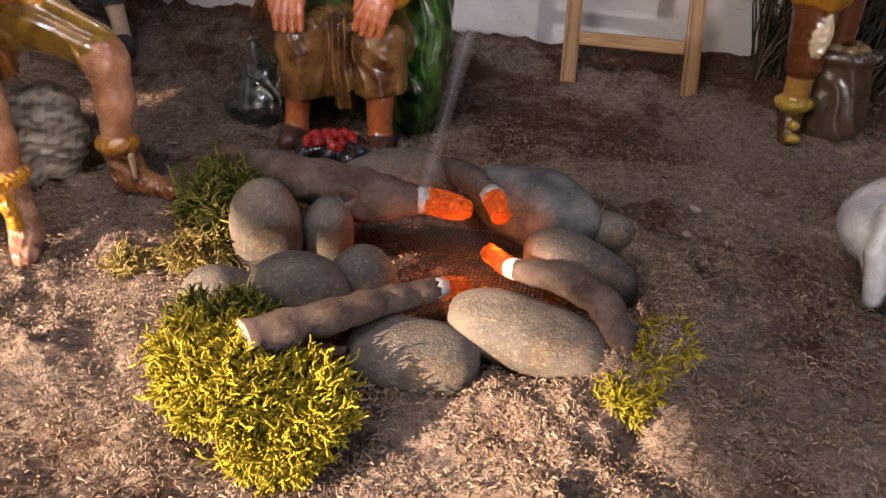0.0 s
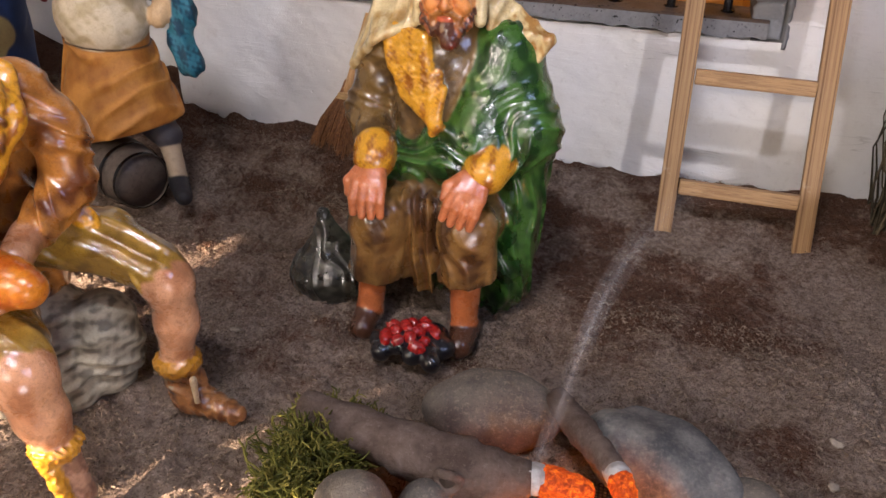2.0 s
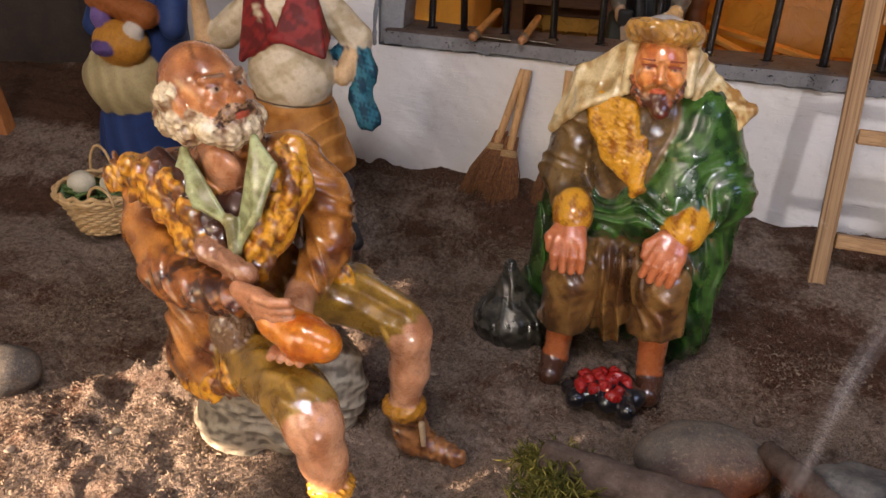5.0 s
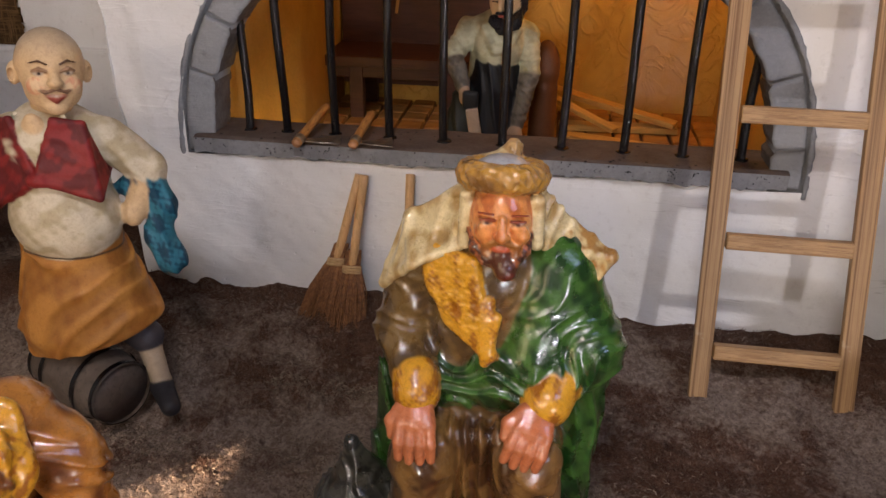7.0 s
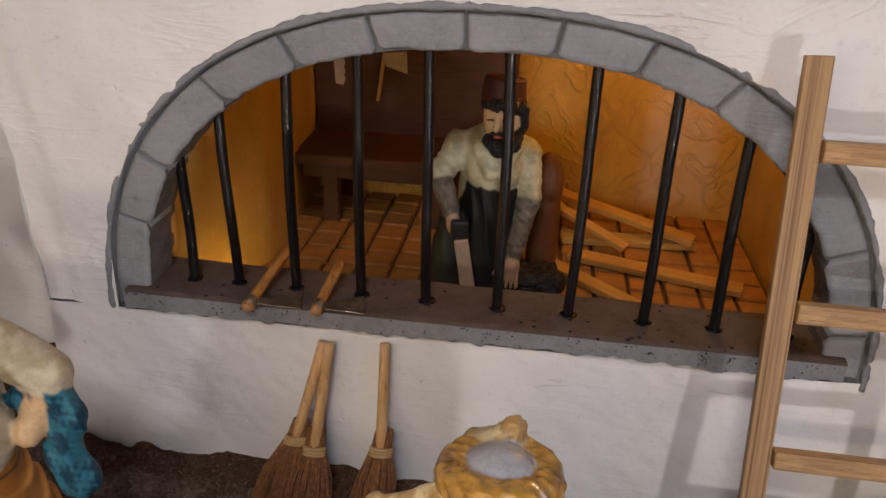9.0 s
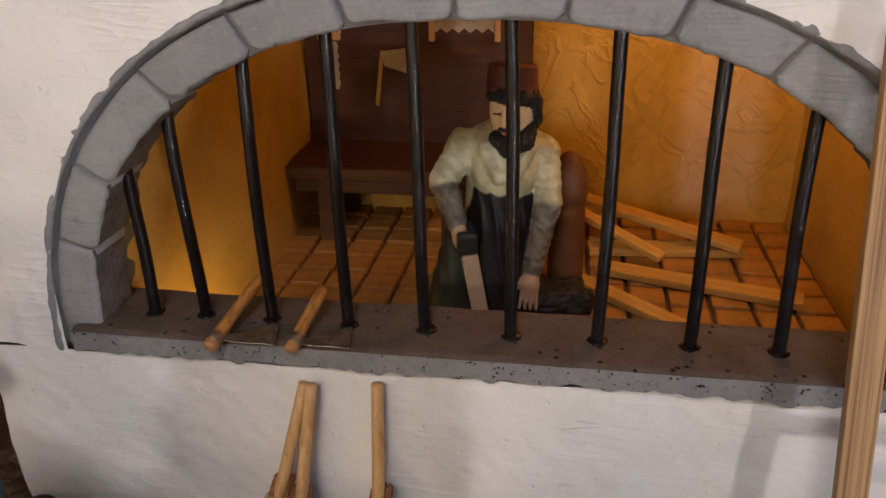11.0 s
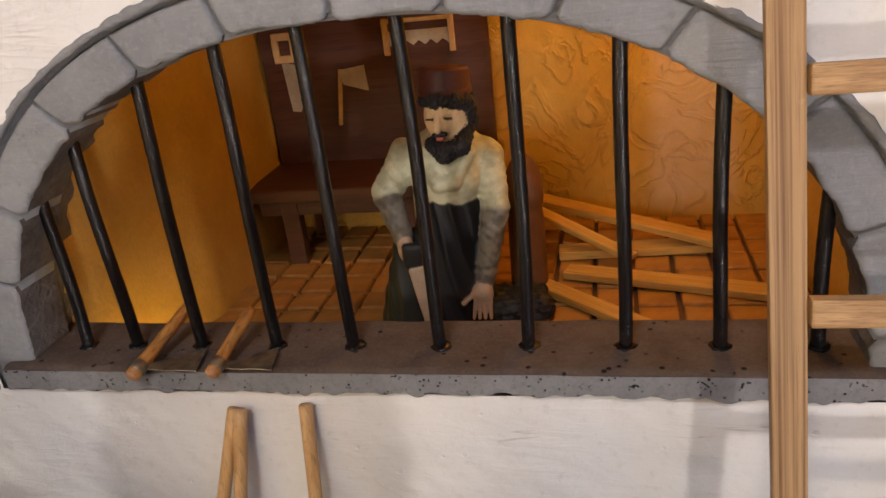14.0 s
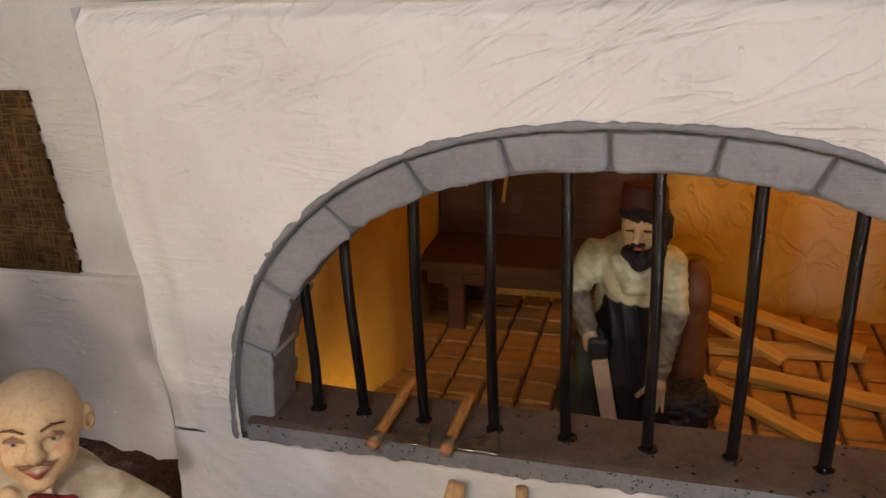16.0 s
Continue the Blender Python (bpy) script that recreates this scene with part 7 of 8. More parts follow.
        g.cone((x * 0.0038, -0.0198, 0.0036), (x * 0.0100, -0.0180, 0.0034), 0.0008, 0.0008, (0.24, 0.09, 0.04), 0.001)
        g.cone((x * 0.0042, -0.0196, -0.0008), (x * 0.0096, -0.0180, -0.0006), 0.0008, 0.0007, FACE, 0.001)
        g.ball((x * 0.0090, -0.0165, -0.0050), (0.0050, 0.0042, 0.0048), FACE, 0.003)
        g.ball((x * 0.0028, -0.0235, -0.0048), (0.0021, 0.0022, 0.0018), FACE, 0.0014)
        g.bend([(x * 0.0012, -0.0238, -0.0086), (x * 0.0070, -0.0205, -0.0108), (x * 0.0112, -0.0165, -0.0150)], [0.0026, 0.0030, 0.0022], col=patches((0.05, 0.018, 0.009), (0.36, 0.22, 0.12), 0.005, 57, (1, 1, 1), 0.1), k=0.002, disp=curls(0.0045, 0.0007, 50))
        g.ball((x * 0.0188, -0.0030, -0.0020), (0.0028, 0.0042, 0.0058), FACE, 0.0012)
        for c_, hf in (((0.0195, 0.0035, 0.0035), (0.0058, 0.0080, 0.0070)), ((0.0190, 0.0045, -0.0080), (0.0068, 0.0090, 0.0075)), ((0.0150, 0.0010, -0.0150), (0.0070, 0.0085, 0.0060)), ((0.0100, 0.0180, -0.0060), (0.0110, 0.0070, 0.0110))):
            g.ball((x * c_[0], c_[1], c_[2]), hf, HAIR, 0.002, disp=curl)
        g.bend([(x * 0.0155, -0.0070, -0.0080), (x * 0.0140, -0.0125, -0.0160), (x * 0.0060, -0.0165, -0.0225)], [0.0040, 0.0052, 0.0058], col=HAIR, k=0.003, disp=curls(0.0065, 0.0010, 53))
    g.cone((0, -0.0200, 0.0045), (0, -0.0262, -0.0042), 0.0022, 0.0034, FACE, 0.0026)
    g.ball((0, -0.0225, -0.0125), (0.0046, 0.0026, 0.0018), (0.46, 0.085, 0.040), 0.0008)
    g.ball((0, -0.0175, -0.0195), (0.0100, 0.0075, 0.0070), HAIR, 0.003, disp=curls(0.0065, 0.0010, 56))
    for x in (-0.008, 0.002, 0.010):
        g.cone((x, -0.0120, 0.0180), (x + 0.004, -0.0060, 0.0240), 0.0011, 0.0006, (0.16, 0.06, 0.025), 0.001, kind="paint", edge=0.001)
    head = placed(g.skin(0.00060), (-0.3880, 0.3790, 0.1975), (0.88, -0.34, 0.34), (-0.52, 0.16, 0.80), 1.0)
    hand = fist((-0.3430, 0.3340, 0.1140), (0.92, -0.25, -0.10), (0.05, -0.25, 1), (0.56, 0.25, 0.125), 0.92, 0.0050)
    return sculpted("figurine", [body, h.skin(0.0007), head, hand], GLAZE_OLD, "varnished clay figurine in a fleece-trimmed brown coat, seated on a rock", "figurine")


def standing_with_tray():
    SHIRT, VEST, APRON, FLESH = patches((0.44, 0.36, 0.22), (0.60, 0.52, 0.37), 0.020, 86, (1, 1, 1), -0.2, 1.0), patches((0.11, 0.010, 0.010), (0.22, 0.018, 0.016), 0.016, 87), patches((0.32, 0.125, 0.022), (0.45, 0.200, 0.042), 0.030, 88, (1, 1, 0.5), -0.2, 1.0), (0.60, 0.41, 0.22)
    k = Clay()
    k.cone((-0.4810, 0.6340, 0.186), (-0.4800, 0.6320, 0.140), 0.030, 0.031, SHIRT, 0.006)
    k.cone((-0.5100, 0.6400, 0.190), (-0.4530, 0.6400, 0.191), 0.014, 0.014, SHIRT, 0.008)
    k.ball((-0.4750, 0.6240, 0.1400), (0.0360, 0.0310, 0.0330), SHIRT, 0.006, disp=folds((1, 0, 0.3), 0.02, 0.0007, 0.5, 0.05, 60))
    k.cone((-0.4785, 0.6300, 0.1170), (-0.4760, 0.6300, 0.0600), 0.0340, 0.0500, APRON, 0.002, disp=folds((0.6, 0.1, -0.75), 0.020, 0.0022, 0.7, 0.06, 61, 2.6), flat=(0, 1, 0), amount=0.85)
    k.slab((-0.4780, 0.6300, 0.0290), (0.080, 0.070, 0.0170), 0.002, None, 0.002, rot=(0, -14, 0), kind="cut")
    k.slab((-0.4790, 0.6100, 0.1195), (0.0400, 0.0400, 0.0009), 0.0004, (0.05, 0.030, 0.020), 0.001, rot=(0, 3, 0), kind="paint", edge=0.0004)
    # vest in two flaps tied with a knot
    k.ball((-0.4795, 0.6360, 0.1800), (0.0350, 0.0260, 0.0320), VEST, 0.003)
    k.ball((-0.4795, 0.6220, 0.1860), (0.0190, 0.0170, 0.0260), SHIRT, 0.003)
    KNOT = (-0.4730, 0.5985, 0.1735)
    ray = folds((0.3, 0, 1), 0.0085, 0.0006, 0.5, 0.03, 62)
    for sh, ne, lo_, si in (((-0.5070, 0.6190, 0.2040), (-0.4930, 0.6120, 0.2080), (-0.5080, 0.6040, 0.1530), (-0.5140, 0.6240, 0.1650)),
                            ((-0.4490, 0.6190, 0.2050), (-0.4630, 0.6120, 0.2090), (-0.4370, 0.6060, 0.1620), (-0.4410, 0.6240, 0.1720))):
        k.sheet(sh, ne, KNOT, 0.0024, VEST, 0.002, disp=ray)
        k.sheet(sh, KNOT, lo_, 0.0024, VEST, 0.002, disp=ray)
        k.sheet(sh, lo_, si, 0.0024, VEST, 0.002)
    k.ball(KNOT, (0.0070, 0.0042, 0.0042), (0.23, 0.02, 0.018), 0.002, disp=folds((1, 0, 0), 0.004, 0.0005, 0.2, 0.02, 63))
    k.ball((-0.4770, 0.6120, 0.2030), (0.0070, 0.0045, 0.0100), FLESH, 0.002)
    # arms
    k.cone((-0.5160, 0.6400, 0.1880), (-0.5420, 0.6320, 0.1640), 0.0135, 0.0130, SHIRT, 0.003, disp=folds((1, 0, -0.6), 0.014, 0.0012, 0.4, 0.05, 64))
    k.cone((-0.5400, 0.6320, 0.1650), (-0.5570, 0.6270, 0.1560), 0.0095, 0.0085, FLESH, 0.002)
    k.cone((-0.5570, 0.6270, 0.1560), (-0.5560, 0.6210, 0.1980), 0.0082, 0.0058, FLESH, 0.003)
    k.cone((-0.5570, 0.6200, 0.2010), (-0.5720, 0.6140, 0.2070), 0.0060, 0.0040, FLESH, 0.003)
    k.cone((-0.4470, 0.6410, 0.1890), (-0.4260, 0.6490, 0.1690), 0.0135, 0.0125, SHIRT, 0.003, disp=folds((1, 0, 0.6), 0.012, 0.0013, 0.4, 0.05, 65))
    k.cone((-0.4260, 0.6490, 0.1680), (-0.4320, 0.6380, 0.1450), 0.0090, 0.0075, FLESH, 0.002)
    k.ball((-0.4340, 0.6350, 0.1400), (0.0080, 0.0080, 0.0090), FLESH, 0.003, disp=folds((1, 0.3, 0), 0.005, 0.0006, 0.1, 0.05, 4))
    k.bend([(-0.4400, 0.6430, 0.1560), (-0.4270, 0.6480, 0.1600), (-0.4190, 0.6480, 0.1420), (-0.4230, 0.6430, 0.1200), (-0.4150, 0.6430, 0.1030)], [0.0075, 0.0110, 0.0100, 0.0095, 0.0105], col=patches((0.006, 0.045, 0.080), (0.030, 0.160, 0.220), 0.012, 67), k=0.003, disp=folds((0.8, 0.4, 0.3), 0.0090, 0.0013, 0.4, 0.05, 66, 2.0))
    # tray with a dark jug
    k.ring((-0.5680, 0.6160, 0.2130), 0.0300, 0.0030, (0.50, 0.50, 0.50), 0.001)
    k.drum((-0.5680, 0.6160, 0.2115), 0.031, 0.0022, 0.001, (0.50, 0.50, 0.50), 0.001)
    k.cone((-0.5690, 0.6160, 0.2140), (-0.5690, 0.6160, 0.2360), 0.0120, 0.0080, (0.020, 0.020, 0.018), 0.001)
    k.cone((-0.5690, 0.6160, 0.2360), (-0.5690, 0.6160, 0.2560), 0.0050, 0.0045, (0.020, 0.020, 0.018), 0.002)
    k.ball((-0.5580, 0.5990, 0.2160), (0.0050, 0.0040, 0.0040), (0.46, 0.30, 0.10), 0.001)
    # legs
    k.cone((-0.4560, 0.6320, 0.0600), (-0.4370, 0.6300, 0.0450), 0.0150, 0.0120, (0.035, 0.032, 0.038), 0.003)
    k.cone((-0.4360, 0.6290, 0.0420), (-0.4270, 0.6230, 0.0120), 0.0085, 0.0070, (0.36, 0.28, 0.19), 0.002)
    k.cone((-0.4270, 0.6220, 0.0080), (-0.4130, 0.6060, 0.0030), 0.0085, 0.0070, (0.020, 0.019, 0.022), 0.003)
    k.cone((-0.5050, 0.6320, 0.0600), (-0.5120, 0.6300, 0.0080), 0.0130, 0.0090, (0.035, 0.032, 0.038), 0.003)
    k.cone((-0.5120, 0.6280, 0.0060), (-0.5200, 0.6120, 0.0020), 0.0085, 0.0070, (0.020, 0.019, 0.022), 0.003)
    h = Clay()
    h.cone((-0.4780, 0.6330, 0.1980), (-0.4740, 0.6310, 0.2180), 0.0120, 0.0125, FLESH, 0.003)
    h.bend([(-0.4930, 0.6200, 0.2080), (-0.4830, 0.6110, 0.1990), (-0.4760, 0.6050, 0.1860)], [0.0030, 0.0026, 0.0014], col=(0.60, 0.52, 0.36), k=0.001, flat=(0.3, -0.9, 0.2), amount=0.5)
    h.bend([(-0.4600, 0.6180, 0.2090), (-0.4660, 0.6100, 0.2000), (-0.4740, 0.6050, 0.1860)], [0.0030, 0.0026, 0.0014], col=(0.60, 0.52, 0.36), k=0.001, flat=(-0.3, -0.9, 0.2), amount=0.5)
    # bald laughing head
    g = Clay()
    CHEEK = patches((0.60, 0.30, 0.16), (0.66, 0.45, 0.25), 0.010, 69)
    g.ball((0, 0.001, 0.009), (0.0198, 0.0208, 0.0218), FLESH, 0.002)
    g.ball((0, -0.007, -0.006), (0.0162, 0.0135, 0.0135), FLESH, 0.005)
    g.ball((0, -0.0155, -0.0150), (0.0070, 0.0055, 0.0050), FLESH, 0.003)
    g.ball((0, 0.006, 0.0215), (0.0210, 0.0200, 0.0140), (0.40, 0.31, 0.21), 0.002, kind="paint", edge=0.006)
    for x in (-1, 1):
        g.ball((x * 0.0205, 0.003, 0.003), (0.0038, 0.0048, 0.0072), FLESH, 0.002)
        g.ball((x * 0.0215, 0.001, 0.003), (0.0020, 0.0026, 0.0040), None, 0.001, kind="cut")
        g.ball((x * 0.0090, -0.0150, -0.0015), (0.0062, 0.0050, 0.0054), CHEEK, 0.003)
        g.ball((x * 0.0080, -0.0202, 0.0068), (0.0042, 0.0026, 0.0024), None, 0.002, kind="cut")
        g.ball((x * 0.0080, -0.0172, 0.0064), (0.0030, 0.0020, 0.0018), (0.56, 0.46, 0.34), 0.0006)
        g.ball((x * 0.0080, -0.0190, 0.0064), (0.0010, 0.0014, 0.0011), (0.05, 0.03, 0.02), 0.0004, kind="paint", edge=0.0003)
        g.bend([(x * 0.0044, -0.0194, 0.0076), (x * 0.0080, -0.0192, 0.0090), (x * 0.0118, -0.0170, 0.0074)], [0.0009, 0.0011, 0.0008], col=(0.30, 0.17, 0.09), k=0.001)
        g.bend([(x * 0.0035, -0.0206, 0.0118), (x * 0.0080, -0.0198, 0.0140), (x * 0.0130, -0.0160, 0.0122)], [0.0007, 0.0007, 0.0005], col=(0.12, 0.06, 0.03), k=0.0006)
        g.ball((x * 0.0026, -0.0220, 0.0008), (0.0022, 0.0022, 0.0017), FLESH, 0.0014)
        g.bend([(x * 0.0010, -0.0226, -0.0030), (x * 0.0060, -0.0210, -0.0048), (x * 0.0098, -0.0185, -0.0030)], [0.0010, 0.0010, 0.0006], col=(0.22, 0.12, 0.07), k=0.0008)
        g.cone((x * 0.0105, -0.0172, -0.0030), (x * 0.0088, -0.0165, -0.0105), 0.0006, 0.0006, (0.40, 0.22, 0.11), 0.001, kind="paint")
    g.cone((0, -0.0190, 0.0085), (0, -0.0235, 0.0015), 0.0021, 0.0034, FLESH, 0.0024)
    g.bend([(-0.0066, -0.0180, -0.0062), (0, -0.0208, -0.0090), (0.0066, -0.0180, -0.0062)], [0.0010, 0.0022, 0.0010], col=(0.30, 0.060, 0.040), k=0.001)
    g.bend([(-0.0050, -0.0192, -0.0072), (0, -0.0215, -0.0076), (0.0050, -0.0192, -0.0072)], [0.0005, 0.0010, 0.0005], col=(0.74, 0.62, 0.45), k=0.0005, kind="paint")
    head = placed(g.skin(0.00070), (-0.4705, 0.6300, 0.2310), (0.62, -0.78, 0.02), (0.10, 0.0, 1.0), 1.0)
    return sculpted("figurine", [k.skin(0.00110), h.skin(0.0008), head], GLAZE_SOFT, "painted clay figurine in red vest and orange apron carrying a tray", "figurine")


def kneeling_with_saw():
    SHIRT, BLACK, FLESH = patches((0.33, 0.32, 0.21), (0.46, 0.45, 0.31), 0.020, 90, (1, 1, 0.8), -0.2, 1.0), (0.004, 0.0045, 0.006), (0.66, 0.50, 0.31)
    SHADED_CUFF, SHADED_HAND = patches((0.10, 0.088, 0.070), (0.17, 0.150, 0.120), 0.014, 91), (0.38, 0.26, 0.17)
    k = Clay()
    k.cone((-0.2180, 0.9600, 0.1600), (-0.2150, 0.9520, 0.2060), 0.0310, 0.0300, SHIRT, 0.006)
    k.cone((-0.2480, 0.9500, 0.2120), (-0.1880, 0.9500, 0.2105), 0.0148, 0.0145, SHIRT, 0.006, disp=folds((1, 0, 0.7), 0.016, 0.0012, 0.5, 0.05, 70, 2.0))
    k.ball((-0.2130, 0.9320, 0.2010), (0.0235, 0.0150, 0.0200), SHIRT, 0.006)
    k.bend([(-0.2300, 0.9300, 0.2200), (-0.2170, 0.9170, 0.2020), (-0.2050, 0.9170, 0.2030), (-0.1930, 0.9280, 0.2200)], [0.0040, 0.0044, 0.0044, 0.0040], col=SHIRT, k=0.003)
    k.cone((-0.2160, 0.9440, 0.1800), (-0.2220, 0.9450, 0.1020), 0.0250, 0.0360, BLACK, 0.0015, disp=folds((1, 0, 0.2), 0.014, 0.0016, 0.4, 0.06, 71, 2.0))
    k.cone((-0.2470, 0.9300, 0.1500), (-0.2530, 0.9240, 0.1010), 0.0150, 0.0230, (0.016, 0.019, 0.014), 0.004, disp=folds((1, 0, 0.3), 0.012, 0.0012, 0.4, 0.05, 76))
    k.cone((-0.2050, 0.9380, 0.1400), (-0.2000, 0.9340, 0.1050), 0.0180, 0.0170, BLACK, 0.004)
    k.slab((-0.2080, 0.9450, 0.0965), (0.0600, 0.0260, 0.0075), 0.003, (0.010, 0.010, 0.011), 0.003, disp=curls(0.015, 0.0020, 72))
    k.cone((-0.1900, 0.9260, 0.1040), (-0.1480, 0.9300, 0.1050), 0.0090, 0.0090, (0.014, 0.012, 0.012), 0.002, disp=curls(0.008, 0.0016, 73))
    # arms: pale sleeves above; cuffs and hands below have shade painted in
    wr = folds((0.3, 0.2, 1), 0.0095, 0.0010, 0.6, 0.03, 74, 2.0)
    k.cone((-0.2480, 0.9480, 0.2110), (-0.2620, 0.9340, 0.1940), 0.0132, 0.0112, SHIRT, 0.003, disp=wr)
    k.cone((-0.2615, 0.9330, 0.1910), (-0.2490, 0.9180, 0.1680), 0.0106, 0.0080, SHADED_CUFF, 0.003, disp=wr)
    k.ball((-0.2455, 0.9120, 0.1590), (0.0066, 0.0060, 0.0092), SHADED_HAND, 0.003)
    k.cone((-0.1850, 0.9490, 0.2090), (-0.1795, 0.9380, 0.1800), 0.0132, 0.0106, SHIRT, 0.003, disp=wr)
    k.cone((-0.1795, 0.9370, 0.1770), (-0.1890, 0.9230, 0.1330), 0.0104, 0.0078, SHADED_CUFF, 0.003, disp=wr)
    k.ball((-0.1910, 0.9170, 0.1230), (0.0080, 0.0060, 0.0078), SHADED_HAND, 0.003)
    for i in range(4):
        k.cone((-0.1965 + 0.0036 * i, 0.9140, 0.1190), (-0.1985 + 0.0044 * i, 0.9095, 0.1075), 0.0020, 0.0015, SHADED_HAND, 0.0008)
    k.cone((-0.1980, 0.9160, 0.1230), (-0.2060, 0.9120, 0.1170), 0.0022, 0.0016, SHADED_HAND, 0.001)
    # saw in the hand
    k.slab((-0.2390, 0.9075, 0.1560), (0.0085, 0.0032, 0.0090), 0.003, (0.012, 0.012, 0.013), 0.001)
    k.slab((-0.2320, 0.9040, 0.1220), (0.0066, 0.0016, 0.0270), 0.0006, (0.36, 0.27, 0.19), 0.0008, rot=(0, -11, 0))
    # brown stool behind
    k.ball((-0.1640, 0.9900, 0.1700), (0.0160, 0.0140, 0.0300), (0.13, 0.050, 0.020), 0.002)
    k.cone((-0.1640, 0.9900, 0.1500), (-0.1640, 0.9900, 0.1000), 0.0150, 0.0160, (0.13, 0.050, 0.020), 0.002)
    h = Clay()
    h.cone((-0.2080, 0.9430, 0.2080), (-0.2060, 0.9390, 0.2240), 0.0110, 0.0105, FLESH, 0.003)
    h.ball((-0.2040, 0.9380, 0.2360), (0.0155, 0.0165, 0.0190), FLESH, 0.002, rot=(0, 4, 0))
    hair = curls(0.0055, 0.0013, 75)
    INK = (0.012, 0.012, 0.016)
    h.bend([(-0.2170, 0.9330, 0.2470), (-0.2080, 0.9250, 0.2480), (-0.1960, 0.9260, 0.2470), (-0.1890, 0.9330, 0.2430), (-0.1880, 0.9360, 0.2300)], [0.0042, 0.0046, 0.0046, 0.0048, 0.0042], col=INK, k=0.002, disp=hair)
    h.ball((-0.2030, 0.9450, 0.2420), (0.0168, 0.0150, 0.0150), INK, 0.002, disp=hair)
    h.bend([(-0.1900, 0.9310, 0.2260), (-0.1940, 0.9240, 0.2180), (-0.2050, 0.9210, 0.2140), (-0.2140, 0.9260, 0.2190)], [0.0040, 0.0052, 0.0058, 0.0044], col=INK, k=0.003, disp=hair)
    h.cone((-0.2110, 0.9210, 0.2265), (-0.2030, 0.9200, 0.2270), 0.0013, 0.0015, INK, 0.001)
    h.cone((-0.2085, 0.9208, 0.2238), (-0.2050, 0.9205, 0.2238), 0.0012, 0.0012, (0.42, 0.10, 0.07), 0.0008)
    h.cone((-0.2075, 0.9225, 0.2385), (-0.2080, 0.9190, 0.2310), 0.0016, 0.0026, FLESH, 0.002)
    for s in (-1, 1):
        e = -0.2070 + s * 0.0060
        h.ball((e, 0.9225, 0.2370), (0.0030, 0.0016, 0.0018), None, 0.001, kind="cut")
        h.cone((e - 0.0024, 0.9230, 0.2364), (e + 0.0024, 0.9230, 0.2362), 0.0007, 0.0007, (0.05, 0.035, 0.03), 0.0008)
    HAT = (0.065, 0.018, 0.015)
    h.drum((-0.2045, 0.9410, 0.2575), 0.0170, 0.0090, 0.0025, HAT, 0.001, rot=(-6, 3, 0), taper=0.06)
    h.ring((-0.2045, 0.9400, 0.2515), 0.0160, 0.0016, (0.08, 0.02, 0.015), 0.001)
    body = k.skin(0.00100)
    body[0][:, 0] = -0.216 + 0.90 * (body[0][:, 0] + 0.216)
    head = h.skin(0.0006)
    head = (head[0] + np.array((-0.0055, -0.002, 0.0085)), head[1], head[2])
    return sculpted("figurine", [body, head], GLAZE_SOFT, "painted clay figurine with cap and black beard sawing wood", "figurine")


def standing_with_cat():
    BLUE, TAN = (0.022, 0.050, 0.170), (0.47, 0.39, 0.20)
    k = Clay()
    k.cone((-0.7150, 0.7350, 0.0100), (-0.7050, 0.7350, 0.1000), 0.0520, 0.0430, BLUE, 0.006, disp=folds((1, 0.2, 0.1), 0.024, 0.0020, 0.4, 0.08, 80))
    k.slab((-0.715, 0.735, -0.032), (0.08, 0.08, 0.036), 0.001, None, 0.001, kind="cut")
    k.ball((-0.7130, 0.7190, 0.0850), (0.0520, 0.0420, 0.0420), TAN, 0.004, disp=folds((1, 0.1, 0.2), 0.022, 0.0016, 0.4, 0.08, 81))
    k.cone((-0.7000, 0.7380, 0.1250), (-0.6940, 0.7380, 0.1950), 0.0400, 0.0320, BLUE, 0.006)
    k.cone((-0.7300, 0.7330, 0.1850), (-0.7400, 0.7100, 0.1400), 0.0160, 0.0130, BLUE, 0.005)
    k.cone((-0.6620, 0.7330, 0.1850), (-0.6500, 0.7120, 0.1450), 0.0160, 0.0130, BLUE, 0.005)
    k.ball((-0.7000, 0.6940, 0.1280), (0.0300, 0.0200, 0.0220), (0.48, 0.22, 0.03), 0.002, disp=curls(0.008, 0.0010, 82))
    k.ball((-0.7070, 0.6780, 0.1260), (0.0140, 0.0090, 0.0080), (0.10, 0.06, 0.20), 0.002, disp=curls(0.008, 0.0010, 83))
    k.ball((-0.7160, 0.6900, 0.1520), (0.0100, 0.0090, 0.0120), (0.16, 0.10, 0.30), 0.002)
    k.cone((-0.7200, 0.6950, 0.1700), (-0.6720, 0.7000, 0.1560), 0.0120, 0.0130, (0.30, 0.095, 0.022), 0.003, disp=curls(0.012, 0.0012, 84))
    k.ball((-0.7240, 0.6900, 0.1840), (0.0100, 0.0100, 0.0100), (0.40, 0.16, 0.05), 0.003)
    k.ball((-0.6800, 0.6900, 0.1420), (0.0100, 0.0080, 0.0100), (0.60, 0.55, 0.48), 0.002)
    k.ball((-0.6920, 0.7350, 0.2300), (0.0220, 0.0220, 0.0260), (0.55, 0.36, 0.20), 0.003)
    k.ring((-0.6920, 0.7370, 0.2400), 0.0260, 0.0060, (0.52, 0.34, 0.10), 0.002, disp=folds((1, 1, 0), 0.008, 0.0010, 0.2, 0.05, 85))
    return sculpted("figurine", [k.skin(0.0017)], GLAZE_SOFT, "painted clay figurine in blue skirt and tan apron holding a cat", "figurine")


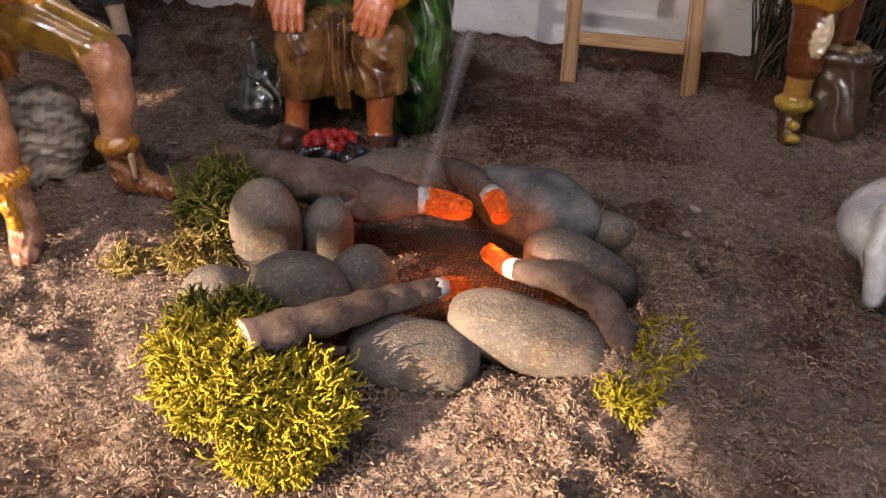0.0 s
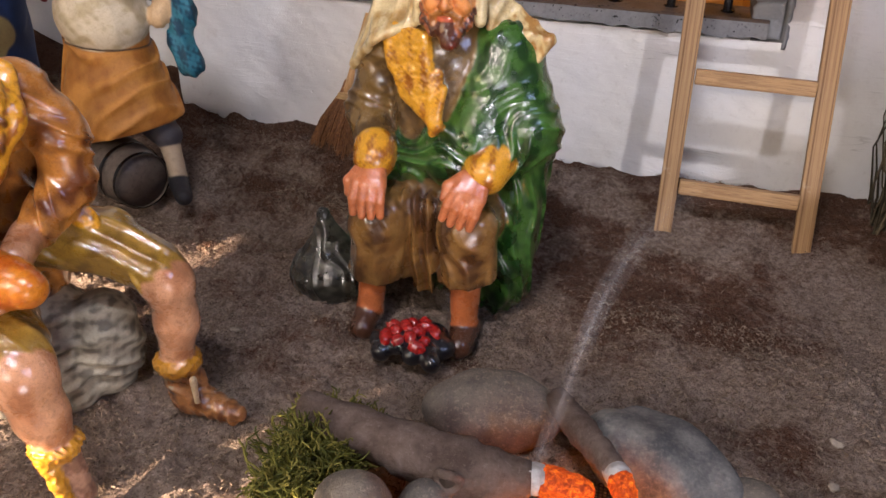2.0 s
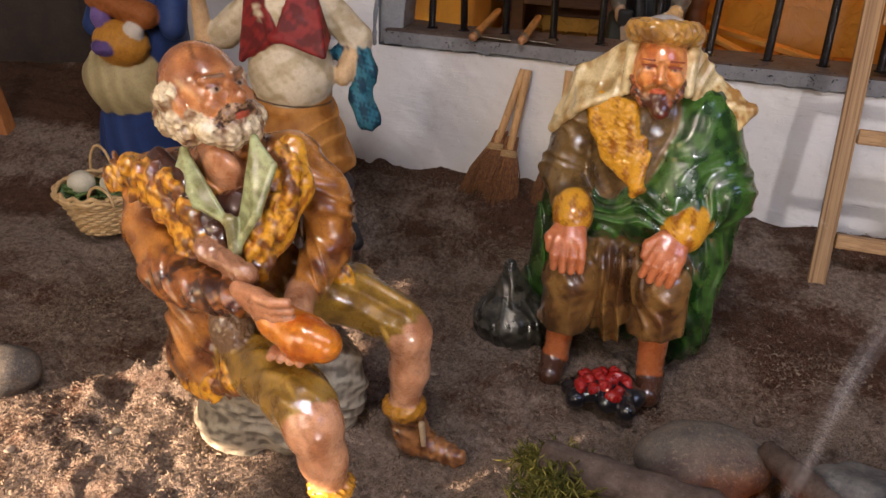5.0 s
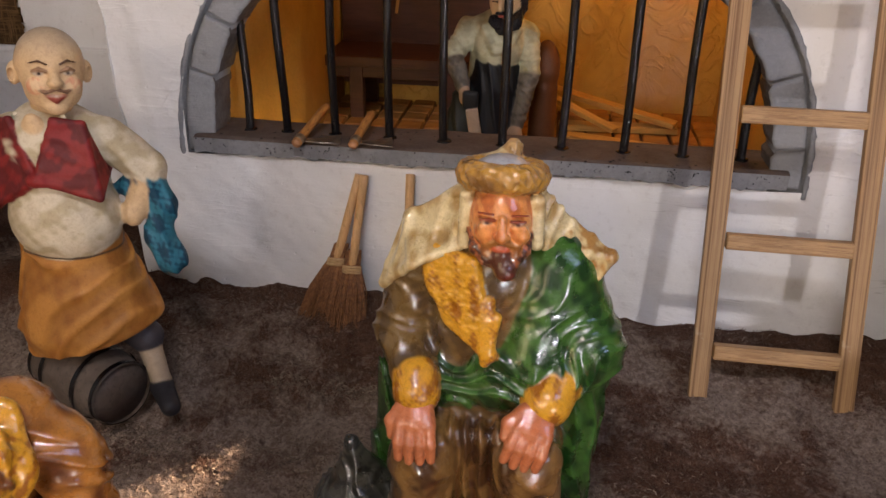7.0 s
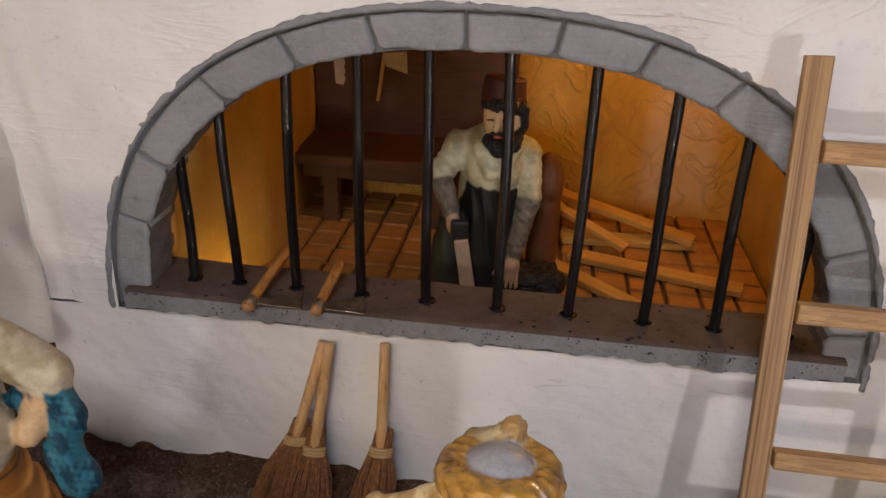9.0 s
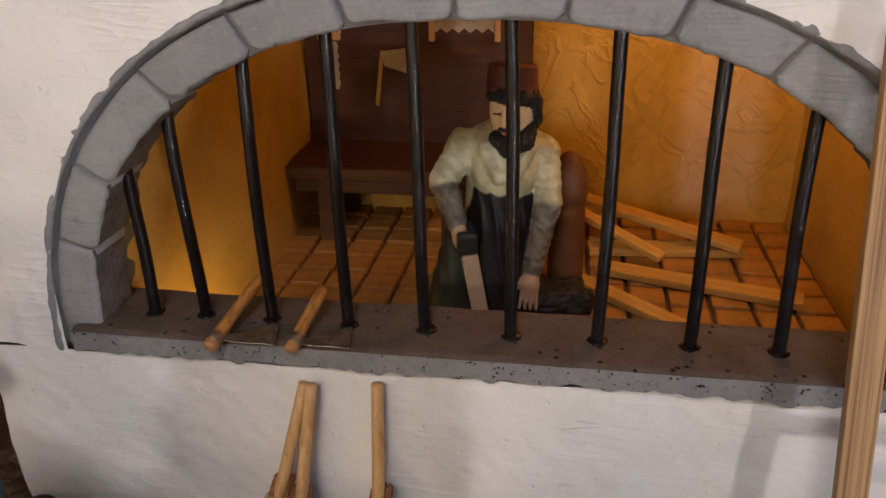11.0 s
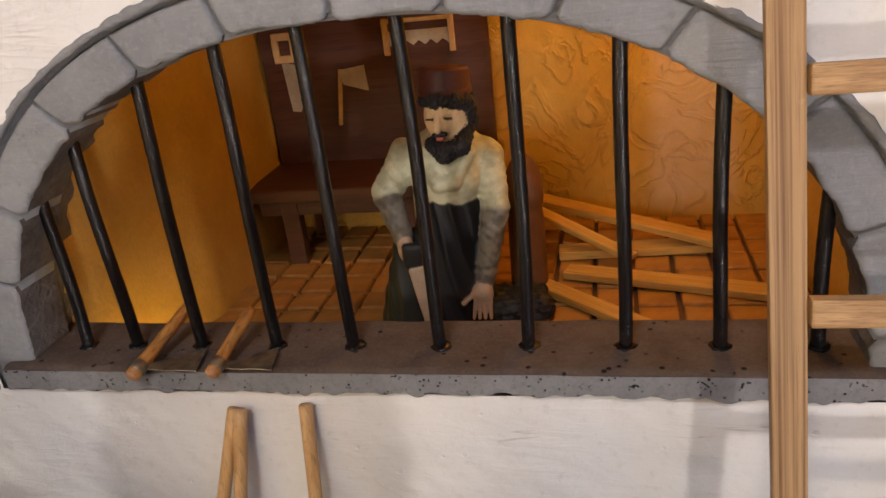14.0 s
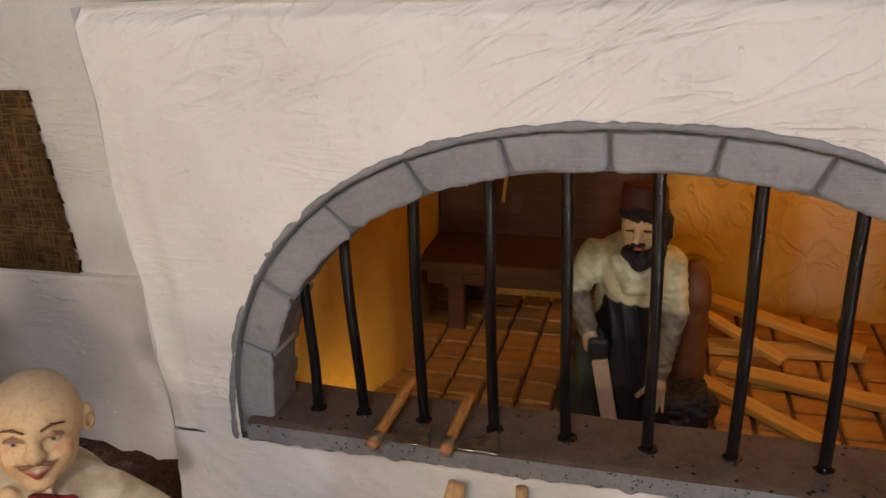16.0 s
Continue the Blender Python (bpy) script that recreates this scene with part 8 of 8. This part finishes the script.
def standing_by_sack():
    AMBER, BROWN = (0.46, 0.20, 0.012), (0.13, 0.040, 0.012)
    k = Clay()
    fl = curls(0.007, 0.0012, 90)
    k.cone((0.150, 0.655, 0.105), (0.146, 0.660, 0.190), 0.0270, 0.0300, AMBER, 0.004, disp=folds((1, 0.2, 0.3), 0.02, 0.0018, 0.4, 0.06, 91))
    k.cone((0.175, 0.668, 0.120), (0.176, 0.670, 0.190), 0.0270, 0.0300, AMBER, 0.006, disp=folds((1, 0.2, 0.3), 0.02, 0.0018, 0.4, 0.06, 91))
    k.cone((0.172, 0.6720, 0.110), (0.180, 0.6820, 0.000), 0.0150, 0.0110, BROWN, 0.004)
    k.cone((0.148, 0.6520, 0.100), (0.1510, 0.6520, 0.040), 0.0180, 0.0135, BROWN, 0.003)
    k.ball((0.1550, 0.6385, 0.066), (0.0075, 0.0040, 0.0170), (0.62, 0.50, 0.32), 0.001, disp=curls(0.01, 0.0010, 92))
    k.cone((0.1510, 0.6520, 0.042), (0.1515, 0.6530, 0.012), 0.0110, 0.0100, (0.50, 0.26, 0.06), 0.001)
    k.ring((0.148, 0.6520, 0.0980), 0.0170, 0.0055, (0.56, 0.40, 0.05), 0.002, disp=fl)
    k.ring((0.1515, 0.6530, 0.0090), 0.0105, 0.0045, (0.50, 0.33, 0.04), 0.002, disp=fl)
    k.cone((0.1515, 0.6530, 0.0060), (0.1520, 0.6440, -0.0190), 0.0100, 0.0085, (0.085, 0.040, 0.018), 0.003)
    k.ball((0.1530, 0.6370, -0.0050), (0.0045, 0.0035, 0.0040), (0.55, 0.36, 0.05), 0.001)
    k.ball((0.1540, 0.6350, -0.0150), (0.0060, 0.0045, 0.0040), (0.55, 0.36, 0.05), 0.001)
    return sculpted("figurine", [k.skin(0.0014)], GLAZE, "varnished clay figurine in an amber coat and fleece-cuffed breeches", "figurine")


seated_in_green()
seated_in_fleece()
standing_with_tray()
kneeling_with_saw()
standing_with_cat()
standing_by_sack()

# rock under the seated figurine
k = Clay()
GR = patches((0.135, 0.115, 0.085), (0.37, 0.33, 0.25), 0.014, 89, (1, 1, 2.5), -0.25, 1.1)
ridge = folds((0.15, 0.2, 1), 0.0125, 0.0024, 0.55, 0.045, 95, 2.0)
k.ball((-0.382, 0.394, 0.022), (0.038, 0.036, 0.032), GR, 0.006, disp=ridge)
k.ball((-0.390, 0.384, -0.004), (0.030, 0.027, 0.027), GR, 0.003, disp=ridge)
k.ball((-0.360, 0.388, -0.006), (0.024, 0.022, 0.022), GR, 0.003, disp=ridge)
k.ball((-0.342, 0.410, 0.010), (0.021, 0.022, 0.034), GR, 0.004, disp=ridge)
sculpted("rock", [k.skin(0.0014)], GLAZE_SOFT, "grey layered rock serving as a seat", "rock")

# barrel behind the apron
barrel = empty("barrel", "small dark wooden barrel lying on its side", "barrel")
A, B = np.array((-0.516, 0.636, 0.016)), np.array((-0.4445, 0.600, 0.0145))
s = np.linspace(0, 1, 13)
v, f = tube(A * (1 - s[:, None]) + B * s[:, None], 0.0225 + 0.0040 * np.sin(math.pi * s), 40, 0.006, 3, False)
BARREL_WOOD = make_wood("barrel_wood", (0.075, 0.055, 0.042), (0.115, 0.088, 0.068), (1, 1, 1), 90, 0.55)
link("barrel_body", v, f, BARREL_WOOD, barrel)
W = (B - A) / np.linalg.norm(B - A)
for at, rad in ((0.02, 0.0232), (0.26, 0.0262), (0.74, 0.0262), (0.97, 0.0234)):
    p = A + (B - A) * at
    link("hoop", *tube([p - W * 0.002, p + W * 0.002], rad + 0.0004, 40, 0, 0, False), IRON, barrel)
for p in (A + W * 0.004, B - W * 0.004):
    link("head", *tube([p - W * 0.001, p + W * 0.001], 0.0222, 40), BARREL_WOOD, barrel)

# sack of potatoes
potato_sack = empty("potato_sack", "varnished brown sack filled with potatoes", "sack")
k = Clay()
k.cone((0.184, 0.668, -0.006), (0.182, 0.668, 0.038), 0.0265, 0.0235, (0.075, 0.046, 0.026), 0.004, disp=folds((1, 0.5, 0.35), 0.016, 0.0018, 0.6, 0.04, 96, 2.0))
k.ring((0.182, 0.668, 0.048), 0.0215, 0.0050, (0.075, 0.046, 0.026), 0.003, disp=folds((1, 0.2, 0.3), 0.012, 0.0012, 0.4, 0.05, 97))
k.ball((0.182, 0.668, 0.060), (0.019, 0.019, 0.014), None, 0.003, kind="cut")
body = sculpted("sack_body", [k.skin(0.0014)], GLAZE, "folded varnished brown sackcloth", "sack")
del body["category"]
body.parent = potato_sack
POT = plain("potato_paint", (0.22, 0.15, 0.065), (0.15, 0.10, 0.04), 0.25, 90, 500, 0.3, coat=0.4)
for n_, (x, y) in enumerate(((0.172, 0.660), (0.184, 0.655), (0.194, 0.664), (0.178, 0.672), (0.189, 0.678), (0.170, 0.680))):
    v, f = lump((x, y, 0.0515), (0.0085, 0.0065, 0.0056), (10, 15, 37 * n_), 0.06, 0.01, n_, 18, 12)
    tagged(link("potato", v, f, POT), "small brown potato in the sack", "potato", "potatoes in the sack")

# white animal figurine with a brown strap
k = Clay()
WH = patches((0.40, 0.41, 0.43), (0.62, 0.62, 0.62), 0.030, 99, (1, 1, 1), -0.2, 0.7)
k.ball((0.186, 0.432, 0.012), (0.046, 0.036, 0.030), WH, 0.004, rot=(0, 0, 10))
k.cone((0.158, 0.410, 0.005), (0.163, 0.402, -0.018), 0.0085, 0.0060, WH, 0.004)
k.cone((0.200, 0.408, 0.005), (0.206, 0.402, -0.018), 0.0085, 0.0060, WH, 0.004)
k.bend([(0.158, 0.410, 0.028), (0.156, 0.402, 0.008), (0.160, 0.399, -0.018)], [0.0060, 0.0062, 0.0052], col=WH, k=0.002)
k.cone((0.168, 0.3985, 0.004), (0.214, 0.3960, 0.006), 0.0048, 0.0048, (0.26, 0.080, 0.022), 0.001, disp=curls(0.005, 0.0008, 98))
k.cone((0.163, 0.401, -0.017), (0.163, 0.399, -0.026), 0.0062, 0.0062, (0.03, 0.026, 0.022), 0.001)
sculpted("animal_figurine", [k.skin(0.0014)], GLAZE, "glossy white clay animal figurine with a brown strap", "animal figurine")
